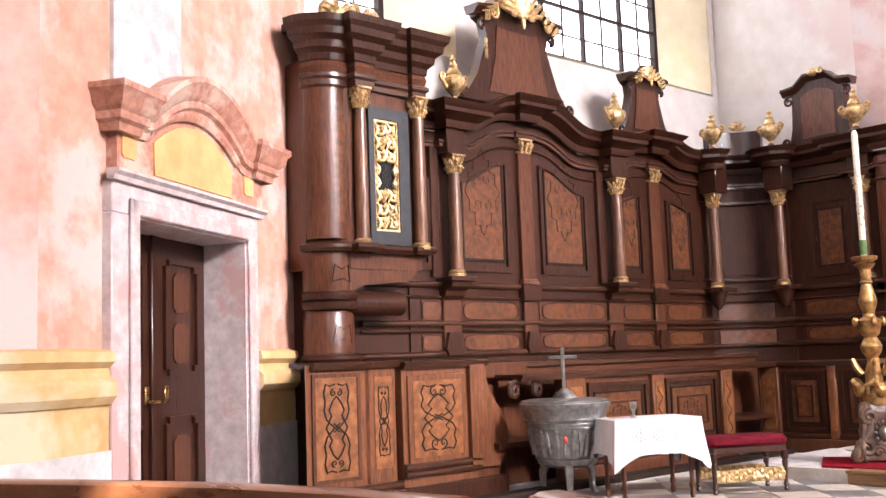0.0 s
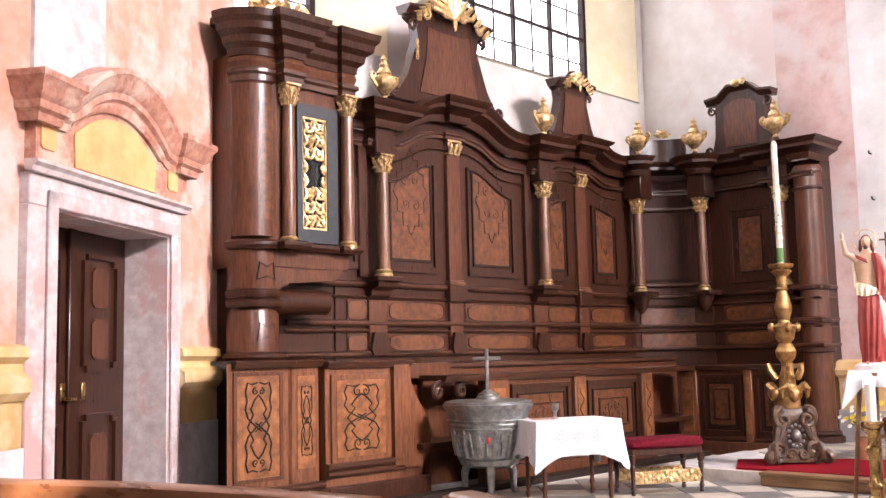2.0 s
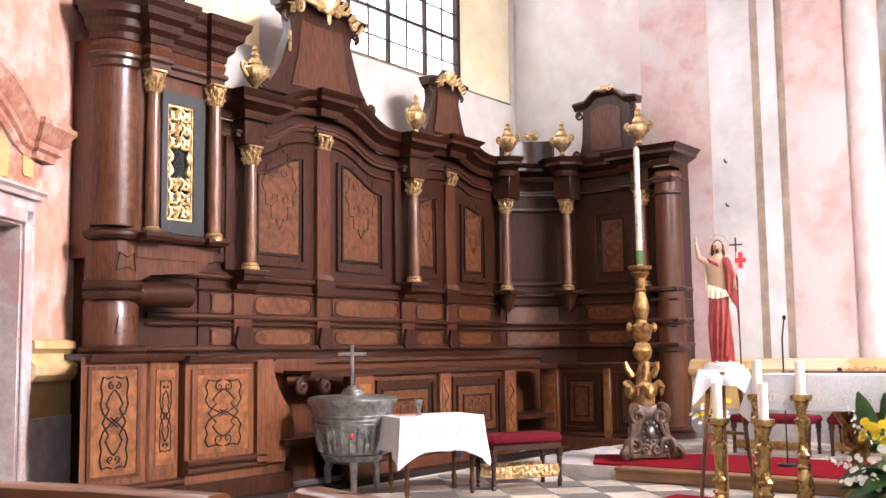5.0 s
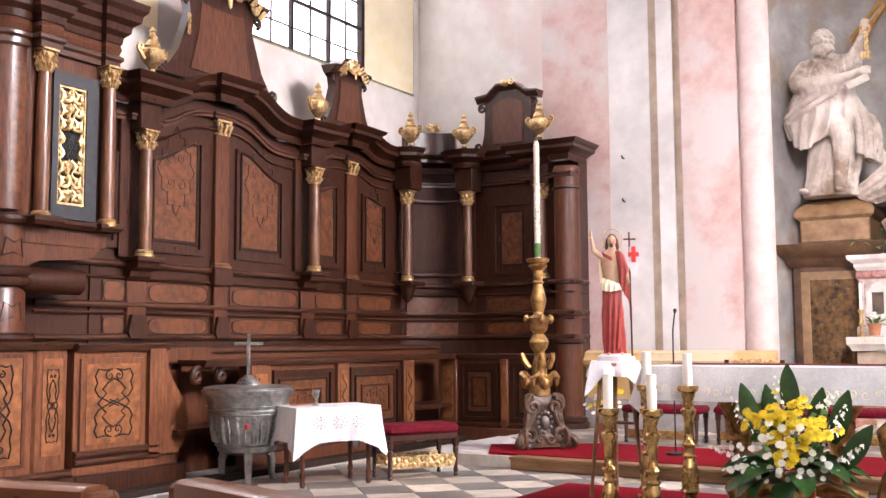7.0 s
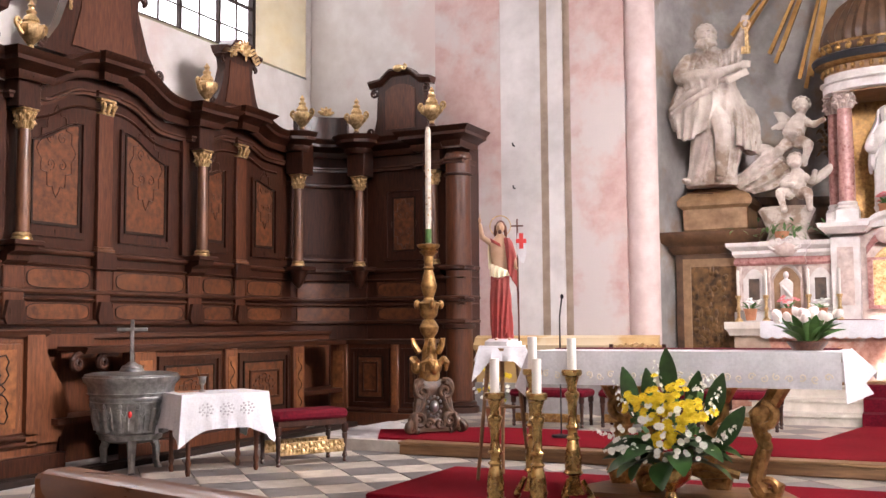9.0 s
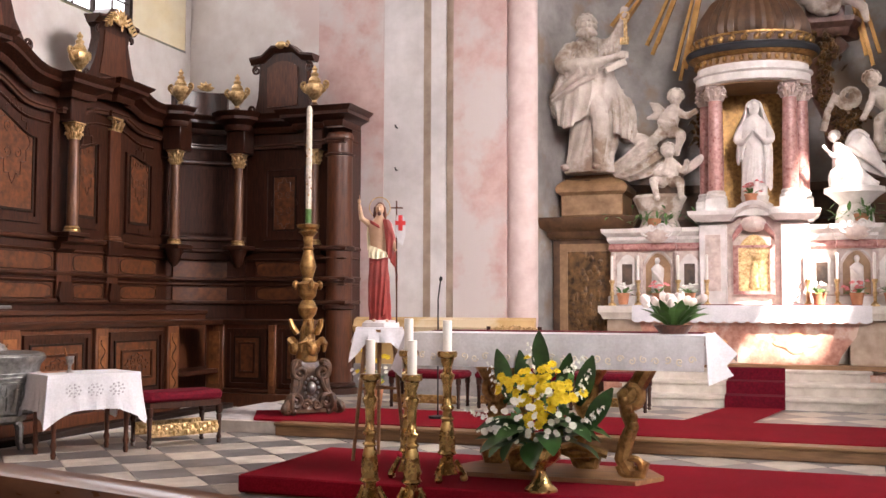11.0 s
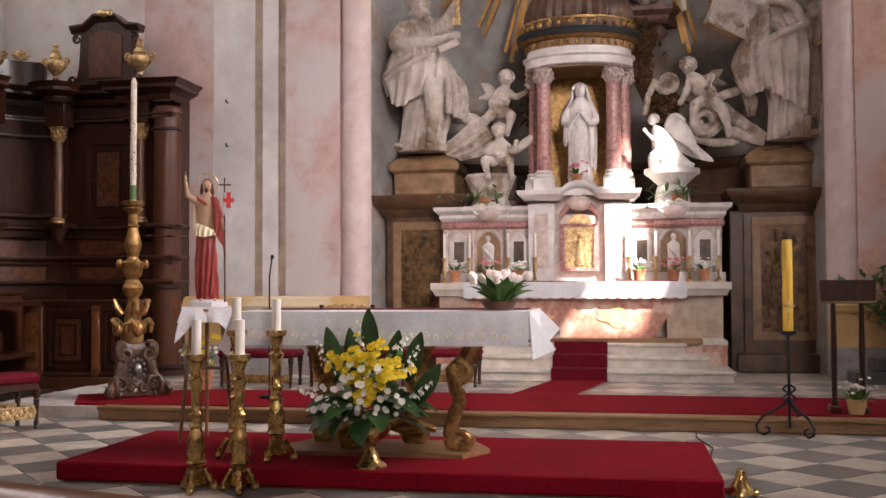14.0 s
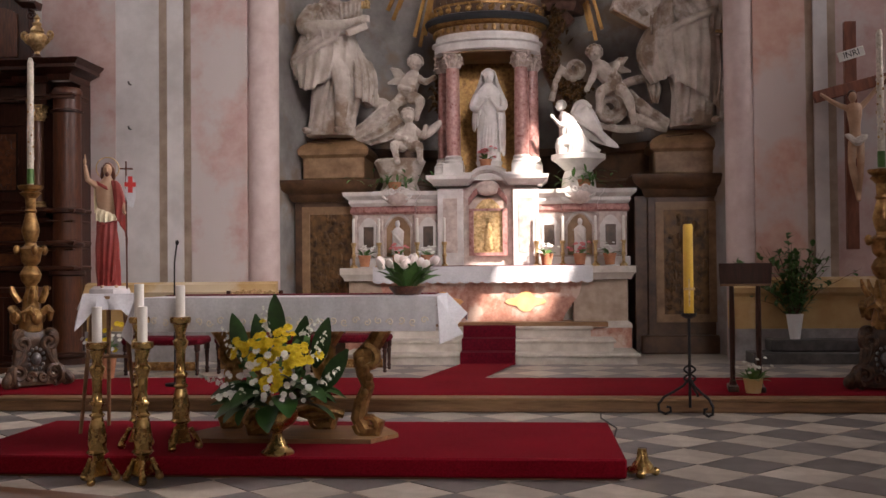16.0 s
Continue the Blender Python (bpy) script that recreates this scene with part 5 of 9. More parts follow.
for k, (a, b) in enumerate(((-2.20, -1.46), (-1.44, -0.69))):
    leaf_ = part("door_leaf", box(B(), a, b, 0.0, 0.06, 0.02, 2.18, 0.005), WOOD, door)
    for z0, z1 in ((0.15, 0.85), (1.15, 2.02)):
        x0, x1, c = a + 0.13, b - 0.13, 0.05
        o = [(x0 + c, z0), (x1 - c, z0), (x1 - c, z0 + c), (x1, z0 + c), (x1, z1 - c), (x1 - c, z1 - c), (x1 - c, z1), (x0 + c, z1), (x0 + c, z1 - c), (x0, z1 - c), (x0, z0 + c), (x0 + c, z0 + c)]
        cx, cz = (x0 + x1) / 2, (z0 + z1) / 2
        i_ = [(cx + (x - cx) * 0.86, cz + (z - cz) * 0.93) for x, z in o]
        part("panel_moulding", ring_frame(B(), o, i_, -0.028, 0.0), WOOD, leaf_)
        for zz in ((cz - (z1 - z0) * 0.22, cz + (z1 - z0) * 0.22) if z1 > 1.5 else (cz,)):
            hh = 0.15 if z1 > 1.5 else 0.20
            part("veneer_field", slab(B(), [(cx - 0.11, zz - hh + 0.04), (cx - 0.07, zz - hh), (cx + 0.07, zz - hh), (cx + 0.11, zz - hh + 0.04), (cx + 0.11, zz + hh - 0.04), (cx + 0.07, zz + hh), (cx - 0.07, zz + hh), (cx - 0.11, zz + hh - 0.04)], -0.014, 0.0), WOOD_MID, leaf_)
    part("keyhole_plate", box(B(), (b - 0.10 if k == 0 else a + 0.14), (b - 0.05 if k == 0 else a + 0.19), -0.012, 0, 0.95, 1.08, 0.004), BRASS, leaf_)
bm = B()
box(bm, -1.50, -1.40, -0.03, 0.0, 0.02, 2.18, 0.008)
part("meeting_strip", bm, WOOD, door)
bm = tube(B(), [(-1.55, -0.01, 0.97), (-1.55, -0.06, 0.97), (-1.46, -0.065, 0.97)], 0.011, 8)
part("door_handle", bm, BRASS, door, "small brass lever handle")
solo("wall_box", box(B(), -0.46, -0.40, -0.05, 0.0, 2.68, 2.80, 0.015), WHITE_BLOCK, "small white plastic box on the plaster wall", "wall box", door_m)


# ---- furnishings before the stalls ----
def turned_leg(bm, x, y, z0, z1, r):
    h = z1 - z0
    return lathe(bm, [(r * 0.55, z0), (r * 0.8, z0 + h * 0.05), (r * 0.55, z0 + h * 0.10), (r * 0.9, z0 + h * 0.16), (r * 0.6, z0 + h * 0.22), (r * 0.75, z0 + h * 0.6), (r * 0.95, z0 + h * 0.72), (r * 0.7, z0 + h * 0.76), (r * 1.1, z0 + h * 0.80), (r * 1.1, z1)], 10, (x, y, 0))


font = thing("baptismal_font", "grey pewter baptismal font with relief figures on three legs", "font", pose(-6.22, 6.92, 0, 0, 0, 40))
bowl = part("bowl", lathe(B(), [(0.20, 0.245), (0.255, 0.27), (0.262, 0.30), (0.268, 0.31), (0.30, 0.50), (0.335, 0.60), (0.34, 0.615), (0.33, 0.63), (0.345, 0.64), (0.36, 0.72), (0.395, 0.76), (0.40, 0.79), (0.37, 0.80)], 40), PEWTER, font)
random.seed(11)
for k in range(14):
    a = 2 * math.pi * k / 14
    bm = B()
    r = 0.292
    cx_, sx_ = math.cos(a), math.sin(a)
    P = lambda dr, ds, z: ((r + dr + (z - 0.45) * 0.17) * cx_ - ds * sx_, (r + dr + (z - 0.45) * 0.17) * sx_ + ds * cx_, z)
    tube(bm, [P(0.0, random.uniform(-.01, .01), 0.35), P(0.012, 0, 0.44), P(0.006, random.uniform(-.01, .01), 0.53)], [0.028, 0.022, 0.02], 6)
    blob(bm, P(0.012, 0, 0.555), 0.019, 0.019, 0.024, 6, 4)
    tube(bm, [P(0.01, 0, 0.50), P(0.02, 0.035, 0.46), P(0.01, 0.05, 0.51)], 0.010, 5)
    tube(bm, [P(0.0, 0.055, 0.36), P(0.008, 0.06, 0.46), P(0.0, 0.05, 0.56)], [0.008, 0.014, 0.006], 5)
    part("relief_figure", bm, PEWTER, bowl)
bm = B()
for z, r in ((0.32, 0.277), (0.585, 0.333), (0.655, 0.352)):
    lathe(bm, [(r - 0.01, z - 0.008), (r + 0.008, z), (r - 0.01, z + 0.008)], 40)
part("band", bm, PEWTER, bowl)
a = math.radians(-40 - 49)
bm = blob(B(), (0.315 * math.cos(a), 0.315 * math.sin(a), 0.49), 0.018, 0.014, 0.03, 8, 5)
part("painted_shield", bm, RED_PAINT, bowl, "small red-painted relief shield")
part("lid", lathe(B(), [(0.385, 0.795), (0.385, 0.81), (0.33, 0.822), (0.10, 0.83), (0.10, 0.85), (0.085, 0.86), (0.085, 0.875), (0.05, 0.89), (0.03, 0.91)], 36), PEWTER, font, "flat pewter lid")
cr = B()
box(cr, -0.016, 0.016, -0.012, 0.012, 0.90, 1.27, 0.004)
box(cr, -0.125, 0.125, -0.012, 0.012, 1.17, 1.20, 0.004)
tube(cr, [(0, -0.02, 1.0), (0, -0.03, 1.08), (0, -0.02, 1.17)], [0.008, 0.016, 0.014], 6)
part("crucifix", cr, PEWTER, font, "small pewter crucifix")
for k in range(3):
    a = 2 * math.pi * k / 3 + 0.6
    lg = tube(B(), [(0.20 * math.cos(a), 0.20 * math.sin(a), 0.30), (0.25 * math.cos(a), 0.25 * math.sin(a), 0.18), (0.245 * math.cos(a), 0.245 * math.sin(a), 0.06), (0.275 * math.cos(a), 0.275 * math.sin(a), 0.0)], [0.045, 0.035, 0.028, 0.034], 8)
    part("leg", lg, PEWTER, font)

tbm = pose(-5.55, 7.18, 0, 0, 0, 62)
table = thing("side_table", "small turned-leg wooden table under a white cloth", "table", tbm)
part("tabletop", box(B(), -0.36, 0.36, -0.23, 0.23, 0.62, 0.645, 0.004), WOOD_MID, table)
for x in (-0.30, 0.30):
    for y in (-0.18, 0.18):
        part("leg", turned_leg(B(), x, y, 0.0, 0.62, 0.030), WOOD_MID, table)
bm = B()


def drape(bm, w, d, top, drop, corner_drop, n=12, flare=0.10, seed=1):
    """Cloth over a table, pointed at its corners."""
    rnd_ = random.Random(seed)
    per = []
    for i in range(n):
        per.append((-w + 2 * w * i / n, -d))
    for i in range(n):
        per.append((w, -d + 2 * d * i / n))
    for i in range(n):
        per.append((w - 2 * w * i / n, d))
    for i in range(n):
        per.append((-w, d - 2 * d * i / n))
    rings = []
    for f in (0.0, 0.03, 0.35, 0.7, 1.0):
        ring_ = []
        for k, (x, y) in enumerate(per):
            ck = min(k % n, n - k % n) / (n / 2)
            dr = drop + (corner_drop - drop) * (1 - min(1, ck * 1.6)) ** 1.5
            fold = 0.018 * math.sin(k * 1.9 + seed) * f
            fl = flare * f * (0.35 + 0.65 * (1 - ck))
            le = math.hypot(x / w, y / d)
            nx, ny = (x / w) / le, (y / d) / le
            ring_.append(bm.verts.new((x + nx * (fl + fold), y + ny * (fl + fold), top - dr * f + (0.004 if f == 0 else 0))))
        rings.append(ring_)
    for p, q in zip(rings, rings[1:]):
        for k in range(len(per)):
            bm.faces.new((p[k], p[(k + 1) % len(per)], q[(k + 1) % len(per)], q[k]))
    bm.faces.new(rings[0])
    bmesh.ops.solidify(bm, geom=bm.faces[:], thickness=-0.006)
    return bm


cloth = thing("tablecloth", "white lace-edged cloth draped over the small table", "tablecloth", tbm)
part("cloth", drape(B(), 0.385, 0.25, 0.654, 0.28, 0.42, 18, 0.06, 3), LINEN, cloth)
random.seed(5)
for x in (-0.20, -0.02, 0.16):
    for ring_r, cnt in ((0.030, 6), (0.058, 9)):
        bm = B()
        for k in range(cnt):
            a = 2 * math.pi * k / cnt
            lathe(bm, [(0.009, -0.003), (0.009, 0.003)], 6, (0, 0, 0))
            for v in bm.verts[-12:]:
                v.co = Vector((x + ring_r * math.cos(a) + v.co.x, -0.296 - v.co.z - 0.010, 0.535 + ring_r * 0.8 * math.sin(a) + v.co.y))
        part("lace_motif", bm, LACE, cloth)
ch = thing("chalice", "small white and silver cup with a sprinkler stick", "cup", tbm @ pose(-0.10, 0.02, 0.655))
part("cup", lathe(B(), [(0.030, 0), (0.030, 0.01), (0.012, 0.03), (0.014, 0.06), (0.030, 0.085), (0.032, 0.125), (0.038, 0.135), (0.028, 0.13)], 16), PEWTER, ch)
part("stick", tube(B(), [(-0.01, 0, 0.06), (-0.045, 0, 0.20)], 0.006, 6), BURL_LIGHT, ch)
bm = B()
v = [bm.verts.new(c) for c in ((-0.12, -0.07, 0), (0.10, -0.08, 0.004), (0.12, 0.07, 0), (-0.10, 0.08, 0.004))]
bm.faces.new(v)
bmesh.ops.solidify(bm, geom=bm.faces[:], thickness=0.004)
solo("booklet", bm, TERRACOTTA, "thin reddish brown booklet lying on the cloth", "booklet", tbm @ pose(-0.20, 0.06, 0.662))

stool = thing("kneeling_stool", "dark red velvet stool with a gilded carved stretcher", "stool", pose(-5.14, 7.92, 0, 0, 0, 62))
part("seat", box(B(), -0.36, 0.36, -0.18, 0.18, 0.38, 0.47, 0.03), VELVET, stool, "dark red velvet cushion")
part("seat_frame", box(B(), -0.34, 0.34, -0.17, 0.17, 0.33, 0.385, 0.006), WOOD, stool)
for x in (-0.33, 0.33):
    for y in (-0.15, 0.15):
        part("leg", turned_leg(B(), x, y, 0, 0.34, 0.028), WOOD, stool)
for y in (-0.15, 0.15):
    bm = box(B(), -0.32, 0.32, y - 0.012, y + 0.012, 0.09, 0.20, 0.006)
    random.seed(8)
    for k in range(16):
        x = -0.30 + 0.04 * k
        blob(bm, (x, y - 0.016, 0.145 + 0.03 * math.sin(k * 2.1)), 0.022, 0.014, 0.028, 6, 4)
        spiral(bm, (x, y - 0.022, 0.145 - 0.03 * math.sin(k * 2.1)), 0.022, 1.2, k, 0.008, 1 if k % 2 else -1, 5, 9)
    part("gilded_stretcher", bm, GOLD, stool, "gilded carved openwork stretcher")


def great_candlestick(m, group):
    """Tall three-sided Baroque candlestick with its candle."""
    c = thing("paschal_candlestick", "tall carved gilt candlestick on a dark scrolled three-sided foot", "candlestick", m, group)
    foot = lathe(B(), [(0.24, 0.02), (0.25, 0.06), (0.19, 0.12), (0.15, 0.30), (0.18, 0.45), (0.15, 0.52), (0.10, 0.55)], 3)
    bmesh.ops.subdivide_edges(foot, edges=foot.edges[:], cuts=2, use_grid_fill=True)
    part("foot", foot, BRONZE_DARK, c, "dark carved three-sided foot")
    for k in range(3):
        turn_ = Matrix.Rotation(2 * math.pi * k / 3 + math.pi / 3 + math.pi / 2, 4, "Z")
        bm = B()
        for s in (-1, 1):
            spiral(bm, (s * 0.12, -0.11, 0.42), 0.085, 1.6, math.pi / 2, 0.032, -s, 7, 18)
            spiral(bm, (s * 0.17, -0.12, 0.13), 0.10, 1.6, -math.pi / 2, 0.036, s, 7, 18)
            spiral(bm, (s * 0.06, -0.13, 0.10), 0.05, 1.4, 0, 0.022, -s, 6, 14)
            tube(bm, curve_through([(s * 0.10, -0.11, 0.40), (s * 0.13, -0.12, 0.28), (s * 0.22, -0.12, 0.16)]), 0.026, 7)
        for v in bm.verts:
            v.co = turn_ @ v.co
        part("carved_scrolls", bm, BRONZE_DARK, c, "dark carved leaf scrolls")
    for k in range(3):
        a = 2 * math.pi * k / 3
        ca, sa = math.cos(a), math.sin(a)
        bm = B()
        pts = [(0.13, 0.52), (0.20, 0.50), (0.23, 0.43), (0.19, 0.36), (0.20, 0.26), (0.26, 0.17), (0.33, 0.10), (0.35, 0.05), (0.31, 0.03), (0.29, 0.06)]
        line_ = curve_through([(r * ca, r * sa, z) for r, z in pts], 4)
        tube(bm, line_, [0.034 + 0.012 * math.sin(0.55 * q) for q in range(len(line_))], 8)
        part("scroll_foot", bm, BRONZE_DARK, c)
        a2 = a + math.pi / 3
        ca, sa = math.cos(a2), math.sin(a2)
        bm = blob(B(), (0.125 * ca, 0.125 * sa, 0.27), 0.045, 0.045, 0.06, 10, 6)
        for q in range(12):
            b = 2 * math.pi * q / 12
            blob(bm, (0.125 * ca - 0.075 * math.cos(b) * sa, 0.125 * sa + 0.075 * math.cos(b) * ca, 0.27 + 0.10 * math.sin(b)), 0.016, 0.016, 0.016, 6, 4)
        part("oval_medallion", bm, PEWTER, c, "pale oval medallion in a beaded frame")
        bm = B()
        blob(bm, (0.13 * ca, 0.13 * sa, 0.66), 0.06, 0.06, 0.075, 9, 6)
        for s in (-1, 1):
            tube(bm, [(0.14 * ca, 0.14 * sa, 0.66), (0.16 * ca - s * 0.08 * sa, 0.16 * sa + s * 0.08 * ca, 0.74), (0.13 * ca - s * 0.13 * sa, 0.13 * sa + s * 0.13 * ca, 0.70), (0.13 * ca - s * 0.12 * sa, 0.13 * sa + s * 0.12 * ca, 0.62)], [0.03, 0.035, 0.03, 0.012], 6)
            tube(bm, [(0.10 * ca - s * 0.05 * sa, 0.10 * sa + s * 0.05 * ca, 0.80), (0.15 * ca - s * 0.06 * sa, 0.15 * sa + s * 0.06 * ca, 0.88), (0.17 * ca - s * 0.06 * sa, 0.17 * sa + s * 0.06 * ca, 0.95)], [0.03, 0.025, 0.012], 6)
        part("carved_mask", bm, OLD_GOLD, c, "gilded winged leaf carving")
    part("stem", lathe(B(), [(0.10, 0.52), (0.11, 0.58), (0.08, 0.70), (0.075, 0.82), (0.05, 0.90), (0.045, 0.95), (0.085, 1.00), (0.10, 1.06), (0.07, 1.12), (0.05, 1.14), (0.085, 1.18), (0.10, 1.26), (0.12, 1.30), (0.06, 1.33), (0.05, 1.36), (0.07, 1.42), (0.085, 1.48), (0.06, 1.58), (0.045, 1.64), (0.06, 1.66), (0.045, 1.68), (0.05, 1.78), (0.10, 1.83), (0.07, 1.85), (0.11, 1.87), (0.12, 1.90), (0.10, 1.905)], 20), OLD_GOLD, c, "turned and gilded stem")
    for k in range(4):
        a = math.pi / 2 * k + 0.4
        bm = blob(B(), (0.125 * math.cos(a), 0.125 * math.sin(a), 1.29), 0.035, 0.035, 0.05, 8, 5)
        part("carved_head", bm, OLD_GOLD, c)
    part("candle", lathe(B(), [(0.030, 1.90), (0.029, 3.08), (0.015, 3.12)], 14), OLD_WAX, c, "long white candle with a painted pattern")
    part("green_ring", lathe(B(), [(0.032, 1.92), (0.032, 2.06)], 14), FRESH_LEAF, c, "green painted band on the candle")
    random.seed(3)
    for k in range(26):
        z = 2.15 + 0.022 * k
        a = k * 2.4
        part("painted_mark", box(B(), 0.030 * math.cos(a) - 0.007, 0.030 * math.cos(a) + 0.007, 0.030 * math.sin(a) - 0.007, 0.030 * math.sin(a) + 0.007, z, z + 0.02), OLD_GOLD if k % 3 else PLINTH_GREY, c)
    return c


great_candlestick(pose(-4.68, 9.50, 0.125, 0, 0, 20), "tall gilt candlesticks")
great_candlestick(pose(3.08, 9.33, 0.125, 0, 0, 75), "tall gilt candlesticks")


# ---- statues ----
def draped(bm, prof, folds=9, amp=0.12, twist=0.8, seg=64, seed=0):
    """Robed body from rings (z, rx, ry, cx, cy) with hanging folds."""
    rnd_ = random.Random(seed)
    ph = [rnd_.uniform(0, 6.28) for _ in range(4)]
    zs = [p[0] for p in prof]
    rings = []
    lo_, hi_ = zs[0], zs[-1]
    steps_ = 26
    for i in range(steps_ + 1):
        z = lo_ + (hi_ - lo_) * i / steps_
        vals = [float(np.interp(z, zs, [p[k] for p in prof])) for k in range(1, 5)]
        t_ = (z - lo_) / (hi_ - lo_)
        ring_ = []
        for k in range(seg):
            a = 2 * math.pi * k / seg
            w = math.sin(folds * a + twist * 4 * t_ + ph[0]) * 0.6 + math.sin((folds * 0.5 + 1.5) * a - twist * 6 * t_ + ph[1]) * 0.4 + 0.35 * math.sin(3 * a + 9 * t_ + ph[2])
            kf = 1 + amp * w * (1.1 - 0.75 * t_)
            ring_.append(bm.verts.new((vals[2] + vals[0] * kf * math.cos(a), vals[3] + vals[1] * kf * math.sin(a), z)))
        rings.append(ring_)
    for p, q in zip(rings, rings[1:]):
        for k in range(seg):
            bm.faces.new((p[k], p[(k + 1) % seg], q[(k + 1) % seg], q[k]))
    bm.faces.new(rings[0][::-1]), bm.faces.new(rings[-1])
    return bm


def swag(bm, pts, r, n=5, spread=0.05, seed=0):
    """A bundle of cloth folds along a line."""
    rnd_ = random.Random(seed)
    for k in range(n):
        o = Vector((rnd_.uniform(-1, 1), rnd_.uniform(-1, 0.4), rnd_.uniform(-1, 1))) * spread
        line_ = curve_through([Vector(p) + o * (0.4 + 0.6 * i / len(pts)) for i, p in enumerate(pts)])
        m_ = len(line_)
        tube(bm, line_, [r * (0.35 + 0.65 * math.sin(math.pi * (0.12 + 0.76 * i / m_))) * (0.85 + 0.2 * math.sin(0.9 * i + k)) for i in range(m_)], 8)
    return bm


def cloth(bm, lines, ripple=0.02, waves=5, thick=0.018, seed=0):
    """A hanging sheet of cloth spanned by several lines of the same number of points."""
    ph = random.Random(seed).uniform(0, 6.28)
    cols_ = [curve_through(l, 7) for l in lines]
    rows_ = [curve_through([c[i] for c in cols_], 7) for i in range(len(cols_[0]))]
    m_ = len(rows_[0])
    grid_ = []
    for i, r_ in enumerate(rows_):
        grow = 0.35 + 0.65 * i / len(rows_)
        out_ = []
        for k, q in enumerate(r_):
            w = 1 - abs(math.sin(math.pi * waves * k / m_ + ph + 0.9 * math.sin(i * 0.13)))
            out_.append(bm.verts.new((q.x, q.y - ripple * grow * (1.7 * w - 0.6), q.z - ripple * 0.4 * w)))
        grid_.append(out_)
    n_r = len(grid_)
    back = []
    mid_u = grid_[n_r // 2][min(m_ // 2 + 1, m_ - 1)].co - grid_[n_r // 2][m_ // 2 - 1].co
    side_ = 1 if mid_u.cross(grid_[n_r // 2 + 1][m_ // 2].co - grid_[n_r // 2 - 1][m_ // 2].co).y > 0 else -1
    for i in range(n_r):
        line_ = []
        for k in range(m_):
            u = grid_[i][min(k + 1, m_ - 1)].co - grid_[i][max(k - 1, 0)].co
            v_ = grid_[min(i + 1, n_r - 1)][k].co - grid_[max(i - 1, 0)][k].co
            nn = u.cross(v_).normalized()
            line_.append(bm.verts.new(grid_[i][k].co + nn * thick * side_))
        back.append(line_)
    fs = []
    for i in range(n_r - 1):
        for k in range(m_ - 1):
            fs.append(bm.faces.new((grid_[i][k], grid_[i][k + 1], grid_[i + 1][k + 1], grid_[i + 1][k])))
            fs.append(bm.faces.new((back[i][k], back[i + 1][k], back[i + 1][k + 1], back[i][k + 1])))
        for k in (0, m_ - 1):
            fs.append(bm.faces.new((grid_[i][k], grid_[i + 1][k], back[i + 1][k], back[i][k])))
    for k in range(m_ - 1):
        for i in (0, n_r - 1):
            fs.append(bm.faces.new((grid_[i][k], back[i][k], back[i][k + 1], grid_[i][k + 1])))
    bmesh.ops.recalc_face_normals(bm, faces=fs)
    return bm


def ridges(bm, rings, lines, r=0.012, sink=0.35):
    """Carved fold ridges: lines of (x, z) laid on the front of a lofted body."""
    zs = [q[0] for q in rings]
    for line_ in lines:
        pts = []
        for q in curve_through([(x, 0, z) for x, z in line_], 5):
            rx, ry, cx_, cy_ = [float(np.interp(q.z, zs, [g[k] for g in rings])) for k in range(1, 5)]
            e = min(0.97, abs(q.x - cx_) / rx)
            pts.append((q.x, cy_ - ry * math.sqrt(1 - e * e) + r * sink, q.z))
        m_ = len(pts)
        tube(bm, pts, [r * (0.30 + 0.85 * math.sin(math.pi * (0.08 + 0.84 * i / m_))) for i in range(m_)], 6)
    return bm


def bearded_head(bm, hx, hz, turn):
    """Head with curly hair and a long beard, turned sideways by so many metres at its nose."""
    blob(bm, (hx, -0.040, hz), 0.046, 0.055, 0.064, 16, 10)
    blob(bm, (hx + turn, -0.098, hz - 0.004), 0.009, 0.014, 0.017, 6, 4)
    for e in (-1, 1):
        blob(bm, (hx + turn * 0.8 + e * 0.019, -0.088, hz + 0.020), 0.016, 0.012, 0.007, 7, 4)
        blob(bm, (hx + turn * 0.8 + e * 0.022, -0.082, hz - 0.012), 0.015, 0.014, 0.014, 7, 5)
    for k in range(17):
        a = math.radians(-35 + 15.6 * k)
        for d in range(2):
            blob(bm, (hx + (0.050 + 0.008 * math.sin(k * 2.3)) * math.cos(a), -0.030 + 0.040 * d - 0.010 * (k % 2), hz + 0.012 + 0.054 * math.sin(a)), 0.015, 0.022, 0.015, 6, 4)
    for k in range(9):
        x = (k - 4) * 0.010
        tube(bm, curve_through([(hx + turn * 0.6 + x, -0.088 + abs(x) * 0.5, hz - 0.030), (hx + turn + 1.5 * x + 0.006 * math.sin(k * 2), -0.112 + abs(x) * 0.5, hz - 0.075), (hx + turn * 1.5 + x + 0.008 * math.cos(k * 3), -0.112, hz - 0.128 + abs(x) * 1.4)], 3), [0.009, 0.011, 0.012, 0.012, 0.010, 0.008, 0.004], 6)
    return bm


def fingers(bm, x, y, z, dx, dz):
    blob(bm, (x, y, z), 0.022, 0.018, 0.022, 8, 5)
    for q in range(4):
        o = (q - 1.5) * 0.010
        tube(bm, [(x - o * dz, y - 0.008, z + o * dx), (x + dx * 0.03 - o * dz, y - 0.016, z + dz * 0.03 + o * dx), (x + dx * 0.048 - o * dz, y - 0.006, z + dz * 0.048 + o * dx)], [0.009, 0.008, 0.005], 5)
    return bm


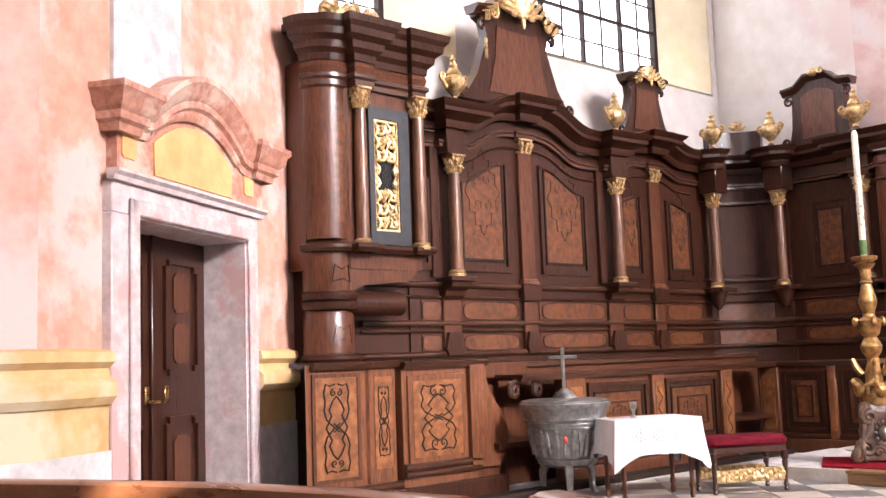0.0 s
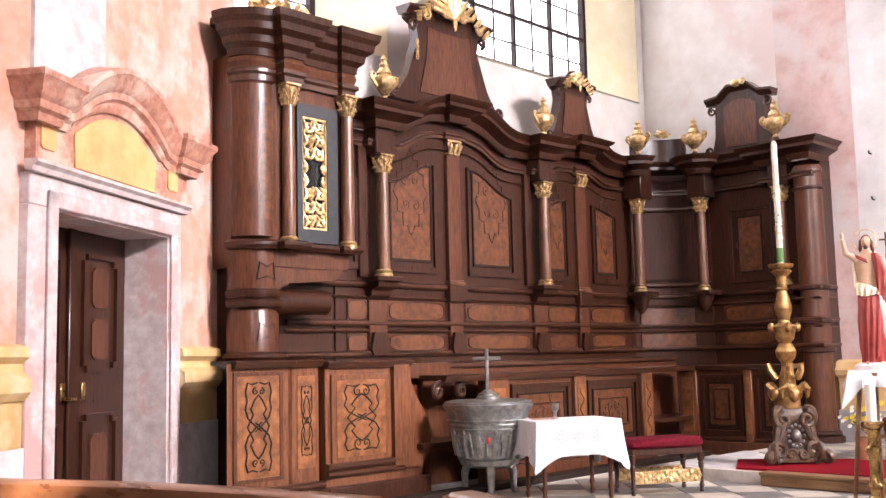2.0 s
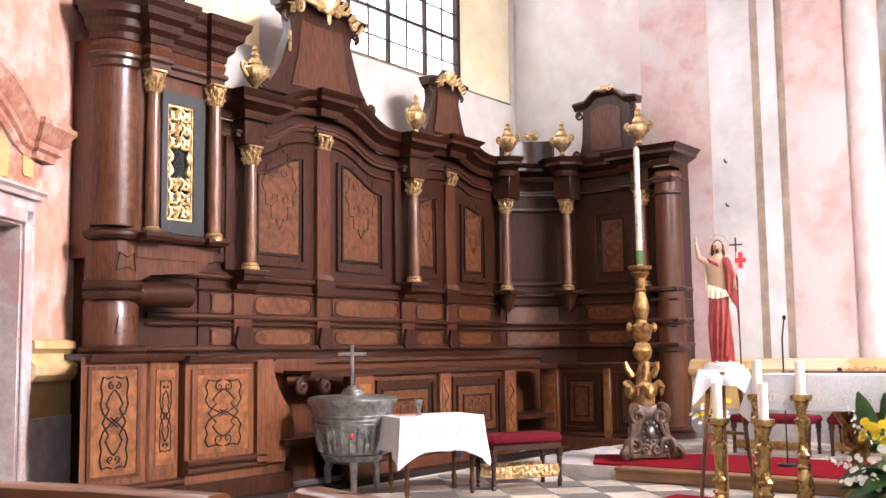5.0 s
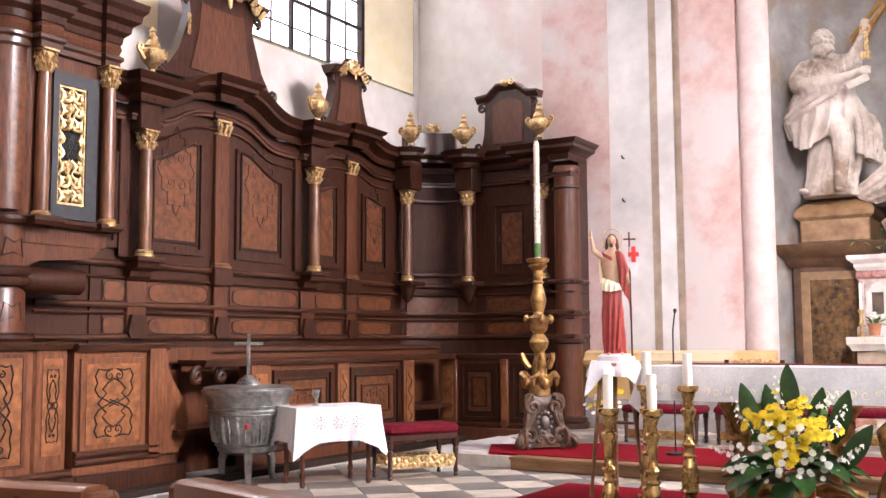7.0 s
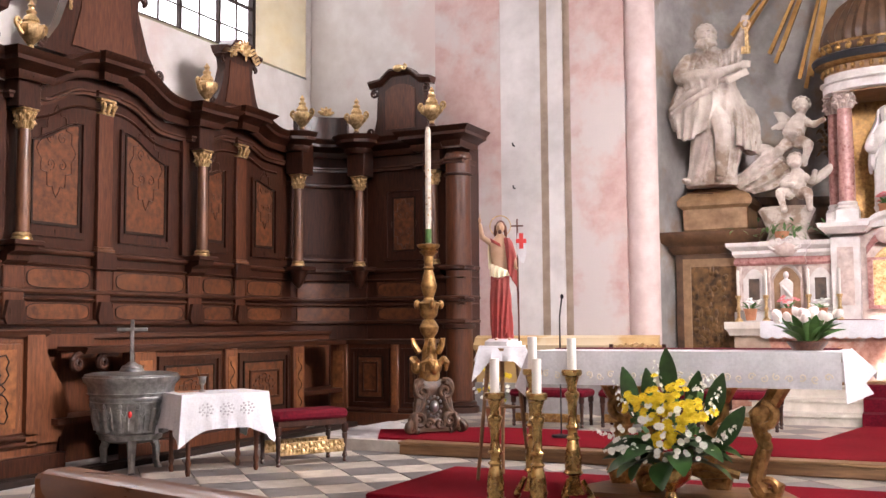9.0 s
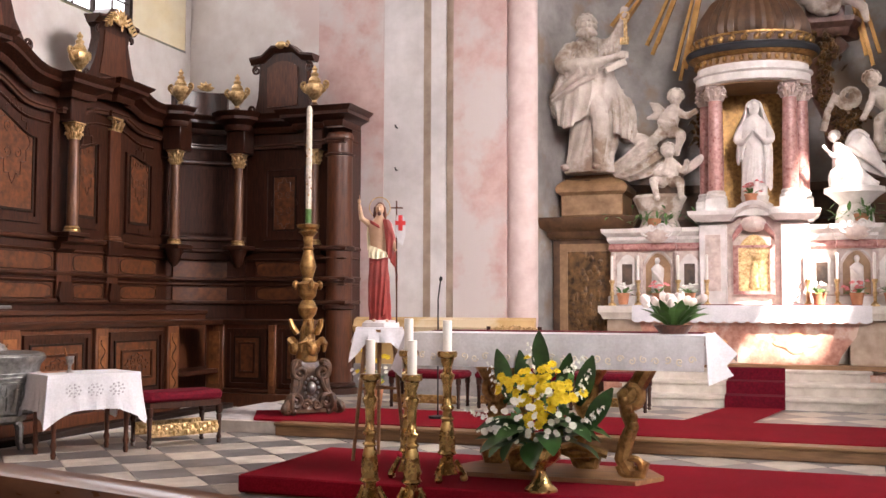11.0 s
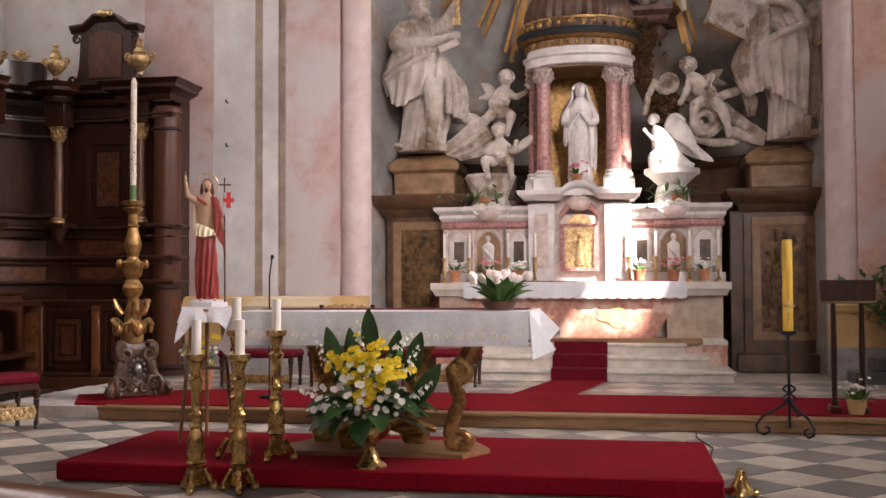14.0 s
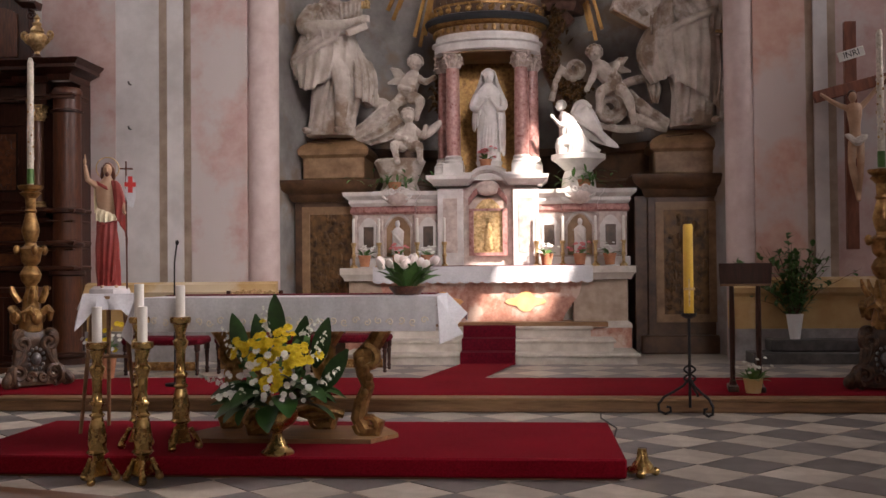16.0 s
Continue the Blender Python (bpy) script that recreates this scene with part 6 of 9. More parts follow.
def key_apostle():
    """Robed bearded figure: one arm raised, the other across the chest with a book, mantle billowing at its side. Height about 1."""
    bm = B()
    body = [(0.0, 0.150, 0.110, 0.0, 0.0), (0.12, 0.140, 0.110, 0.015, 0.0), (0.25, 0.150, 0.120, 0.035, 0), (0.43, 0.160, 0.125, 0.055, -0.01), (0.52, 0.145, 0.120, 0.05, -0.01), (0.60, 0.120, 0.105, 0.04, -0.01), (0.70, 0.125, 0.100, 0.022, 0), (0.78, 0.125, 0.090, 0.015, 0), (0.83, 0.085, 0.070, 0.008, 0), (0.865, 0.040, 0.042, 0.0, -0.02)]
    draped(bm, body, 9, 0.09, 0.35, 96, 3)
    ridges(bm, body, [[(0.02 + 0.035 * k, 0.50), (-0.06 + 0.05 * k, 0.28), (-0.13 + 0.052 * k, 0.02)] for k in range(6)], 0.017)
    ridges(bm, body, [[(-0.06 + 0.02 * k, 0.80), (-0.02 + 0.03 * k, 0.70), (0.06 + 0.02 * k, 0.60)] for k in range(5)], 0.013)
    bearded_head(bm, -0.005, 0.925, 0.014)
    # mantle over the shoulder, blown out at the hip
    cloth(bm, [[(-0.045, -0.10, 0.82), (-0.075, -0.13, 0.66), (-0.07, -0.145, 0.50), (-0.05, -0.14, 0.37)], [(-0.095, -0.05, 0.83), (-0.145, -0.09, 0.66), (-0.180, -0.11, 0.49), (-0.145, -0.10, 0.34)], [(-0.105, 0.02, 0.82), (-0.165, -0.01, 0.67), (-0.245, -0.03, 0.48), (-0.20, -0.03, 0.37)], [(-0.09, 0.06, 0.80), (-0.14, 0.06, 0.66), (-0.20, 0.05, 0.50), (-0.17, 0.04, 0.42)]], 0.030, 4, 0.030, 4)
    cloth(bm, [[(-0.215, -0.09, 0.475), (-0.185, -0.13, 0.39), (-0.17, -0.11, 0.30)], [(-0.09, -0.165, 0.56), (-0.075, -0.19, 0.44), (-0.10, -0.18, 0.27)], [(0.05, -0.175, 0.615), (0.06, -0.19, 0.49), (0.02, -0.18, 0.33)], [(0.165, -0.115, 0.625), (0.19, -0.13, 0.50), (0.18, -0.11, 0.37)]], 0.034, 5, 0.024, 6)
    tube(bm, curve_through([(-0.21, -0.10, 0.47), (-0.08, -0.18, 0.545), (0.06, -0.185, 0.605), (0.17, -0.12, 0.635)]), 0.021, 8)
    tube(bm, curve_through([(-0.20, -0.11, 0.44), (-0.06, -0.20, 0.505), (0.08, -0.19, 0.575)]), 0.016, 8)
    cloth(bm, [[(0.13, -0.10, 0.57), (0.185, -0.12, 0.41), (0.19, -0.11, 0.23)], [(0.17, -0.06, 0.57), (0.24, -0.07, 0.40), (0.245, -0.06, 0.20)], [(0.18, 0.0, 0.57), (0.275, -0.01, 0.39), (0.28, 0.0, 0.20)]], 0.028, 3, 0.022, 11)
    # legs, feet
    tube(bm, curve_through([(0.05, -0.11, 0.47), (0.105, -0.175, 0.30), (0.085, -0.13, 0.05)]), [0.050, 0.052, 0.054, 0.056, 0.055, 0.052, 0.048, 0.044, 0.040, 0.036, 0.034], 12)
    for x in (-0.11, 0.08):
        blob(bm, (x, -0.185, 0.018), 0.028, 0.060, 0.020, 8, 5)
    # raised arm with its sleeve
    tube(bm, curve_through([(0.095, -0.01, 0.795), (0.165, -0.07, 0.745), (0.205, -0.12, 0.83), (0.238, -0.13, 0.925)], 4), [0.050, 0.051, 0.051, 0.049, 0.047, 0.044, 0.040, 0.036, 0.030, 0.026, 0.022, 0.020, 0.019], 12)
    cloth(bm, [[(0.075, -0.08, 0.83), (0.095, -0.12, 0.74), (0.10, -0.12, 0.645)], [(0.14, -0.11, 0.82), (0.155, -0.14, 0.73), (0.145, -0.13, 0.63)], [(0.21, -0.14, 0.89), (0.200, -0.14, 0.77), (0.185, -0.11, 0.66)]], 0.026, 4, 0.016, 2)
    fingers(bm, 0.242, -0.135, 0.945, 0.3, 0.95)
    # forearm across the chest, hand on the book
    tube(bm, curve_through([(-0.10, -0.02, 0.79), (-0.135, -0.11, 0.665), (0.06, -0.205, 0.640), (0.225, -0.225, 0.672)], 4), [0.052, 0.055, 0.056, 0.055, 0.053, 0.050, 0.047, 0.043, 0.038, 0.032, 0.026, 0.022, 0.020], 12)
    cloth(bm, [[(-0.13, -0.13, 0.70), (-0.12, -0.16, 0.62), (-0.10, -0.16, 0.55)], [(-0.02, -0.19, 0.69), (-0.01, -0.215, 0.62), (0.0, -0.20, 0.56)], [(0.07, -0.21, 0.675), (0.09, -0.225, 0.62), (0.09, -0.20, 0.575)]], 0.020, 4, 0.016, 9)
    fingers(bm, 0.240, -0.228, 0.675, 1.0, -0.1)
    n0 = len(bm.verts)
    box(bm, -0.055, 0.075, -0.035, 0.035, -0.020, 0.020)
    bm.verts.ensure_lookup_table()
    tilt = pose(0.195, -0.215, 0.610, 12, -24, 14)
    for v in bm.verts[n0:]:
        v.co = tilt @ v.co
    return bm


def sword_apostle():
    """Robed bearded figure leaning on a sword, a large book in the crook of the other arm. Height about 1."""
    bm = B()
    body = [(0.0, 0.145, 0.110, 0.03, 0.0), (0.20, 0.140, 0.110, 0.03, 0.0), (0.40, 0.155, 0.120, 0.01, 0), (0.55, 0.145, 0.115, -0.02, 0), (0.68, 0.135, 0.100, -0.04, 0), (0.78, 0.130, 0.090, -0.05, 0), (0.83, 0.085, 0.070, -0.06, 0), (0.865, 0.040, 0.042, -0.065, -0.02)]
    draped(bm, body, 9, 0.09, 0.3, 96, 5)
    ridges(bm, body, [[(-0.02 + 0.030 * k, 0.62), (-0.05 + 0.042 * k, 0.34), (-0.09 + 0.050 * k, 0.02)] for k in range(6)], 0.018)
    ridges(bm, body, [[(-0.15 + 0.03 * k, 0.79), (-0.11 + 0.035 * k, 0.70), (-0.06 + 0.03 * k, 0.60)] for k in range(5)], 0.013)
    bearded_head(bm, -0.070, 0.925, -0.012)
    cloth(bm, [[(-0.10, -0.10, 0.82), (-0.11, -0.14, 0.66), (-0.12, -0.15, 0.50), (-0.10, -0.14, 0.32)], [(-0.15, -0.05, 0.82), (-0.18, -0.10, 0.66), (-0.23, -0.12, 0.48), (-0.17, -0.10, 0.28)], [(-0.16, 0.02, 0.81), (-0.22, -0.01, 0.67), (-0.32, -0.03, 0.45), (-0.22, -0.02, 0.27)], [(-0.14, 0.06, 0.79), (-0.18, 0.06, 0.66), (-0.25, 0.05, 0.46), (-0.18, 0.04, 0.30)]], 0.030, 4, 0.030, 7)
    cloth(bm, [[(-0.19, -0.08, 0.53), (-0.17, -0.12, 0.43), (-0.14, -0.10, 0.30)], [(-0.09, -0.16, 0.58), (-0.08, -0.18, 0.46), (-0.06, -0.16, 0.24)], [(0.04, -0.165, 0.62), (0.05, -0.175, 0.46), (0.04, -0.16, 0.18)], [(0.13, -0.10, 0.66), (0.16, -0.11, 0.46), (0.15, -0.10, 0.10)]], 0.036, 5, 0.024, 12)
    tube(bm, curve_through([(-0.19, -0.09, 0.52), (-0.08, -0.17, 0.585), (0.04, -0.175, 0.63), (0.14, -0.10, 0.69)]), 0.022, 8)
    tube(bm, curve_through([(-0.20, -0.02, 0.82), (-0.02, -0.12, 0.79), (0.07, -0.11, 0.70), (0.12, -0.09, 0.62)]), 0.030, 8)
    # sleeve and hand on the hilt
    tube(bm, curve_through([(0.045, -0.01, 0.79), (0.155, -0.05, 0.74), (0.205, -0.11, 0.655), (0.212, -0.13, 0.600)], 4), [0.056, 0.058, 0.060, 0.058, 0.056, 0.052, 0.046, 0.040, 0.034, 0.028, 0.022, 0.020, 0.018], 12)
    cloth(bm, [[(0.10, -0.08, 0.77), (0.09, -0.13, 0.68), (0.09, -0.13, 0.56)], [(0.19, -0.07, 0.74), (0.17, -0.13, 0.64), (0.155, -0.12, 0.53)], [(0.26, -0.03, 0.72), (0.265, -0.06, 0.64), (0.245, -0.04, 0.55)]], 0.028, 4, 0.022, 2)
    fingers(bm, 0.212, -0.14, 0.590, 0.1, -1.0)
    # arm round the book
    tube(bm, curve_through([(-0.165, -0.01, 0.785), (-0.245, -0.06, 0.68), (-0.285, -0.12, 0.665), (-0.31, -0.15, 0.70)], 4), [0.052, 0.054, 0.054, 0.052, 0.050, 0.047, 0.042, 0.036, 0.030, 0.026, 0.022, 0.020, 0.018], 12)
    cloth(bm, [[(-0.17, -0.08, 0.74), (-0.18, -0.12, 0.65), (-0.18, -0.11, 0.55)], [(-0.25, -0.10, 0.72), (-0.25, -0.13, 0.63), (-0.25, -0.11, 0.55)]], 0.022, 3, 0.018, 8)
    for x in (-0.04, 0.12):
        blob(bm, (x, -0.185, 0.018), 0.028, 0.060, 0.020, 8, 5)
    return bm


def child(head, chest, hip, limbs, s, wings=()):
    """A plump stucco child from its joints (x, z); limbs: chains of (x, y, z, radius)."""
    bm = B()
    hx, hz = head
    blob(bm, (hx, -0.03, hz), 0.088 * s, 0.095 * s, 0.102 * s, 14, 9)
    blob(bm, (hx, -0.03 - 0.095 * s, hz - 0.02 * s), 0.016 * s, 0.02 * s, 0.02 * s, 6, 4)
    for e in (-1, 1):
        blob(bm, (hx + e * 0.038 * s, -0.03 - 0.070 * s, hz - 0.035 * s), 0.032 * s, 0.028 * s, 0.030 * s, 7, 5)
    for k in range(13):
        a = math.radians(-20 + 18 * k)
        blob(bm, (hx + 0.088 * s * math.cos(a), -0.01 + 0.03 * (k % 2), hz + 0.025 * s + 0.085 * s * math.sin(a)), 0.032 * s, 0.045 * s, 0.032 * s, 6, 4)
    line_ = curve_through([(hx, -0.02, hz - 0.07 * s), (chest[0], -0.03, chest[1]), ((chest[0] + hip[0]) / 2, -0.06, (chest[1] + hip[1]) / 2), (hip[0], -0.03, hip[1])], 4)
    tube(bm, line_, [s * w for w in (0.045, 0.060, 0.092, 0.110, 0.118, 0.118, 0.118, 0.120, 0.124, 0.128, 0.128, 0.120, 0.10)], 12)
    for chain in limbs:
        pts = curve_through([q[:3] for q in chain], 4)
        tube(bm, pts, [float(np.interp(i / (len(pts) - 1), np.linspace(0, 1, len(chain)), [q[3] * s for q in chain])) * (1 + 0.10 * math.sin(i * 1.7)) for i in range(len(pts))], 9)
        e = chain[-1]
        blob(bm, e[:3], e[3] * s * 1.2, e[3] * s * 1.4, e[3] * s * 1.1, 7, 5)
    for wx, wz, tx, tz in wings:
        for k in range(6):
            f = k / 5
            tube(bm, [(wx, 0.06, wz), (wx + (tx - wx) * (0.55 + 0.1 * f), 0.09, wz + (tz - wz) * (0.75 - 0.45 * f)), (wx + (tx - wx) * (1.0 - 0.35 * f), 0.08, wz + (tz - wz) * (1 - 1.1 * f))], [0.035 * s, 0.045 * s, 0.018 * s], 6)
    return bm


organic(solo("apostle_statue", key_apostle(), STATUE, "large white stucco statue in robes raising gilded keys", "statue", pose(-2.54, 13.30, 2.94) @ Matrix.Scale(2.10, 4)), 0.0046, 1)
organic(solo("apostle_statue", sword_apostle(), STATUE, "large white stucco statue in robes leaning on a sword", "statue", pose(2.08, 13.30, 2.97) @ Matrix.Scale(2.10, 4)), 0.0046, 1)
bm = tube(B(), [(0, 0, 0.14), (0, 0, -0.12)], 0.016, 8)
tube(bm, [(0.05 * math.cos(a), 0, 0.18 + 0.05 * math.sin(a)) for a in np.linspace(0, 6.28, 13)], 0.015, 6)
box(bm, -0.06, 0.05, -0.014, 0.014, -0.19, -0.10)
tube(bm, [(0.02, -0.02, 0.12), (0.03, -0.03, -0.20)], 0.013, 8)
solo("gilded_keys", bm, GOLD, "pair of gilded keys held by the apostle statue", "keys", pose(-2.01, 12.99, 4.72))
bm = slab(B(), [(-0.035, 0.0), (-0.020, -1.06), (0.0, -1.12), (0.020, -1.06), (0.035, 0.0)], -0.012, 0.012)
sw = solo("sword", bm, STATUE, "stucco sword with a gilded hilt held point down by the statue", "sword", pose(2.50, 12.98, 4.08, 0, 5, 0))
bm = box(B(), -0.15, 0.15, -0.02, 0.02, 0.0, 0.035, 0.006)
tube(bm, [(0, 0, 0.035), (0, 0, 0.22)], [0.022, 0.03], 8)
blob(bm, (0, 0, 0.25), 0.04)
part("hilt", bm, GOLD, sw, "gilded hilt")
bk = thing("stone_book", "large open stucco book held by the apostle statue", "statue book", pose(1.40, 13.02, 4.50, 0, 24, 18))
part("cover", box(B(), -0.27, 0.27, -0.04, 0.10, -0.22, 0.24, 0.012), STATUE, bk)
part("page_edge", box(B(), -0.25, 0.25, -0.03, 0.09, -0.235, -0.221), TAN_STONE, bk, "gilded brown page edges")

CHILDREN = (
    (-1.46, 13.32, 3.42, ((0.04, 0.45), (0.0, 0.24), (-0.08, 0.02), (((0.08, -0.05, 0.26, 0.050), (0.18, -0.14, 0.19, 0.046), (0.30, -0.18, 0.23, 0.034)), ((-0.08, -0.04, 0.24, 0.050), (-0.14, -0.14, 0.12, 0.044), (-0.02, -0.20, 0.08, 0.034)), ((-0.02, -0.06, 0.0, 0.085), (0.12, -0.20, -0.06, 0.066), (0.06, -0.16, -0.28, 0.040)), ((-0.12, -0.04, 0.0, 0.085), (-0.22, -0.16, -0.10, 0.066), (-0.36, -0.12, -0.24, 0.040))), 0.98, ((-0.08, 0.26, -0.30, 0.42), (-0.06, 0.28, -0.34, 0.22)))),
    (-1.50, 13.16, 2.66, ((0.0, 0.50), (0.03, 0.30), (0.0, 0.12), (((0.10, -0.04, 0.32, 0.050), (0.19, -0.12, 0.24, 0.046), (0.24, -0.16, 0.34, 0.034)), ((-0.06, -0.05, 0.31, 0.050), (-0.14, -0.14, 0.22, 0.044), (-0.02, -0.20, 0.20, 0.034)), ((0.05, -0.05, 0.10, 0.080), (0.15, -0.20, 0.10, 0.064), (0.17, -0.18, -0.10, 0.040)), ((-0.05, -0.05, 0.10, 0.080), (-0.16, -0.18, 0.12, 0.064), (-0.12, -0.20, -0.10, 0.040))), 0.92, ((-0.08, 0.30, -0.26, 0.40),))),
    (1.06, 13.34, 3.48, ((-0.17, 0.46), (-0.08, 0.25), (0.10, 0.04), (((-0.15, -0.05, 0.28, 0.050), (-0.20, -0.16, 0.14, 0.046), (-0.28, -0.18, -0.02, 0.034)), ((0.02, -0.04, 0.28, 0.050), (0.10, -0.12, 0.30, 0.046), (0.04, -0.18, 0.16, 0.034)), ((0.12, -0.06, 0.02, 0.088), (0.24, -0.16, -0.16, 0.066), (0.31, -0.10, -0.44, 0.040)), ((0.04, -0.06, 0.0, 0.088), (-0.10, -0.20, -0.06, 0.066), (-0.14, -0.16, -0.32, 0.040))), 1.0, ((0.04, 0.30, 0.26, 0.42), (0.02, 0.30, 0.30, 0.24)))),
)
for x, y, z, spec in CHILDREN:
    organic(solo("cherub_statue", child(*spec), STATUE, "white stucco cherub with curly hair and small wings", "statue", pose(x, y, z), group="stucco cherubs round the altar"), 0.0085, 1)


def stucco_piece(bm, word, m):
    return organic(solo("stucco_scroll", bm, STATUE, word, "stucco ornament", m, group="stucco scrolls"), 0.010, 1)


bm = cloth(B(), [[(-0.55, 0.0, 0.02), (-0.35, -0.16, 0.10), (-0.10, -0.14, 0.32)], [(-0.45, -0.05, -0.12), (-0.18, -0.20, -0.02), (0.12, -0.16, 0.18)], [(-0.25, -0.06, -0.20), (0.06, -0.18, -0.16), (0.30, -0.10, 0.0)]], 0.05, 5, 0.05, 3)
swag(bm, [(0.05, -0.05, -0.22), (0.35, -0.14, -0.14), (0.70, -0.06, 0.10)], 0.055, 6, 0.06, 8)
swag(bm, [(-0.30, 0.0, 0.42), (-0.05, -0.06, 0.30), (0.12, -0.08, 0.05)], 0.06, 6, 0.07, 9)
blob(bm, (-0.28, 0.0, 0.42), 0.14, 0.12, 0.13, 10, 7)
stucco_piece(bm, "white stucco cloud with trailing drapery", pose(-1.76, 13.36, 3.02))
bm = spiral(B(), (-0.16, -0.10, 0.0), 0.21, 1.9, math.pi * 0.6, 0.060, -1, 10, 30, lead=[(0.30, 0.0, 0.40), (0.10, -0.06, 0.34)])
swag(bm, [(0.10, 0.0, 0.22), (0.28, -0.10, -0.02), (0.58, -0.06, -0.22)], 0.055, 6, 0.06, 21)
swag(bm, [(0.0, -0.02, 0.0), (0.22, -0.10, -0.16), (0.52, -0.04, -0.26)], 0.05, 5, 0.05, 22)
swag(bm, [(-0.36, 0.0, -0.20), (-0.10, -0.08, -0.26), (0.26, -0.04, -0.27)], 0.045, 4, 0.04, 23)
cloth(bm, [[(0.26, 0.0, 0.44), (0.30, -0.10, 0.28), (0.36, -0.08, 0.06)], [(0.44, 0.0, 0.40), (0.50, -0.08, 0.26), (0.46, -0.06, 0.06)]], 0.05, 3, 0.04, 24)
stucco_piece(bm, "white stucco volute with swirling drapery", pose(1.24, 13.44, 3.24))
bm = spiral(B(), (0.0, -0.06, 0.0), 0.15, 1.8, math.pi * 0.9, 0.045, 1, 10, 28, lead=[(-0.30, 0.0, -0.40), (-0.24, -0.04, -0.15)])
stucco_piece(bm, "white stucco volute above the altar", pose(0.64, 13.52, 3.78))


def grapes(bm, n, rnd_, h):
    """Grapes and curling vine leaves."""
    for _ in range(n):
        t_ = rnd_.uniform(-1, 1)
        blob(bm, (rnd_.gauss(0, 0.055) * (1.2 - abs(t_)), rnd_.gauss(0, 0.03), t_ * h), 0.026, seg=7, rows=4)
    for _ in range(n // 4):
        x, z, a = rnd_.gauss(0, 0.07), rnd_.uniform(-h, h), rnd_.uniform(0, 6.28)
        tube(bm, [(x, 0.02, z), (x + 0.05 * math.cos(a), -0.04, z + 0.05 * math.sin(a)), (x + 0.10 * math.cos(a), -0.02, z + 0.10 * math.sin(a))], [0.012, 0.034, 0.006], 5, 0.5)
    return bm


rr = random.Random(6)
for x, z, h in ((-1.12, 3.50, 0.26), (-1.05, 4.0, 0.14), (0.36, 3.95, 0.30), (0.52, 3.42, 0.26), (0.40, 4.42, 0.16), (0.72, 3.52, 0.14)):
    solo("vine_ornament", grapes(B(), 70, rr, h), DARK_RELIEF, "dark gilded cluster of grapes and leaves", "ornament", pose(x, 13.50, z), group="dark grape clusters")

# painted statue on its easel table
sm = pose(-2.84, 6.98, 0.125, 0, 0, 22)
stand = thing("flower_stand", "tall slender wooden tripod stand", "stand", sm)
part("stand_top", lathe(B(), [(0.17, 0.895), (0.17, 0.915)], 24), STEP_WOOD, stand)
for k in range(3):
    a = 2 * math.pi * k / 3 - 0.5
    part("leg", tube(B(), [(0.11 * math.cos(a), 0.11 * math.sin(a), 0.90), (0.21 * math.cos(a), 0.21 * math.sin(a), 0.0)], [0.016, 0.012], 8), STEP_WOOD, stand)
part("brace", tube(B(), [(0.15 * math.cos(2 * math.pi * k / 3 - 0.5), 0.15 * math.sin(2 * math.pi * k / 3 - 0.5), 0.50) for k in (0, 1, 2, 0)], 0.008, 6), STEP_WOOD, stand)
solo("stand_cloth", drape(B(), 0.165, 0.165, 0.925, 0.10, 0.24, 10, 0.05, 2), LINEN, "white cloth hanging in points over the tripod stand", "cloth", sm)
statue_root = thing("christ_statue", "painted plaster statue of a robed figure with a raised arm", "statue", sm @ pose(0, 0, 0.93))
bm = draped(B(), [(0.03, 0.075, 0.062, 0.0, 0), (0.20, 0.076, 0.062, -0.004, 0), (0.36, 0.074, 0.058, -0.010, 0), (0.46, 0.066, 0.050, -0.012, 0), (0.52, 0.060, 0.046, -0.012, 0)], 8, 0.17, 0.9, 48, 9)
cloth(bm, [[(-0.075, -0.03, 0.46), (-0.085, -0.05, 0.30), (-0.075, -0.05, 0.05)], [(-0.01, -0.06, 0.48), (-0.01, -0.075, 0.30), (-0.02, -0.07, 0.05)], [(0.06, -0.04, 0.50), (0.055, -0.06, 0.30), (0.04, -0.06, 0.10)]], 0.016, 4, 0.008, 3)
cloth(bm, [[(0.02, -0.052, 0.77), (0.035, -0.062, 0.64), (0.045, -0.06, 0.50)], [(0.06, -0.04, 0.77), (0.085, -0.05, 0.64), (0.07, -0.06, 0.48)], [(0.085, 0.01, 0.74), (0.115, 0.0, 0.60), (0.115, 0.0, 0.40)], [(0.07, 0.05, 0.74), (0.11, 0.05, 0.55), (0.12, 0.04, 0.28)]], 0.012, 4, 0.008, 5)
cloth(bm, [[(-0.08, -0.02, 0.77), (-0.055, -0.045, 0.755), (-0.01, -0.055, 0.73)], [(-0.075, -0.01, 0.74), (-0.05, -0.05, 0.725), (0.0, -0.06, 0.70)]], 0.004, 2, 0.007, 6)
organic(part("red_robe", bm, RED_ROBE, statue_root), 0.0036, 1)
bm = draped(B(), [(0.48, 0.058, 0.043, -0.012, 0), (0.58, 0.058, 0.043, -0.012, 0), (0.66, 0.070, 0.047, -0.010, 0), (0.72, 0.078, 0.047, -0.010, 0), (0.76, 0.050, 0.038, -0.008, 0), (0.80, 0.022, 0.025, -0.005, 0)], 3, 0.015, 0.2, 28, 1)
blob(bm, (-0.005, -0.008, 0.842), 0.030, 0.036, 0.043, 14, 9)
blob(bm, (-0.010, -0.045, 0.842), 0.006, 0.009, 0.012, 6, 4)
blob(bm, (-0.008, -0.036, 0.856), 0.022, 0.010, 0.006, 7, 4)
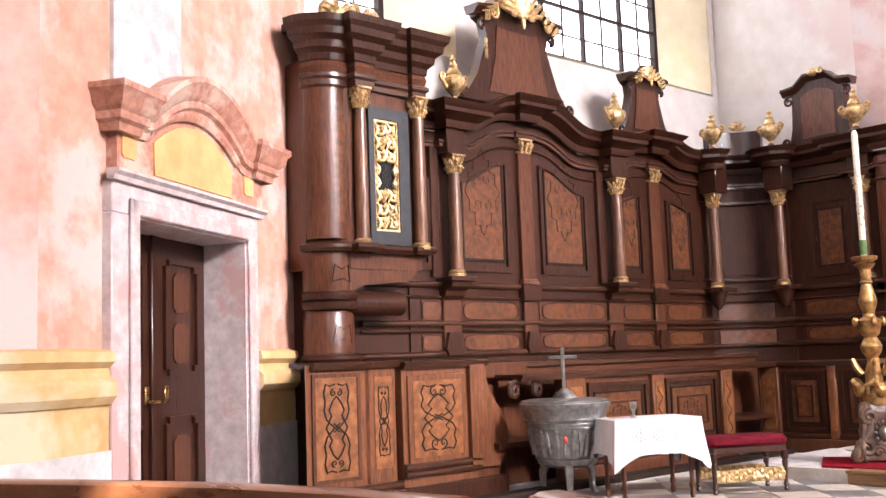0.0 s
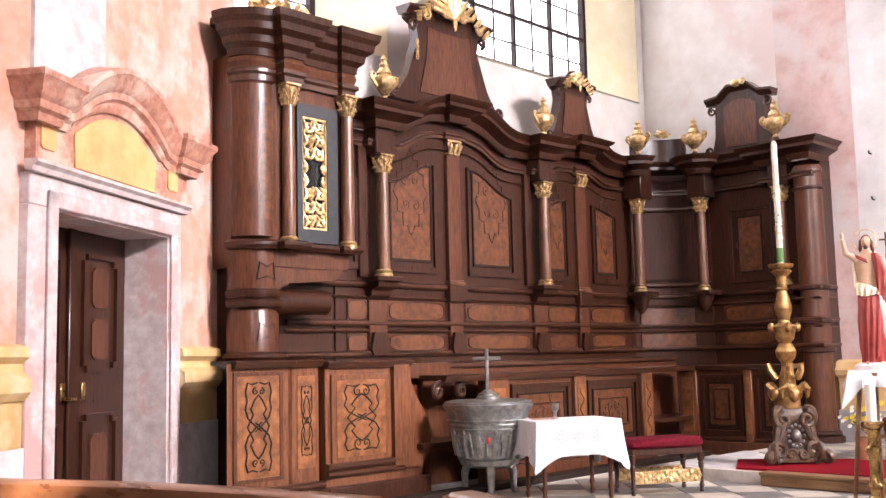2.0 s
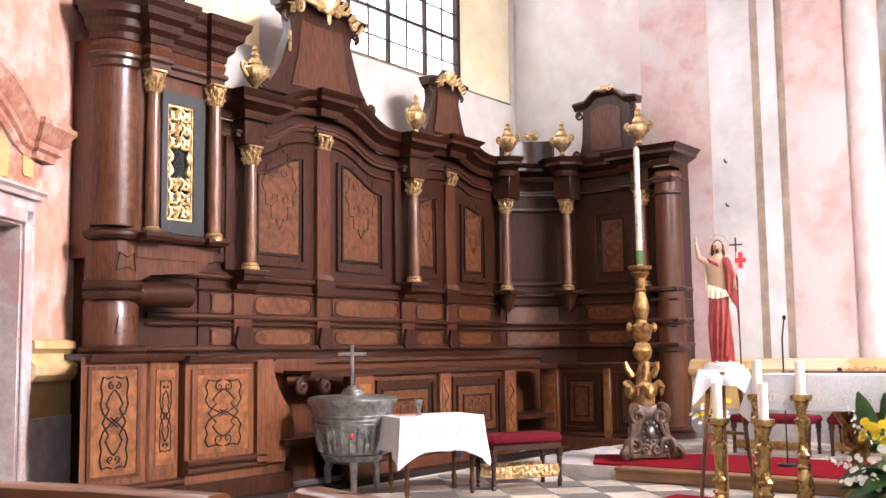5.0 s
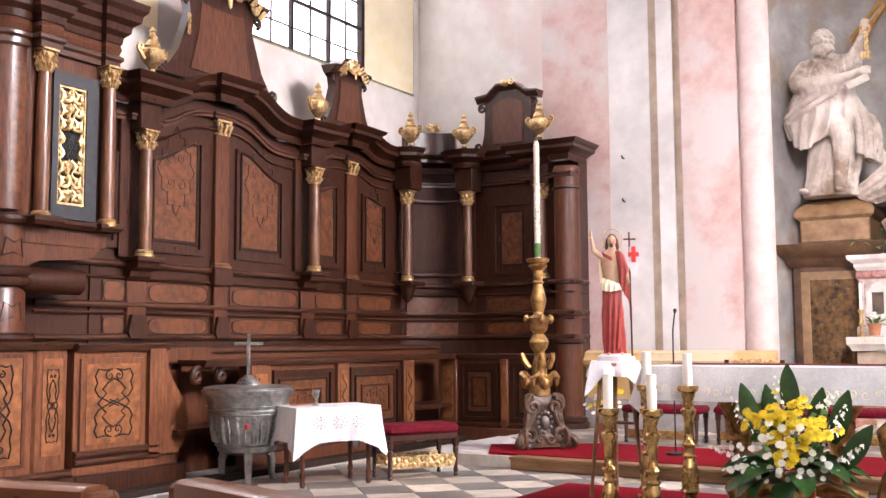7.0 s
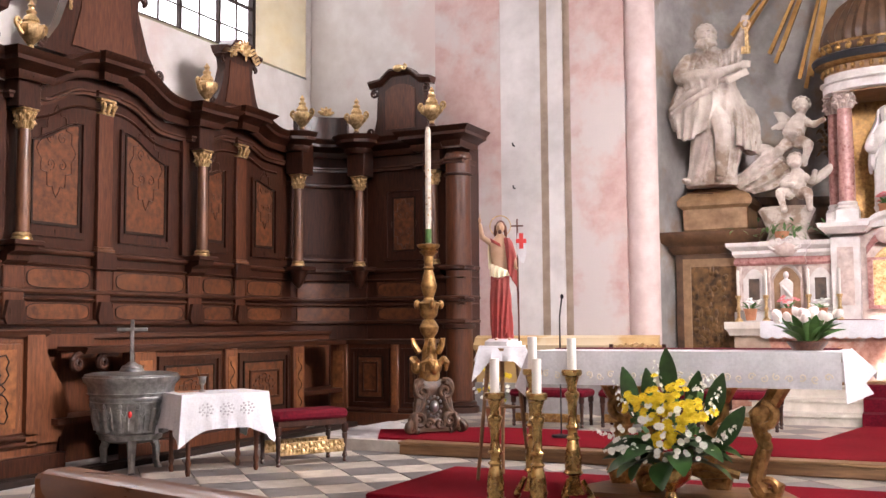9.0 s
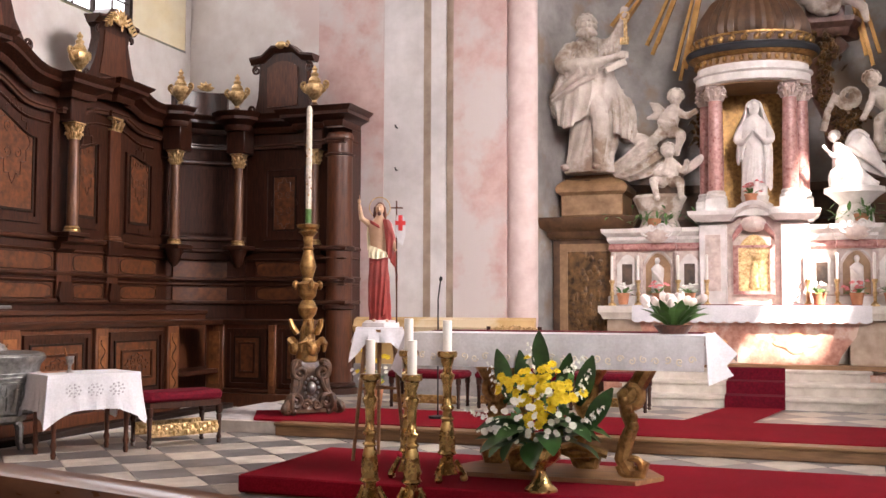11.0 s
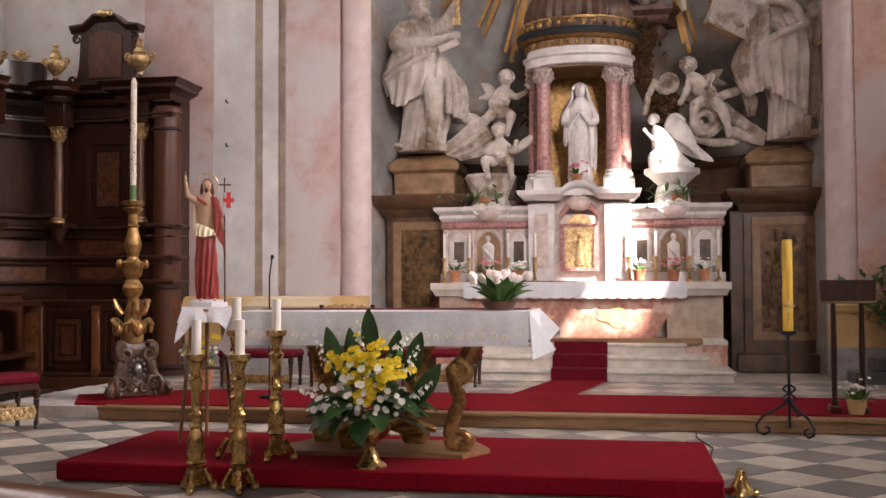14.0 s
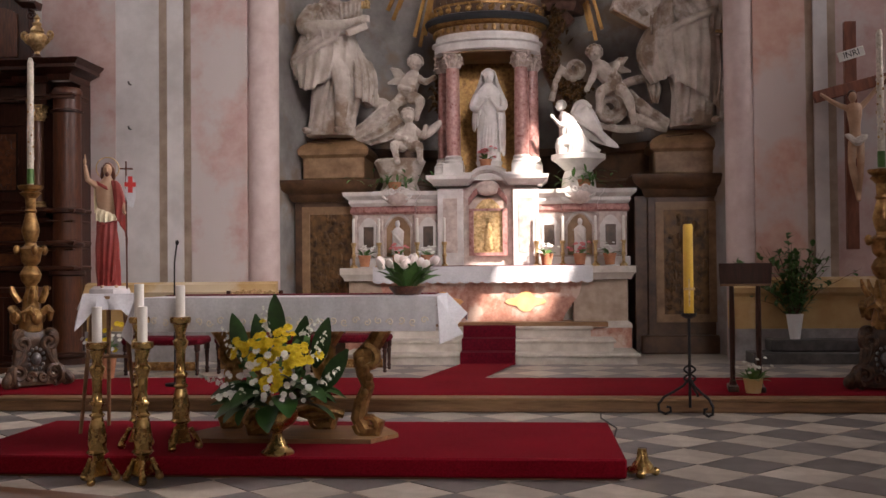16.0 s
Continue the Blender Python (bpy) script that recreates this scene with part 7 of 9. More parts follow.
tube(bm, [(-0.075, 0, 0.735), (-0.135, -0.02, 0.775), (-0.150, -0.03, 0.87)], [0.024, 0.020, 0.012], 10)
blob(bm, (-0.152, -0.03, 0.895), 0.013, 0.012, 0.022, 7, 5)
tube(bm, [(-0.150, -0.032, 0.90), (-0.150, -0.034, 0.945)], [0.005, 0.004], 6)
tube(bm, [(0.085, -0.02, 0.62), (0.105, -0.05, 0.56), (0.112, -0.06, 0.54)], [0.020, 0.016, 0.012], 8)
for x in (-0.04, 0.05):
    blob(bm, (x, -0.07, 0.045), 0.018, 0.04, 0.014, 7, 4)
organic(part("figure", bm, SKIN_PAINT, statue_root), 0.0036, 1)
bm = B()
blob(bm, (-0.003, 0.014, 0.856), 0.037, 0.036, 0.044, 12, 7)
blob(bm, (-0.008, -0.034, 0.812), 0.015, 0.014, 0.018, 8, 5)
for s in (-1, 1):
    tube(bm, [(-0.004 + s * 0.030, 0.005, 0.862), (-0.004 + s * 0.038, 0.010, 0.80), (s * 0.034, 0.012, 0.765)], [0.014, 0.014, 0.007], 7)
organic(part("hair", bm, WOOD_MID, statue_root), 0.0036, 1)
bm = cloth(B(), [[(-0.075, -0.03, 0.585), (-0.080, -0.045, 0.545), (-0.078, -0.045, 0.495)], [(-0.02, -0.060, 0.565), (-0.02, -0.072, 0.525), (-0.02, -0.072, 0.485)], [(0.045, -0.055, 0.535), (0.05, -0.065, 0.520), (0.05, -0.065, 0.500)]], 0.014, 4, 0.008, 2)
cloth(bm, [[(-0.085, 0.02, 0.74), (-0.09, 0.02, 0.66), (-0.085, 0.0, 0.55)], [(-0.072, 0.045, 0.74), (-0.075, 0.045, 0.66), (-0.07, 0.04, 0.55)]], 0.006, 2, 0.008, 2)
part("cream_sash", bm, CREAM, statue_root, "cream painted drapery at the waist")
part("rocky_base", lathe(B(), [(0.135, 0), (0.13, 0.03), (0.10, 0.05)], 14, wave=0.06, lobes=5), PLINTH_GREY, statue_root)
part("halo", tube(B(), [(-0.005 + 0.075 * math.cos(a), 0.04, 0.86 + 0.075 * math.sin(a)) for a in np.linspace(0, 6.28, 25)], 0.004, 5), GOLD, statue_root)
bm = tube(B(), [(0.12, -0.06, 0.03), (0.115, -0.06, 0.90)], 0.006, 6)
tube(bm, [(0.075, -0.06, 0.85), (0.16, -0.06, 0.85)], 0.006, 6)
part("staff", bm, WOOD_MID, statue_root)
bm = B()
v = [bm.verts.new((x, -0.066 - 0.01 * math.sin(i * 1.5), z)) for i, (x, z) in enumerate(((0.115, 0.80), (0.175, 0.78), (0.18, 0.66), (0.16, 0.58), (0.13, 0.60), (0.11, 0.66)))]
bm.faces.new(v)
bmesh.ops.solidify(bm, geom=bm.faces[:], thickness=0.006)
flag = part("banner", bm, LINEN, statue_root)
bm = box(B(), 0.105, 0.180, -0.092, -0.080, 0.725, 0.755)
box(bm, 0.128, 0.158, -0.092, -0.080, 0.685, 0.795)
part("red_cross", bm, RED_PAINT, flag, "red cross on the banner")


# ---- candlesticks, altar table and flowers on the podium ----
def church_candlestick(m, wax_h):
    c = thing("candlestick", "tall old brass candlestick with a thick white candle", "candlestick", m, group="brass candlesticks by the podium")
    part("stem", lathe(B(), [(0.045, 0.16), (0.062, 0.175), (0.050, 0.19), (0.052, 0.27), (0.042, 0.33), (0.032, 0.37), (0.045, 0.385), (0.030, 0.40), (0.028, 0.43), (0.046, 0.45), (0.030, 0.47), (0.026, 0.52), (0.030, 0.60), (0.044, 0.64), (0.047, 0.655), (0.030, 0.67), (0.028, 0.70), (0.040, 0.74), (0.044, 0.755)], 18), BRASS, c)
    part("drip_pan", lathe(B(), [(0.040, 0.755), (0.060, 0.765), (0.064, 0.785), (0.060, 0.80), (0.045, 0.80)], 20), BRASS, c)
    ft = lathe(B(), [(0.085, 0.045), (0.075, 0.07), (0.058, 0.12), (0.050, 0.165)], 3)
    bmesh.ops.bevel(ft, geom=[e for e in ft.edges if abs(e.verts[0].co.z - e.verts[1].co.z) > 0.01], offset=0.02, segments=2, affect="EDGES")
    part("foot", ft, BRASS, c)
    for k in range(3):
        a = 2 * math.pi * k / 3
        bm = tube(B(), [(0.055 * math.cos(a), 0.055 * math.sin(a), 0.13), (0.085 * math.cos(a), 0.085 * math.sin(a), 0.07), (0.105 * math.cos(a), 0.105 * math.sin(a), 0.035)], [0.014, 0.018, 0.022], 7)
        blob(bm, (0.105 * math.cos(a), 0.105 * math.sin(a), 0.022), 0.026, 0.026, 0.022, 9, 6)
        part("claw_foot", bm, BRASS, c)
    part("candle", lathe(B(), [(0.028, 0.795), (0.0285, 0.80 + wax_h), (0.02, 0.802 + wax_h), (0.004, 0.797 + wax_h)], 20), WAX, c, "thick white wax candle")
    return c


church_candlestick(pose(-2.44, 5.88, 0.0, 0, 0, 35), 0.20)
church_candlestick(pose(-2.18, 5.90, 0.0, 0, 0, 50), 0.20)
church_candlestick(pose(-2.08, 6.25, 0.125, 0, 0, 20), 0.19)
church_candlestick(pose(-2.345, 6.27, 0.125, 0, 0, 75), 0.20)

tm = pose(-1.48, 6.78, 0.125)
altar_t = thing("altar_table", "free-standing altar table on gilded scroll legs", "altar table", tm)
part("tabletop", box(B(), -0.92, 0.92, -0.36, 0.36, 0.84, 0.90, 0.006), STEP_WOOD, altar_t)
part("floor_board", prism(B(), [(-0.58, -0.30), (0.52, -0.30), (0.66, -0.05), (0.52, 0.25), (-0.58, 0.25), (-0.70, -0.05)], 0.0, 0.028), STEP_WOOD, altar_t, "pale worn wooden base board")


def scroll_leg(parent, x, y, s):
    bm = B()
    pts = [(0.16, 0.84), (0.17, 0.72), (0.10, 0.60), (0.02, 0.52), (0.03, 0.42), (0.06, 0.34), (0.02, 0.24), (0.0, 0.14), (0.04, 0.06), (0.11, 0.05), (0.13, 0.11), (0.09, 0.13)]
    tube(bm, [(x + s * a, y, z) for a, z in pts], [0.062, 0.060, 0.056, 0.060, 0.045, 0.044, 0.048, 0.054, 0.056, 0.050, 0.04, 0.025], 9)
    spiral(bm, (x + s * 0.05, y - 0.03, 0.52), 0.085, 1.5, math.pi / 2, 0.032, -s, 7, 16)
    spiral(bm, (x + s * 0.06, y - 0.02, 0.10), 0.08, 1.5, math.pi, 0.03, s, 7, 16)
    for k in range(6):
        blob(bm, (x + s * (0.05 + 0.03 * math.sin(k)), y - 0.055, 0.30 + 0.05 * k), 0.028, 0.018, 0.03, 7, 4)
    box(bm, x + s * 0.16 - 0.09, x + s * 0.16 + 0.09, y - 0.08, y + 0.08, 0.80, 0.84, 0.01)
    return part("scroll_leg", bm, OLD_GOLD, parent, "gilded carved scroll leg")


for x, y, s in ((0.42, -0.14, 1), (0.08, 0.12, 1), (-0.16, -0.14, -1), (-0.42, 0.14, -1)):
    scroll_leg(altar_t, x, y, s)
bm = B()
for s in (-1, 1):
    tube(bm, [(-0.30 * s, 0, 0.14), (-0.10 * s, -0.02, 0.19), (0.08 * s, 0, 0.13), (0.28 * s, 0, 0.15)], [0.03, 0.035, 0.03, 0.03], 8)
part("stretcher", bm, OLD_GOLD, altar_t)

ac = thing("altar_cloth", "long white altar cloth with a pale gold embroidered border", "altar cloth", tm)
bm = B()
box(bm, -0.94, 0.94, -0.375, 0.375, 0.900, 0.910)
part("cloth_top", bm, LINEN, ac)
for name_, y0, y1 in (("front_fall", -0.385, -0.375), ("back_fall", 0.375, 0.385)):
    bm = B()
    n_ = 60
    a = [bm.verts.new((-0.94 + 1.88 * i / n_, y0 - 0.0, 0.910)) for i in range(n_ + 1)]
    c_ = [bm.verts.new((-0.94 + 1.88 * i / n_, y0 - (0.012 + 0.010 * math.sin(i * 0.55) + 0.006 * math.sin(i * 1.7)) * (1 if y0 < 0 else -1), 0.70)) for i in range(n_ + 1)]
    for i in range(n_):
        bm.faces.new((a[i], a[i + 1], c_[i + 1], c_[i]))
    bmesh.ops.solidify(bm, geom=bm.faces[:], thickness=0.006)
    part(name_, bm, LINEN, ac)
for s in (-1, 1):
    bm = B()
    v = [(s * 0.94, -0.385, 0.91), (s * 0.94, 0.385, 0.91), (s * 1.08, 0.40, 0.72), (s * 1.10, 0.10, 0.78), (s * 0.99, -0.05, 0.66), (s * 1.09, -0.25, 0.67), (s * 0.96, -0.40, 0.62)]
    bm.faces.new([bm.verts.new(c) for c in v])
    bmesh.ops.triangulate(bm, faces=bm.faces[:])
    bmesh.ops.solidify(bm, geom=bm.faces[:], thickness=0.006)
    part("side_fall", bm, LINEN, ac)
EMBROID = surface("pale_gold_embroidery", (0.70, 0.63, 0.50), (0.79, 0.74, 0.64), 0.9, scale=30, bump=0.2, depth=0.002)
for k in range(26):
    x = -0.88 + 0.07 * k
    bm = spiral(B(), (x, -0.408, 0.755 + 0.012 * (k % 2)), 0.024, 1.2, k, 0.006, 1 if k % 2 else -1, 4, 9)
    part("embroidery", bm, EMBROID, ac)
solo("altar_runner", box(B(), -0.90, 0.90, 0.02, 0.30, 0.912, 0.917), VELVET, "narrow dark red cloth lying on the altar table", "cloth", tm)


def leaf_mesh(name, le, wd, droop, mat_, fold=0.25):
    bm = B()
    n_ = 6
    rows = []
    for i in range(n_ + 1):
        f = i / n_
        w = wd * math.sin(math.pi * min(1, f * 0.93 + 0.05)) ** 0.8
        x, z = le * f * (1 - 0.15 * droop * f), le * (0.35 * f - droop * 0.75 * f * f)
        rows.append((bm.verts.new((x, -w, z + fold * w)), bm.verts.new((x, 0, z)), bm.verts.new((x, w, z + fold * w))))
    for p, q in zip(rows, rows[1:]):
        for k in range(2):
            bm.faces.new((p[k], p[k + 1], q[k + 1], q[k]))
    return mesh_of(name, bm, mat_)


def flower_mesh(name, r, mat_, petals=9, layers=3):
    bm = B()
    for la in range(layers):
        for k in range(petals):
            a = 2 * math.pi * (k + 0.5 * la) / petals
            ca, sa = math.cos(a), math.sin(a)
            rr_ = r * (1 - 0.27 * la)
            h0, w = r * 0.10 * la, rr_ * 0.34
            pts = [(0, 0, h0), (rr_ * 0.6 * ca - w * sa, rr_ * 0.6 * sa + w * ca, h0 + r * 0.18), (rr_ * ca, rr_ * sa, h0 + r * (0.10 + 0.2 * la)), (rr_ * 0.6 * ca + w * sa, rr_ * 0.6 * sa - w * ca, h0 + r * 0.18)]
            bm.faces.new([bm.verts.new(p) for p in pts])
    blob(bm, (0, 0, r * 0.22), r * 0.30, r * 0.30, r * 0.16, 7, 4)
    return mesh_of(name, bm, mat_)


BIG_LEAF = leaf_mesh("leaf", 0.34, 0.070, 0.5, GREEN_LEAF)
TALL_LEAF = leaf_mesh("leaf", 0.32, 0.055, 0.05, GREEN_LEAF)
MUM = flower_mesh("chrysanthemum", 0.036, YELLOW_PETAL)
DAISY = flower_mesh("daisy", 0.026, WHITE_PETAL, 10, 2)
SPIKE_BUD = flower_mesh("bud", 0.013, WHITE_PETAL, 5, 2)

fm = pose(-1.46, 6.14, 0.125)
bq = thing("flower_arrangement", "large yellow and white bouquet with dark leaves in brass bowl", "flowers", fm)
part("vase", lathe(B(), [(0.098, 0.0), (0.098, 0.012), (0.07, 0.035), (0.035, 0.09), (0.028, 0.12), (0.035, 0.135), (0.06, 0.15), (0.11, 0.19), (0.125, 0.23), (0.12, 0.26), (0.09, 0.265)], 28), BRASS, bq, "footed old brass bowl")
rf = random.Random(12)


def aim(d, roll=0.0):
    return Vector(d).to_track_quat("X", "Z").to_matrix().to_4x4() @ Matrix.Rotation(roll, 4, "X")


def face_to(d):
    return Vector(d).to_track_quat("Z", "Y").to_matrix().to_4x4()


for k in range(26):
    a = 2 * math.pi * k / 26 + rf.uniform(-0.15, 0.15)
    up = rf.uniform(-0.35, 0.30)
    share("leaf", BIG_LEAF, bq, Matrix.Translation((0.09 * math.cos(a), 0.09 * math.sin(a), 0.30 + rf.uniform(-0.04, 0.10))) @ aim((math.cos(a), math.sin(a), up), rf.uniform(-0.6, 0.6)) @ Matrix.Scale(rf.uniform(0.85, 1.15), 4))
for x, y, z, lx in ((0.0, 0.06, 0.62, 0.0), (-0.20, 0.02, 0.52, -0.35), (0.22, 0.03, 0.50, 0.35), (0.26, 0.0, 0.36, 0.7), (-0.12, 0.1, 0.50, -0.2), (0.10, 0.1, 0.50, 0.25)):
    share("leaf", TALL_LEAF, bq, Matrix.Translation((x, y, z)) @ aim((lx, 0.0, 1.0), 1.57))
core = B()
for k in range(90):
    th, u = rf.uniform(0, 6.28), rf.uniform(0.1, 1)
    p = Vector((0.22 * math.cos(th) * math.sqrt(u), 0.18 * math.sin(th) * math.sqrt(u), 0.32 + rf.uniform(0, 0.34)))
    d = Vector((rf.uniform(-1, 1), rf.uniform(-1, 1), rf.uniform(-0.4, 1))).normalized() * 0.07
    s_ = d.orthogonal().normalized() * 0.03
    core.faces.new([core.verts.new(q) for q in (p, p + d * 0.5 + s_, p + d, p + d * 0.5 - s_)])
tagged(part("filler_leaves", core, FRESH_LEAF, bq, "small fresh green leaves"), kind="stuff")
cnt = 0
while cnt < 84:
    x, z = rf.uniform(-0.27, 0.27), rf.uniform(0.40, 0.80)
    cl = math.sin(x * 17 + 1.0) + math.cos(z * 21)
    if (x / 0.27) ** 2 + ((z - 0.58) / 0.22) ** 2 > 1 or cl < -0.7:
        continue
    y = -0.20 * math.sqrt(max(0.05, 1 - (x / 0.3) ** 2 - ((z - 0.5) / 0.40) ** 2)) + rf.uniform(-0.03, 0.03)
    share("chrysanthemum", MUM, bq, Matrix.Translation((x, y, z)) @ face_to((x * 1.5, -0.6 + rf.uniform(-.3, .3), 0.35 + (z - 0.55) * 2)) @ Matrix.Scale(rf.uniform(0.68, 0.98), 4))
    cnt += 1
for k in range(44):
    x = rf.uniform(-0.30, 0.32)
    z = 0.37 + rf.uniform(-0.07, 0.09) + 0.04 * (abs(x) / 0.3)
    share("daisy", DAISY, bq, Matrix.Translation((x, -0.21 + 0.5 * x * x + rf.uniform(-0.03, 0.03), z)) @ face_to((x, -0.8, 0.2 + rf.uniform(-.2, .3))) @ Matrix.Scale(rf.uniform(0.62, 0.9), 4))
for k in range(8):
    share("daisy", DAISY, bq, Matrix.Translation((rf.uniform(-0.12, 0.1), -0.22, rf.uniform(0.48, 0.66))) @ face_to((0, -0.8, 0.5)))
for bx, bz, dx, dz in ((-0.03, 0.66, -0.02, 0.22), (-0.22, 0.56, -0.08, 0.20), (0.23, 0.56, 0.09, 0.17), (-0.30, 0.42, -0.14, 0.05), (0.28, 0.42, 0.12, 0.10), (0.0, 0.44, 0.01, 0.16), (-0.26, 0.36, -0.10, -0.02), (0.18, 0.70, 0.10, 0.10)):
    for k in range(16):
        f = k / 16
        a = k * 2.4
        w = 0.030 * (1 - 0.7 * f)
        share("bud", SPIKE_BUD, bq, Matrix.Translation((bx + dx * f + w * math.cos(a), -0.10 + w * math.sin(a), bz + dz * f)) @ face_to((math.cos(a), math.sin(a), 0.4)) @ Matrix.Scale(1.4 - 0.7 * f, 4))

tul = thing("tulip_bouquet", "pale pink and white tulips in a low basket", "flowers", pose(-0.74, 6.60, 1.04))
part("basket", lathe(B(), [(0.08, 0), (0.12, 0.05), (0.11, 0.055)], 16), WOOD_MID, tul)
TUL = mesh_of("tulip", lathe(B(), [(0.008, 0), (0.022, 0.012), (0.026, 0.03), (0.020, 0.05), (0.010, 0.06)], 8, wave=0.12, lobes=3), surface("tulip_petals", (0.78, 0.62, 0.58), (0.86, 0.82, 0.78), 0.6, scale=20, bump=0.05, vary=0.1))
TLEAF = leaf_mesh("leaf", 0.20, 0.028, 0.45, FRESH_LEAF)
for k in range(34):
    a = rf.uniform(0, 6.28)
    share("leaf", TLEAF, tul, Matrix.Translation((0.05 * math.cos(a), 0.05 * math.sin(a), 0.05)) @ aim((math.cos(a), math.sin(a), rf.uniform(0.3, 1.6)), rf.uniform(-.5, .5)))
for k in range(22):
    a, r = rf.uniform(0, 6.28), 0.17 * math.sqrt(rf.uniform(0.05, 1))
    p = Vector((r * math.cos(a), r * math.sin(a) * 0.8, 0.17 + rf.uniform(0, 0.05) - r * 0.15))
    share("tulip", TUL, tul, Matrix.Translation(p) @ face_to((p.x * 2, p.y * 2, 0.4)))
bm = B()
for k in range(22):
    a = k * 0.9
    tube(bm, [(0.03 * math.cos(a), 0.03 * math.sin(a), 0.04), (0.11 * math.cos(a), 0.09 * math.sin(a), 0.17)], 0.005, 4)
part("stems", bm, FRESH_LEAF, tul)

# low velvet benches behind the altar table
def velvet_bench(x0, x1, y):
    b_ = thing("velvet_bench", "low dark red velvet bench with gilded carved stretcher", "bench", pose((x0 + x1) / 2, y, 0.125), group="velvet benches")
    w = (x1 - x0) / 2
    part("seat", box(B(), -w, w, -0.2, 0.2, 0.31, 0.39, 0.025), VELVET, b_)
    for x in (-w + 0.04, w - 0.04):
        for yy in (-0.16, 0.16):
            part("leg", turned_leg(B(), x, yy, 0, 0.32, 0.028), WOOD, b_)
    bm = box(B(), -w + 0.06, w - 0.06, -0.175, -0.155, 0.05, 0.14, 0.006)
    for k in range(int(w * 2 / 0.05) - 2):
        x = -w + 0.09 + 0.05 * k
        spiral(bm, (x, -0.18, 0.095), 0.032, 1.2, k * 1.3, 0.010, 1 if k % 2 else -1, 5, 9)
    part("gilded_stretcher", bm, OLD_GOLD, b_, "gilded carved openwork stretcher")
    return b_


velvet_bench(-4.20, -3.36, 10.65)
velvet_bench(-3.26, -2.35, 10.80)
velvet_bench(-2.30, -1.45, 10.95)
sedile = thing("sedile_chair", "dark wooden chair back with a gilded carved top rail", "chair", pose(-2.95, 11.05, 0.125))
part("backrest", box(B(), -0.30, 0.30, 0.0, 0.04, 0.42, 0.80, 0.01), WOOD, sedile)
bm = B()
for k in range(9):
    spiral(bm, (-0.24 + 0.06 * k, 0.0, 0.83 + 0.02 * math.cos((k - 4) * 0.6)), 0.035, 1.2, k, 0.012, 1 if k % 2 else -1, 5, 9)
part("gilded_top_rail", bm, GOLD, sedile, "gilded carved top rail")
for x in (-0.29, 0.29):
    part("post", turned_leg(B(), x, 0.02, 0.0, 0.86, 0.022), WOOD, sedile)
part("seat", box(B(), -0.29, 0.29, -0.40, 0.0, 0.36, 0.42, 0.02), VELVET, sedile)
fp = thing("potted_flowers", "small pot of yellow and white flowers on the choir floor", "flowers", pose(-4.25, 10.2, 0.125))
part("pot", lathe(B(), [(0.08, 0), (0.11, 0.22), (0.10, 0.22)], 14), TERRACOTTA, fp)
for k in range(26):
    p = Vector((rf.gauss(0, 0.10), rf.gauss(0, 0.08), 0.42 + rf.gauss(0, 0.07)))
    share("chrysanthemum" if k % 2 else "daisy", MUM if k % 2 else DAISY, fp, Matrix.Translation(p) @ face_to((p.x, -0.6, 0.5)))
    share("leaf", TLEAF, fp, Matrix.Translation((0, 0, 0.25)) @ aim((rf.uniform(-1, 1), rf.uniform(-1, 1), rf.uniform(0.2, 1.4))))
mic = thing("floor_microphone", "thin black microphone stand on a small round base", "microphone", pose(-3.30, 9.55, 0.13))
part("base", lathe(B(), [(0.09, 0), (0.09, 0.02), (0.03, 0.03)], 16), IRON, mic)
part("pole", tube(B(), [(0, 0, 0.02), (0, 0, 1.15), (0.03, -0.02, 1.32)], 0.008, 6), IRON, mic)
part("head", blob(B(), (0.035, -0.024, 1.34), 0.018, 0.018, 0.025, 8, 5), IRON, mic)

# ---- high altar ----
ha = thing("high_altar", "high altar of white and pink marble with niches and columns", "altar", pose(0, 0, 0))
part("predella", box(B(), -2.06, 0.95, 12.36, 14.2, 0.50, 0.56, 0.008), STEP_WOOD, ha)
bm = slab(B(), [(-1.55, 0.56), (0.42, 0.56), (0.46, 0.66), (0.62, 0.88), (0.66, 1.04), (-1.79, 1.04), (-1.75, 0.88), (-1.59, 0.66)], 12.52, 13.2)
part("mensa_front", bm, RED_STONE, ha, "curved red marble altar front")
for x in (-1.02, -0.02):
    o = [(x + 0.20 * math.cos(a) * (1 + 0.25 * math.cos(4 * a)), 0.80 + 0.10 * math.sin(a) * (1 + 0.25 * math.cos(4 * a))) for a in np.linspace(0, 6.28, 25)[:-1]]
    part("tablet", slab(B(), o, 12.505, 12.52), ORANGE_STONE, ha, "orange alabaster cartouche")
for x0, x1 in ((-2.18, -1.62), (0.55, 1.20)):
    part("side_block", box(B(), x0, x1, 12.55, 13.4, 0.36, 1.06, 0.01), SAND_STONE, ha)
    part("side_plinth", box(B(), x0 - 0.04, x1 + 0.04, 12.50, 13.4, 0.12, 0.48, 0.01), RED_STONE, ha)
    part("side_base", sweep(B(), [(x0, 13.2, 0.48), (x0, 12.55, 0.48), (x1, 12.55, 0.48), (x1, 13.2, 0.48)], [(0, 0), (0.05, 0), (0.04, 0.05), (0, 0.08)]), STEP_STONE, ha)
part("mensa_backing", box(B(), -1.70, 0.60, 12.80, 13.3, 0.50, 1.07), STEP_STONE, ha)
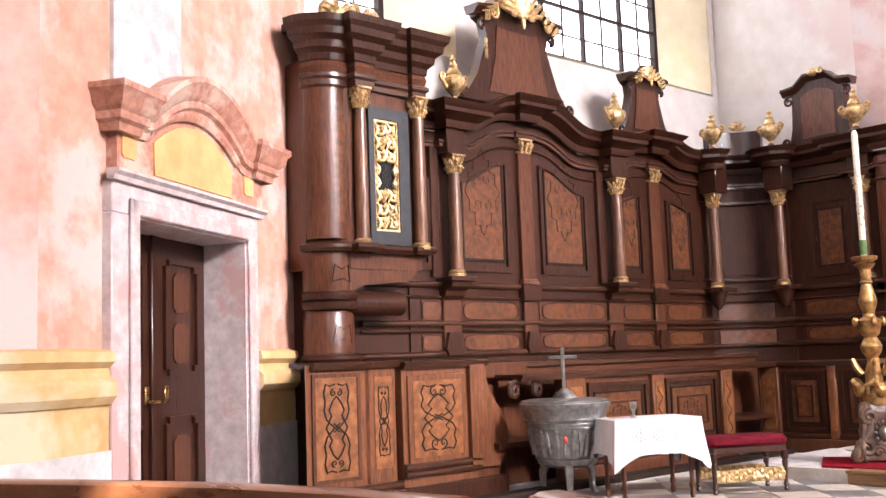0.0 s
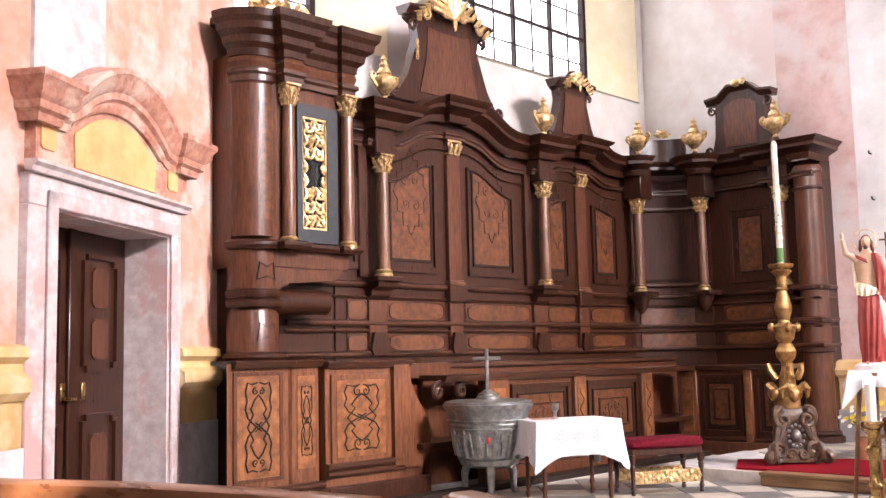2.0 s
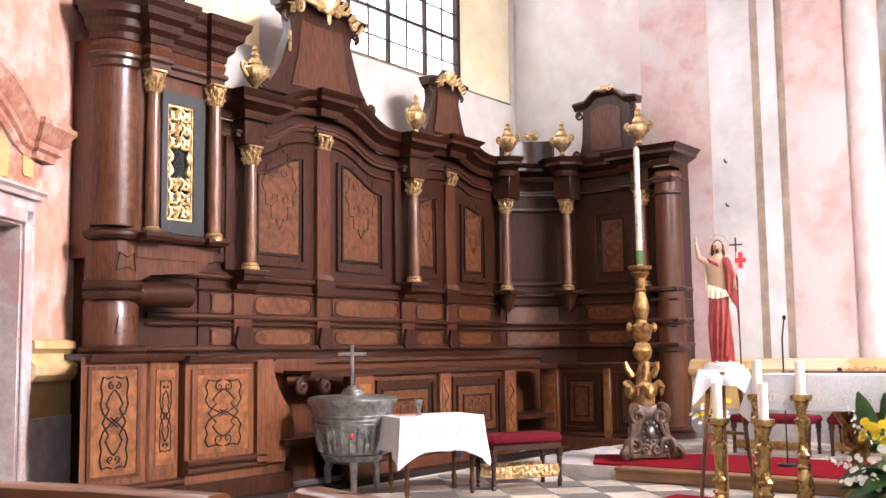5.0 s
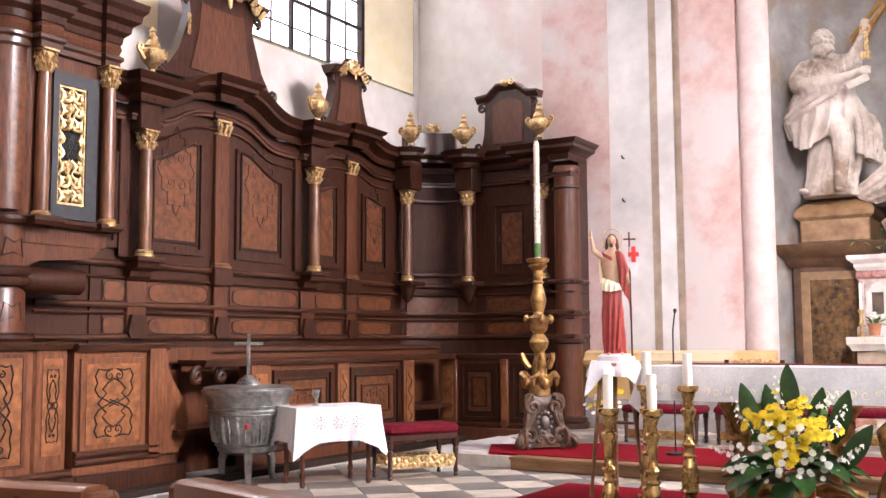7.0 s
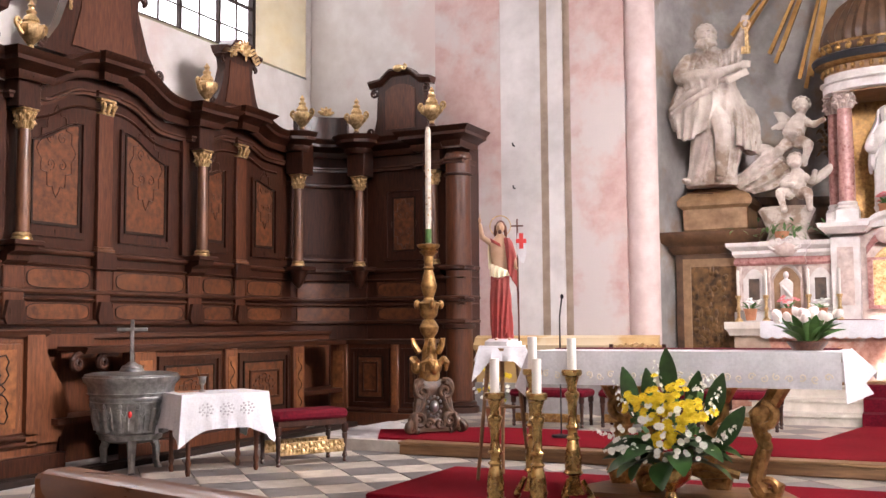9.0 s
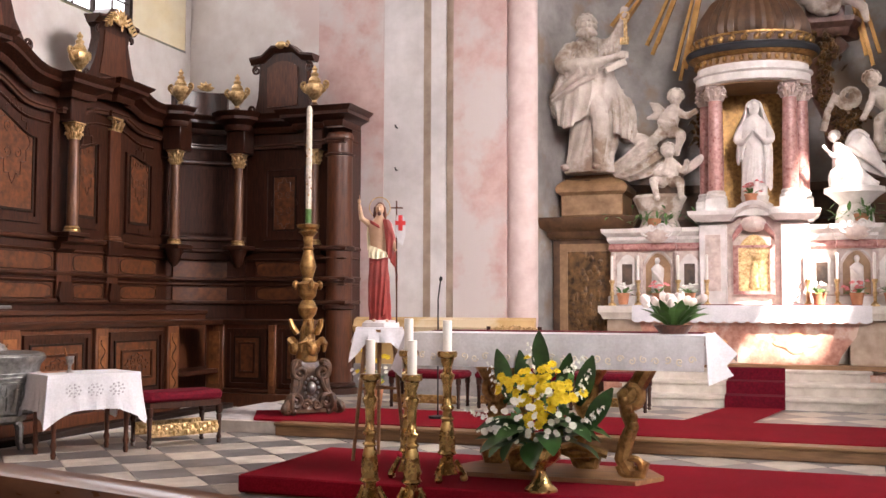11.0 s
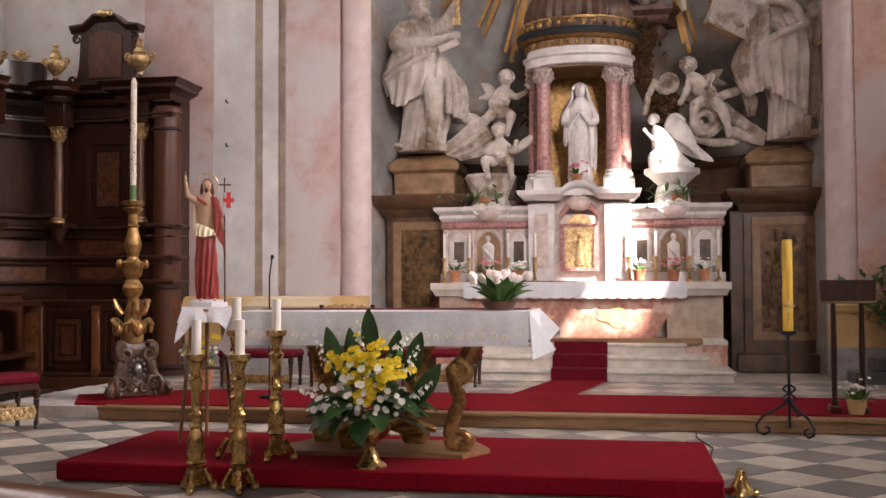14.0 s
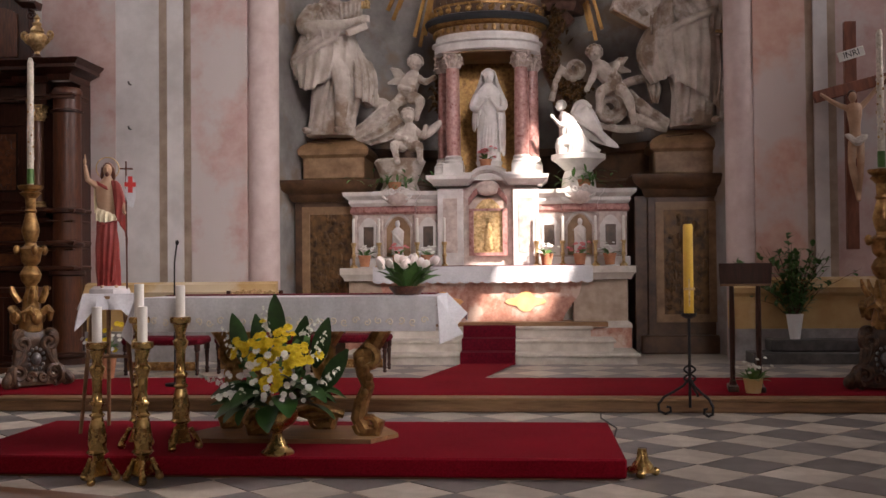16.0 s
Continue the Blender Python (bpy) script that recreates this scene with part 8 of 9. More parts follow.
part("mensa", sweep(B(), [(-2.22, 13.4, 1.06), (-2.22, 12.48, 1.06), (1.24, 12.48, 1.06), (1.24, 13.4, 1.06)], [(-0.5, 0), (0, 0), (0.02, 0.05), (0.05, 0.08), (0.05, 0.16), (-0.5, 0.16)]), STEP_STONE, ha, "pale stone altar slab")
part("mensa_core", box(B(), -2.0, 1.0, 12.9, 13.4, 1.06, 1.2), STEP_STONE, ha)
mc = thing("mensa_cloth", "white lace-edged cloth hanging from the altar slab", "altar cloth", pose(0, 0, 0))
bm = B()
n_ = 80
top_, bot = [], []
for i in range(n_ + 1):
    x = -1.86 + 2.64 * i / n_
    top_.append(bm.verts.new((x, 12.40, 1.225)))
    bot.append(bm.verts.new((x, 12.39 - 0.008 * math.sin(i * 0.7), 1.045 - 0.022 * abs(math.sin(i * math.pi / 4)))))
for i in range(n_):
    bm.faces.new((top_[i], top_[i + 1], bot[i + 1], bot[i]))
bmesh.ops.solidify(bm, geom=bm.faces[:], thickness=0.006)
part("front_fall", bm, LINEN, mc)
part("cloth_top", box(B(), -1.86, 0.78, 12.40, 12.86, 1.222, 1.230), LINEN, mc)
solo("mensa_runner", box(B(), -1.75, 0.68, 12.41, 12.85, 1.232, 1.240), VELVET, "dark red cloth on the altar slab", "cloth")

# retable: two wings and a taller middle
def wing(cx):
    part("wing_body", box(B(), cx - 0.58, cx + 0.58, 13.02, 13.55, 1.22, 2.02), MARBLE_PINK, ha)
    part("wing_plinth", box(B(), cx - 0.62, cx + 0.62, 12.97, 13.55, 1.22, 1.34, 0.006), MARBLE, ha)
    path_ = [(cx - 0.60, 13.5, 2.0), (cx - 0.60, 12.99, 2.0), (cx - 0.22, 12.99, 2.0), (cx - 0.21, 12.93, 2.0), (cx + 0.21, 12.93, 2.0), (cx + 0.22, 12.99, 2.0), (cx + 0.60, 12.99, 2.0), (cx + 0.60, 13.5, 2.0)]
    part("wing_cornice", sweep(B(), path_, [(-0.2, 0), (0.0, 0), (0.03, 0.04), (0.03, 0.08), (0.09, 0.13), (0.10, 0.18), (-0.2, 0.20)]), MARBLE, ha, "moulded white marble cornice")
    part("wing_frieze", sweep(B(), [(x, y + 0.02, 1.90) for x, y, z in path_], [(-0.1, 0), (0.0, 0), (0.02, 0.03), (0.0, 0.10), (-0.1, 0.10)]), MARBLE_RED, ha)
    part("cartouche", blob(B(), (cx, 12.88, 2.10), 0.15, 0.06, 0.11, 14, 8), MARBLE_PINK, ha)
    bm = B()
    for s in (-1, 1):
        spiral(bm, (cx + s * 0.12, 12.86, 2.13), 0.07, 1.5, math.pi / 2, 0.022, -s, 6, 14)
        spiral(bm, (cx + s * 0.06, 12.84, 2.18), 0.05, 1.3, 0, 0.018, s, 6, 14)
    part("cartouche_scrolls", bm, MARBLE, ha)
    for s in (-1, 1):
        wx = cx + s * 0.38
        part("picture_arch", slab(B(), [(wx - 0.13, 1.36), (wx + 0.13, 1.36), (wx + 0.13, 1.74)] + arc(wx + 0.11, wx - 0.11, 1.76, 0.10, 8) + [(wx - 0.13, 1.74)], 13.0, 13.03), MARBLE, ha)
        part("picture", box(B(), wx - 0.065, wx + 0.065, 12.985, 13.0, 1.48, 1.74), PAINTING, ha, "small dark painted picture")
        part("picture_frame", ring_frame(B(), rect(wx - 0.085, wx + 0.085, 1.46, 1.76), rect(wx - 0.065, wx + 0.065, 1.48, 1.74), 12.975, 13.0), MARBLE, ha)
        for e in (-0.17, 0.17):
            part("colonnette", lathe(B(), [(0.03, 1.36), (0.022, 1.40), (0.02, 1.80), (0.032, 1.86), (0.03, 1.88)], 12, (wx + e, 12.985, 0)), MARBLE_PINK, ha)
    part("niche", slab(B(), [(cx - 0.15, 1.36), (cx + 0.15, 1.36), (cx + 0.15, 1.72)] + arc(cx + 0.14, cx - 0.14, 1.74, 0.13, 8) + [(cx - 0.15, 1.72)], 12.985, 13.03), TAN_STONE, ha, "shallow tan stone niche")
    part("niche_arch", sweep(B(), [(x, 13.0, z) for x, z in arc(cx - 0.17, cx + 0.17, 1.74, 0.15, 8)], [(0, 0), (0.03, 0), (0.03, 0.03), (0, 0.03)]), MARBLE, ha)
    bm = draped(B(), [(0, 0.075, 0.06, 0, 0), (0.2, 0.07, 0.055, 0, 0), (0.34, 0.075, 0.05, 0, 0), (0.38, 0.03, 0.03, 0, 0)], 7, 0.12, 0.8, 24, int(cx * 10) + 40)
    blob(bm, (0, -0.01, 0.43), 0.034, 0.036, 0.045, 10, 6)
    swag(bm, [(-0.07, 0, 0.33), (0.0, -0.07, 0.24), (0.07, -0.02, 0.14)], 0.018, 4, 0.01, 2)
    nf = solo("niche_figure", bm, MARBLE, "small white marble robed figure in a niche", "statue", pose(cx, 12.93, 1.345), group="niche figures")
    organic(nf, 0.007)


wing(-1.62)
wing(0.66)
CX = -0.48
part("centre_body", box(B(), CX - 0.62, CX + 0.62, 12.98, 13.6, 1.22, 2.36), MARBLE_PINK, ha)
for s in (-1, 1):
    px = CX + s * 0.47
    part("centre_pier", box(B(), px - 0.16, px + 0.16, 12.86, 13.0, 1.22, 2.20, 0.008), MARBLE, ha)
    part("pier_panel", box(B(), px - 0.09, px + 0.09, 12.852, 12.86, 1.40, 2.08, 0.002), MARBLE_PINK, ha)
part("tabernacle_arch", sweep(B(), [(CX - 0.24, 12.88, 1.95)] + [(x, 12.88, z) for x, z in arc(CX - 0.24, CX + 0.24, 1.98, 0.20, 10)] + [(CX + 0.24, 12.88, 1.95)], [(0, 0), (0.04, 0), (0.06, 0.05), (0.06, 0.09), (0, 0.11)]), MARBLE_RED, ha)
td = part("tabernacle_door", slab(B(), [(CX - 0.18, 1.40), (CX + 0.18, 1.40), (CX + 0.18, 1.92)] + arc(CX + 0.17, CX - 0.17, 1.94, 0.14, 8) + [(CX - 0.18, 1.92)], 12.94, 12.98), GOLD, ha, "gilded arched tabernacle door")
bm = B()
for k in range(16):
    a = math.pi * k / 15
    tube(bm, [(CX + 0.05 * math.cos(a), 12.935, 1.78 + 0.05 * math.sin(a)), (CX + 0.14 * math.cos(a), 12.935, 1.78 + 0.15 * math.sin(a))], [0.008, 0.003], 4)
draped(bm, [(1.44, 0.06, 0.02, CX, 12.93), (1.62, 0.05, 0.02, CX, 12.93), (1.74, 0.04, 0.02, CX, 12.93), (1.76, 0.02, 0.02, CX, 12.93)], 5, 0.1, 0.5, 14, 2)
blob(bm, (CX, 12.925, 1.79), 0.025, 0.02, 0.03, 8, 5)
part("door_relief", bm, GOLD, td)
part("tabernacle_frame", ring_frame(B(), rect(CX - 0.24, CX + 0.24, 1.36, 1.95), rect(CX - 0.18, CX + 0.18, 1.40, 1.92), 12.90, 12.96), MARBLE_RED, ha)
part("keystone_carving", blob(B(), (CX, 12.84, 2.20), 0.15, 0.05, 0.10, 14, 8), MARBLE_PINK, ha)
cpath = [(CX - 0.68, 13.5, 2.24), (CX - 0.68, 12.80, 2.24), (CX - 0.26, 12.80, 2.24), (CX - 0.25, 12.86, 2.24)] + [(x, 12.86, z) for x, z in arc(CX - 0.24, CX + 0.24, 2.24, 0.12, 8)] + [(CX + 0.25, 12.86, 2.24), (CX + 0.26, 12.80, 2.24), (CX + 0.68, 12.80, 2.24), (CX + 0.68, 13.5, 2.24)]
part("centre_cornice", sweep(B(), cpath, [(-0.3, 0), (0.0, 0), (0.03, 0.04), (0.07, 0.07), (0.08, 0.12), (-0.3, 0.13)]), MARBLE, ha)
part("centre_top", box(B(), CX - 0.66, CX + 0.66, 12.84, 13.7, 2.30, 2.40), MARBLE, ha)
for s in (-1, 1):
    for dx, dy in ((0.43, 12.98), (0.56, 13.30)):
        x = CX + s * dx
        part("column_plinth", box(B(), x - 0.13, x + 0.13, dy - 0.13, dy + 0.13, 2.38, 2.52, 0.008), MARBLE, ha)
        part("column_base", lathe(B(), [(0.125, 2.52), (0.125, 2.55), (0.105, 2.57), (0.115, 2.60), (0.095, 2.62)], 20, (x, dy, 0)), MARBLE, ha)
        part("column_shaft", lathe(B(), [(0.092, 2.62), (0.094, 2.9), (0.082, 3.72)], 20, (x, dy, 0)), MARBLE_RED, ha, "speckled red marble shaft")
        part("column_capital", capital(B(), x, dy, 3.72, 0.08, 0.20), MARBLE_PINK, ha, "carved Corinthian capital")
DOME = [(0.66, 3.92), (0.68, 3.93), (0.68, 4.02), (0.71, 4.04), (0.71, 4.06), (0.66, 4.07), (0.66, 4.14)]
dome_c = (CX, 13.22, 0)
part("entablature", lathe(B(), DOME + [(0.60, 4.14), (0.5, 3.97)], 44, dome_c, 1.0, 0.75), MARBLE, ha, "white marble round entablature")
part("frieze_band", lathe(B(), [(0.665, 4.14), (0.66, 4.24), (0.5, 4.24)], 44, dome_c, 1.0, 0.75), TAN_STONE, ha)
for k in range(40):
    a = 2 * math.pi * k / 40
    part("dentil", blob(B(), (CX + 0.672 * math.cos(a), 13.22 + 0.504 * math.sin(a), 4.19), 0.030, 0.024, 0.040, 6, 4), OLD_GOLD, ha)
part("dome_cornice", lathe(B(), [(0.68, 4.24), (0.78, 4.28), (0.80, 4.33), (0.78, 4.36), (0.72, 4.38), (0.5, 4.38)], 44, dome_c, 1.0, 0.75), EBONY, ha, "dark painted cornice")
part("gilded_fillet", lathe(B(), [(0.69, 4.235), (0.755, 4.262), (0.765, 4.272), (0.70, 4.262)], 44, dome_c, 1.0, 0.75), OLD_GOLD, ha, "gilded fillet")
part("frieze_core", lathe(B(), [(0.69, 4.375), (0.685, 4.48), (0.64, 4.50)], 44, dome_c, 1.0, 0.75), BROWN_STONE, ha)
part("gilded_roll", lathe(B(), [(0.66, 4.475), (0.70, 4.487), (0.70, 4.508), (0.65, 4.515)], 44, dome_c, 1.0, 0.75), OLD_GOLD, ha)
for k in range(30):
    a = 2 * math.pi * k / 30
    ca, sa = math.cos(a), math.sin(a)
    bm = blob(B(), (CX + 0.695 * ca, 13.22 + 0.521 * sa, 4.425), 0.040, 0.032, 0.036, 7, 5)
    tube(bm, [(CX + 0.70 * ca, 13.22 + 0.525 * sa, 4.44), (CX + 0.725 * ca - 0.03 * sa, 13.22 + 0.545 * sa + 0.03 * ca, 4.47), (CX + 0.70 * ca - 0.05 * sa, 13.22 + 0.525 * sa + 0.05 * ca, 4.43)], [0.020, 0.020, 0.008], 5)
    part("gilded_leaf", bm, OLD_GOLD, ha)
part("dome", lathe(B(), [(0.64, 4.50), (0.675, 4.56), (0.665, 4.64), (0.60, 4.80), (0.48, 4.98), (0.30, 5.12), (0.1, 5.18)], 192, dome_c, 1.0, 0.75, wave=0.035, lobes=32), BROWN_STONE, ha, "dark brown reeded dome")
part("canopy_ceiling", lathe(B(), [(0.60, 3.895), (0.60, 3.912), (0.05, 3.914)], 40, dome_c, 1.0, 0.75), TAN_STONE, ha, "brown coffered canopy ceiling")
part("niche_back", slab(B(), [(CX - 0.40, 2.4), (CX + 0.40, 2.4), (CX + 0.40, 3.95), (CX - 0.40, 3.95)], 13.55, 13.62), OLD_GOLD, ha, "old gilded niche back")
part("mary_pedestal", lathe(B(), [(0.20, 2.40), (0.21, 2.44), (0.15, 2.48), (0.17, 2.54)], 20, (CX + 0.02, 13.0, 0)), MARBLE, ha)
body = [(0.0, 0.155, 0.130, 0, 0), (0.25, 0.150, 0.130, 0, 0), (0.58, 0.165, 0.125, 0, 0), (0.80, 0.160, 0.110, 0, 0), (0.88, 0.115, 0.09, 0, 0), (0.94, 0.05, 0.06, 0, 0)]
bm = draped(B(), body, 9, 0.08, 0.15, 80, 14)
ridges(bm, body, [[(-0.03 + 0.020 * k, 0.62), (-0.06 + 0.034 * k, 0.32), (-0.11 + 0.046 * k, 0.01)] for k in range(6)], 0.017)
blob(bm, (0, -0.02, 1.02), 0.062, 0.075, 0.088, 14, 9)
blob(bm, (0, -0.095, 1.015), 0.010, 0.014, 0.020, 6, 4)
cloth(bm, [[(-0.075, -0.03, 1.03), (-0.10, -0.03, 0.90), (-0.17, -0.04, 0.78)], [(-0.055, -0.02, 1.10), (-0.10, 0.06, 0.96), (-0.16, 0.06, 0.78)], [(0.055, -0.02, 1.10), (0.10, 0.06, 0.96), (0.16, 0.06, 0.78)], [(0.075, -0.03, 1.03), (0.10, -0.03, 0.90), (0.17, -0.04, 0.78)]], 0.012, 5, 0.022, 3)
blob(bm, (0, 0.01, 1.06), 0.072, 0.075, 0.075, 12, 8)
for e, low in ((-1, 0.36), (1, 0.06)):
    tube(bm, curve_through([(e * 0.145, -0.01, 0.80), (e * 0.195, -0.06, 0.66), (e * 0.13, -0.15, 0.62), (e * 0.045, -0.185, 0.70)], 4), [0.050, 0.052, 0.052, 0.050, 0.048, 0.044, 0.040, 0.036, 0.032, 0.028, 0.024, 0.022, 0.020], 10)
    cloth(bm, [[(e * 0.10, -0.11, 0.64), (e * 0.115, -0.14, 0.52), (e * 0.12, -0.13, low + 0.10)], [(e * 0.17, -0.07, 0.66), (e * 0.185, -0.09, 0.48), (e * 0.185, -0.08, low)], [(e * 0.20, 0.0, 0.70), (e * 0.215, -0.01, 0.48), (e * 0.20, 0.0, low + 0.04)]], 0.020, 4, 0.018, 5)
    fingers(bm, e * 0.035, -0.19, 0.715, -e * 0.5, 0.85)
ridges(bm, body, [[(-0.12 + 0.02 * k, 0.80), (-0.04 + 0.02 * k, 0.60), (0.05 + 0.02 * k, 0.50)] for k in range(4)], 0.013)
organic(solo("madonna_statue", bm, MARBLE, "white marble veiled standing figure between red columns", "statue", pose(CX + 0.02, 13.0, 2.54) @ Matrix.Diagonal((1.0, 1.0, 1.05, 1.0))), 0.0075, 1)
# kneeling angel on its pedestal
part("angel_pedestal", lathe(B(), [(0.22, 2.20), (0.20, 2.34), (0.17, 2.42), (0.28, 2.52), (0.34, 2.56), (0.34, 2.62), (0.30, 2.63)], 24, (0.66, 13.1, 0), 1.0, 0.7), MARBLE, ha)
body = [(0.0, 0.24, 0.15, 0.03, 0), (0.10, 0.22, 0.15, 0.02, 0), (0.22, 0.15, 0.13, -0.02, 0), (0.36, 0.115, 0.10, -0.06, 0), (0.46, 0.085, 0.075, -0.09, 0), (0.52, 0.035, 0.04, -0.12, 0)]
bm = draped(B(), body, 8, 0.09, 0.5, 64, 4)
ridges(bm, body, [[(-0.06 + 0.02 * k, 0.40), (-0.08 + 0.05 * k, 0.20), (-0.14 + 0.075 * k, 0.02)] for k in range(5)], 0.018)
blob(bm, (-0.165, -0.03, 0.585), 0.052, 0.056, 0.064, 12, 8)
blob(bm, (-0.215, -0.05, 0.575), 0.012, 0.012, 0.016, 6, 4)
for k in range(9):
    blob(bm, (-0.145 + 0.050 * math.cos(0.7 * k), 0.0, 0.605 + 0.045 * math.sin(0.7 * k)), 0.024, 0.034, 0.024, 6, 4)
tube(bm, curve_through([(-0.10, -0.06, 0.45), (-0.15, -0.13, 0.34), (-0.24, -0.13, 0.42)], 4), [0.040, 0.040, 0.038, 0.036, 0.034, 0.030, 0.026, 0.022, 0.018], 9)
fingers(bm, -0.25, -0.13, 0.435, -0.6, 0.8)
tube(bm, curve_through([(-0.02, -0.08, 0.16), (-0.16, -0.13, 0.13), (-0.18, -0.10, 0.0)], 4), [0.08, 0.078, 0.075, 0.07, 0.066, 0.058, 0.052, 0.046, 0.040], 9)
swag(bm, [(0.05, 0.0, 0.16), (0.18, -0.04, 0.09), (0.30, 0.0, 0.02)], 0.04, 5, 0.03, 3)
# near wing, broad and swept down; far wing behind it
wing_line = [(0.0, 0.60), (0.10, 0.655), (0.20, 0.60), (0.29, 0.46), (0.36, 0.28), (0.41, 0.10), (0.34, 0.16), (0.24, 0.26), (0.13, 0.34), (0.02, 0.42), (-0.03, 0.50)]
slab(bm, [(q.x, q.z) for q in curve_through([(x, 0, z) for x, z in wing_line], 3)][::-1], 0.02, 0.065)
for k in range(7):
    f = k / 6
    tube(bm, curve_through([(0.02 + 0.02 * k, 0.02, 0.50 + 0.010 * k), (0.12 + 0.06 * f, 0.005, 0.42 + 0.12 * f), (0.20 + 0.20 * f, 0.015, 0.30 - 0.16 * f)], 3), [0.014, 0.018, 0.020, 0.020, 0.018, 0.013, 0.006], 6)
tube(bm, curve_through([(-0.02, 0.03, 0.50), (0.04, 0.0, 0.62), (0.13, 0.0, 0.645), (0.22, 0.01, 0.57)], 3), 0.024, 7)
slab(bm, [(q.x, q.z) for q in curve_through([(0.0, 0, 0.44), (0.24, 0, 0.38), (0.44, 0, 0.22), (0.56, 0, 0.08), (0.36, 0, 0.12), (0.16, 0, 0.20)], 3)][::-1], 0.10, 0.135)
organic(solo("kneeling_angel", bm, MARBLE, "white marble kneeling angel with one raised wing", "statue", pose(0.60, 13.08, 2.63) @ Matrix.Scale(1.03, 4)), 0.0080, 1)

# great brown plinths of the statues
def plinth(cx, s):
    p_ = thing("statue_plinth", "massive brown marbled plinth with gilded relief panel", "plinth", pose(cx, 13.55, 0), group="statue plinths")
    part("shaft", box(B(), -0.46, 0.62 if s > 0 else 0.46, -0.30, 0.5, 0.12, 2.10, 0.01), BROWN_STONE, p_)
    if s < 0:
        part("shaft_return", box(B(), -0.62, -0.46, -0.30, 0.5, 0.12, 2.1, 0.01), BROWN_STONE, p_)
    part("panel_frame", ring_frame(B(), rect(-0.36, 0.40, 0.5, 2.02), rect(-0.26, 0.30, 0.6, 1.92), -0.33, -0.30), TAN_STONE, p_)
    bm = box(B(), -0.26, 0.30, -0.312, -0.302, 0.6, 1.92)
    rnd_ = random.Random(int(cx * 7))
    for k in range(60):
        x, z = rnd_.uniform(-0.22, 0.26), rnd_.uniform(0.65, 1.88)
        blob(bm, (x, -0.315, z), rnd_.uniform(0.02, 0.05), 0.02, rnd_.uniform(0.03, 0.08), 7, 4)
    part("relief_panel", bm, DARK_RELIEF, p_, "dark gilded relief panel")
    rect_path = [(-0.48, 0.5, 2.08), (-0.48, -0.32, 2.08), (0.50, -0.32, 2.08), (0.50, 0.5, 2.08)]
    part("cornice", sweep(B(), rect_path, [(-0.3, 0), (0, 0), (0.04, 0.05), (0.05, 0.10), (0.14, 0.16), (0.18, 0.24), (0.18, 0.28), (-0.3, 0.32)]), BROWN_STONE, p_)
    part("upper_block", box(B(), -0.36, 0.46, -0.28, 0.5, 2.38, 2.78, 0.02), TAN_STONE, p_)
    part("upper_moulding", sweep(B(), [(-0.36, 0.5, 2.66), (-0.36, -0.28, 2.66), (0.46, -0.28, 2.66), (0.46, 0.5, 2.66)], [(-0.2, 0), (0, 0), (0.05, 0.04), (0.06, 0.10), (0.02, 0.16), (-0.2, 0.30)]), TAN_STONE, p_)
    part("base", box(B(), -0.56, 0.60, -0.38, 0.5, 0.105, 0.34, 0.02), BROWN_STONE, p_)
    return p_


plinth(-2.55, 1)
plinth(1.98, -1)
bm = B()
pth = [(AXIS + 0.08 - 2.2 * math.cos(math.pi * k / 20), 13.3 + 1.2 * math.sin(math.pi * k / 20), 0) for k in range(21)]
structure("apse_dado", sweep(B(), pth, [(-0.3, 0.1), (0.0, 0.1), (0.0, 2.1), (0.10, 2.2), (0.10, 2.36), (0.0, 2.4), (0.0, 2.72), (0.05, 2.76), (0.05, 2.86), (-0.3, 2.9)]), BROWN_STONE, "brown marbled curved dado of the apse", "dado")
# gilded rays behind the dome
rays = thing("gilded_rays", "long gilded sun rays above the altar", "ornament", pose(CX, 13.75, 5.6))
for x0, z0, x1, z1 in ((-0.55, 0.3, -0.92, -1.42), (-0.75, 0.3, -1.28, -1.05), (-0.95, 0.4, -1.75, -0.75), (1.05, 0.3, 1.42, -1.40), (1.25, 0.3, 1.80, -0.95)):
    for q in range(3):
        e = 0.075 * (q - 1)
        bm = tube(B(), [(x0 + e * 0.5, -0.03 * q, z0), (x1 + e, -0.03 * q, z1 + 0.14 * abs(q - 1))], [0.022, 0.034], 4)
        part("ray", bm, RAY_GOLD, rays)
# brown-red marble scroll bracket and its cornice beside the dome
brk = thing("marble_bracket", "brown-red marble scroll bracket with cornice beside the dome", "bracket", pose(0.62, 13.72, 0))
part("scroll", tube(B(), curve_through([(-0.05, 0.0, 4.55), (-0.28, -0.02, 4.30), (-0.30, -0.04, 3.95), (-0.16, -0.04, 3.60), (-0.10, -0.02, 3.25), (0.10, 0.0, 3.02), (0.5, 0.02, 2.98)], 6), 0.14, 12, 0.8), BROWN_RED, brk)
part("cornice", sweep(B(), [(-0.50, 0.2, 4.58), (-0.50, -0.12, 4.58), (0.02, -0.12, 4.58), (0.16, 0.2, 4.58)], [(-0.2, 0), (0, 0), (0.04, 0.05), (0.05, 0.10), (0.12, 0.16), (0.12, 0.22), (-0.2, 0.24)]), BROWN_RED, brk)
part("block", box(B(), -0.46, 0.0, -0.08, 0.3, 4.80, 5.6, 0.01), BROWN_RED, brk)
rnd2 = random.Random(9)
bm = B()
for k in range(9):
    blob(bm, (rnd2.uniform(-0.3, 0.3), 0.0, rnd2.uniform(-0.12, 0.15)), rnd2.uniform(0.08, 0.15), 0.10, rnd2.uniform(0.07, 0.13), 10, 7)
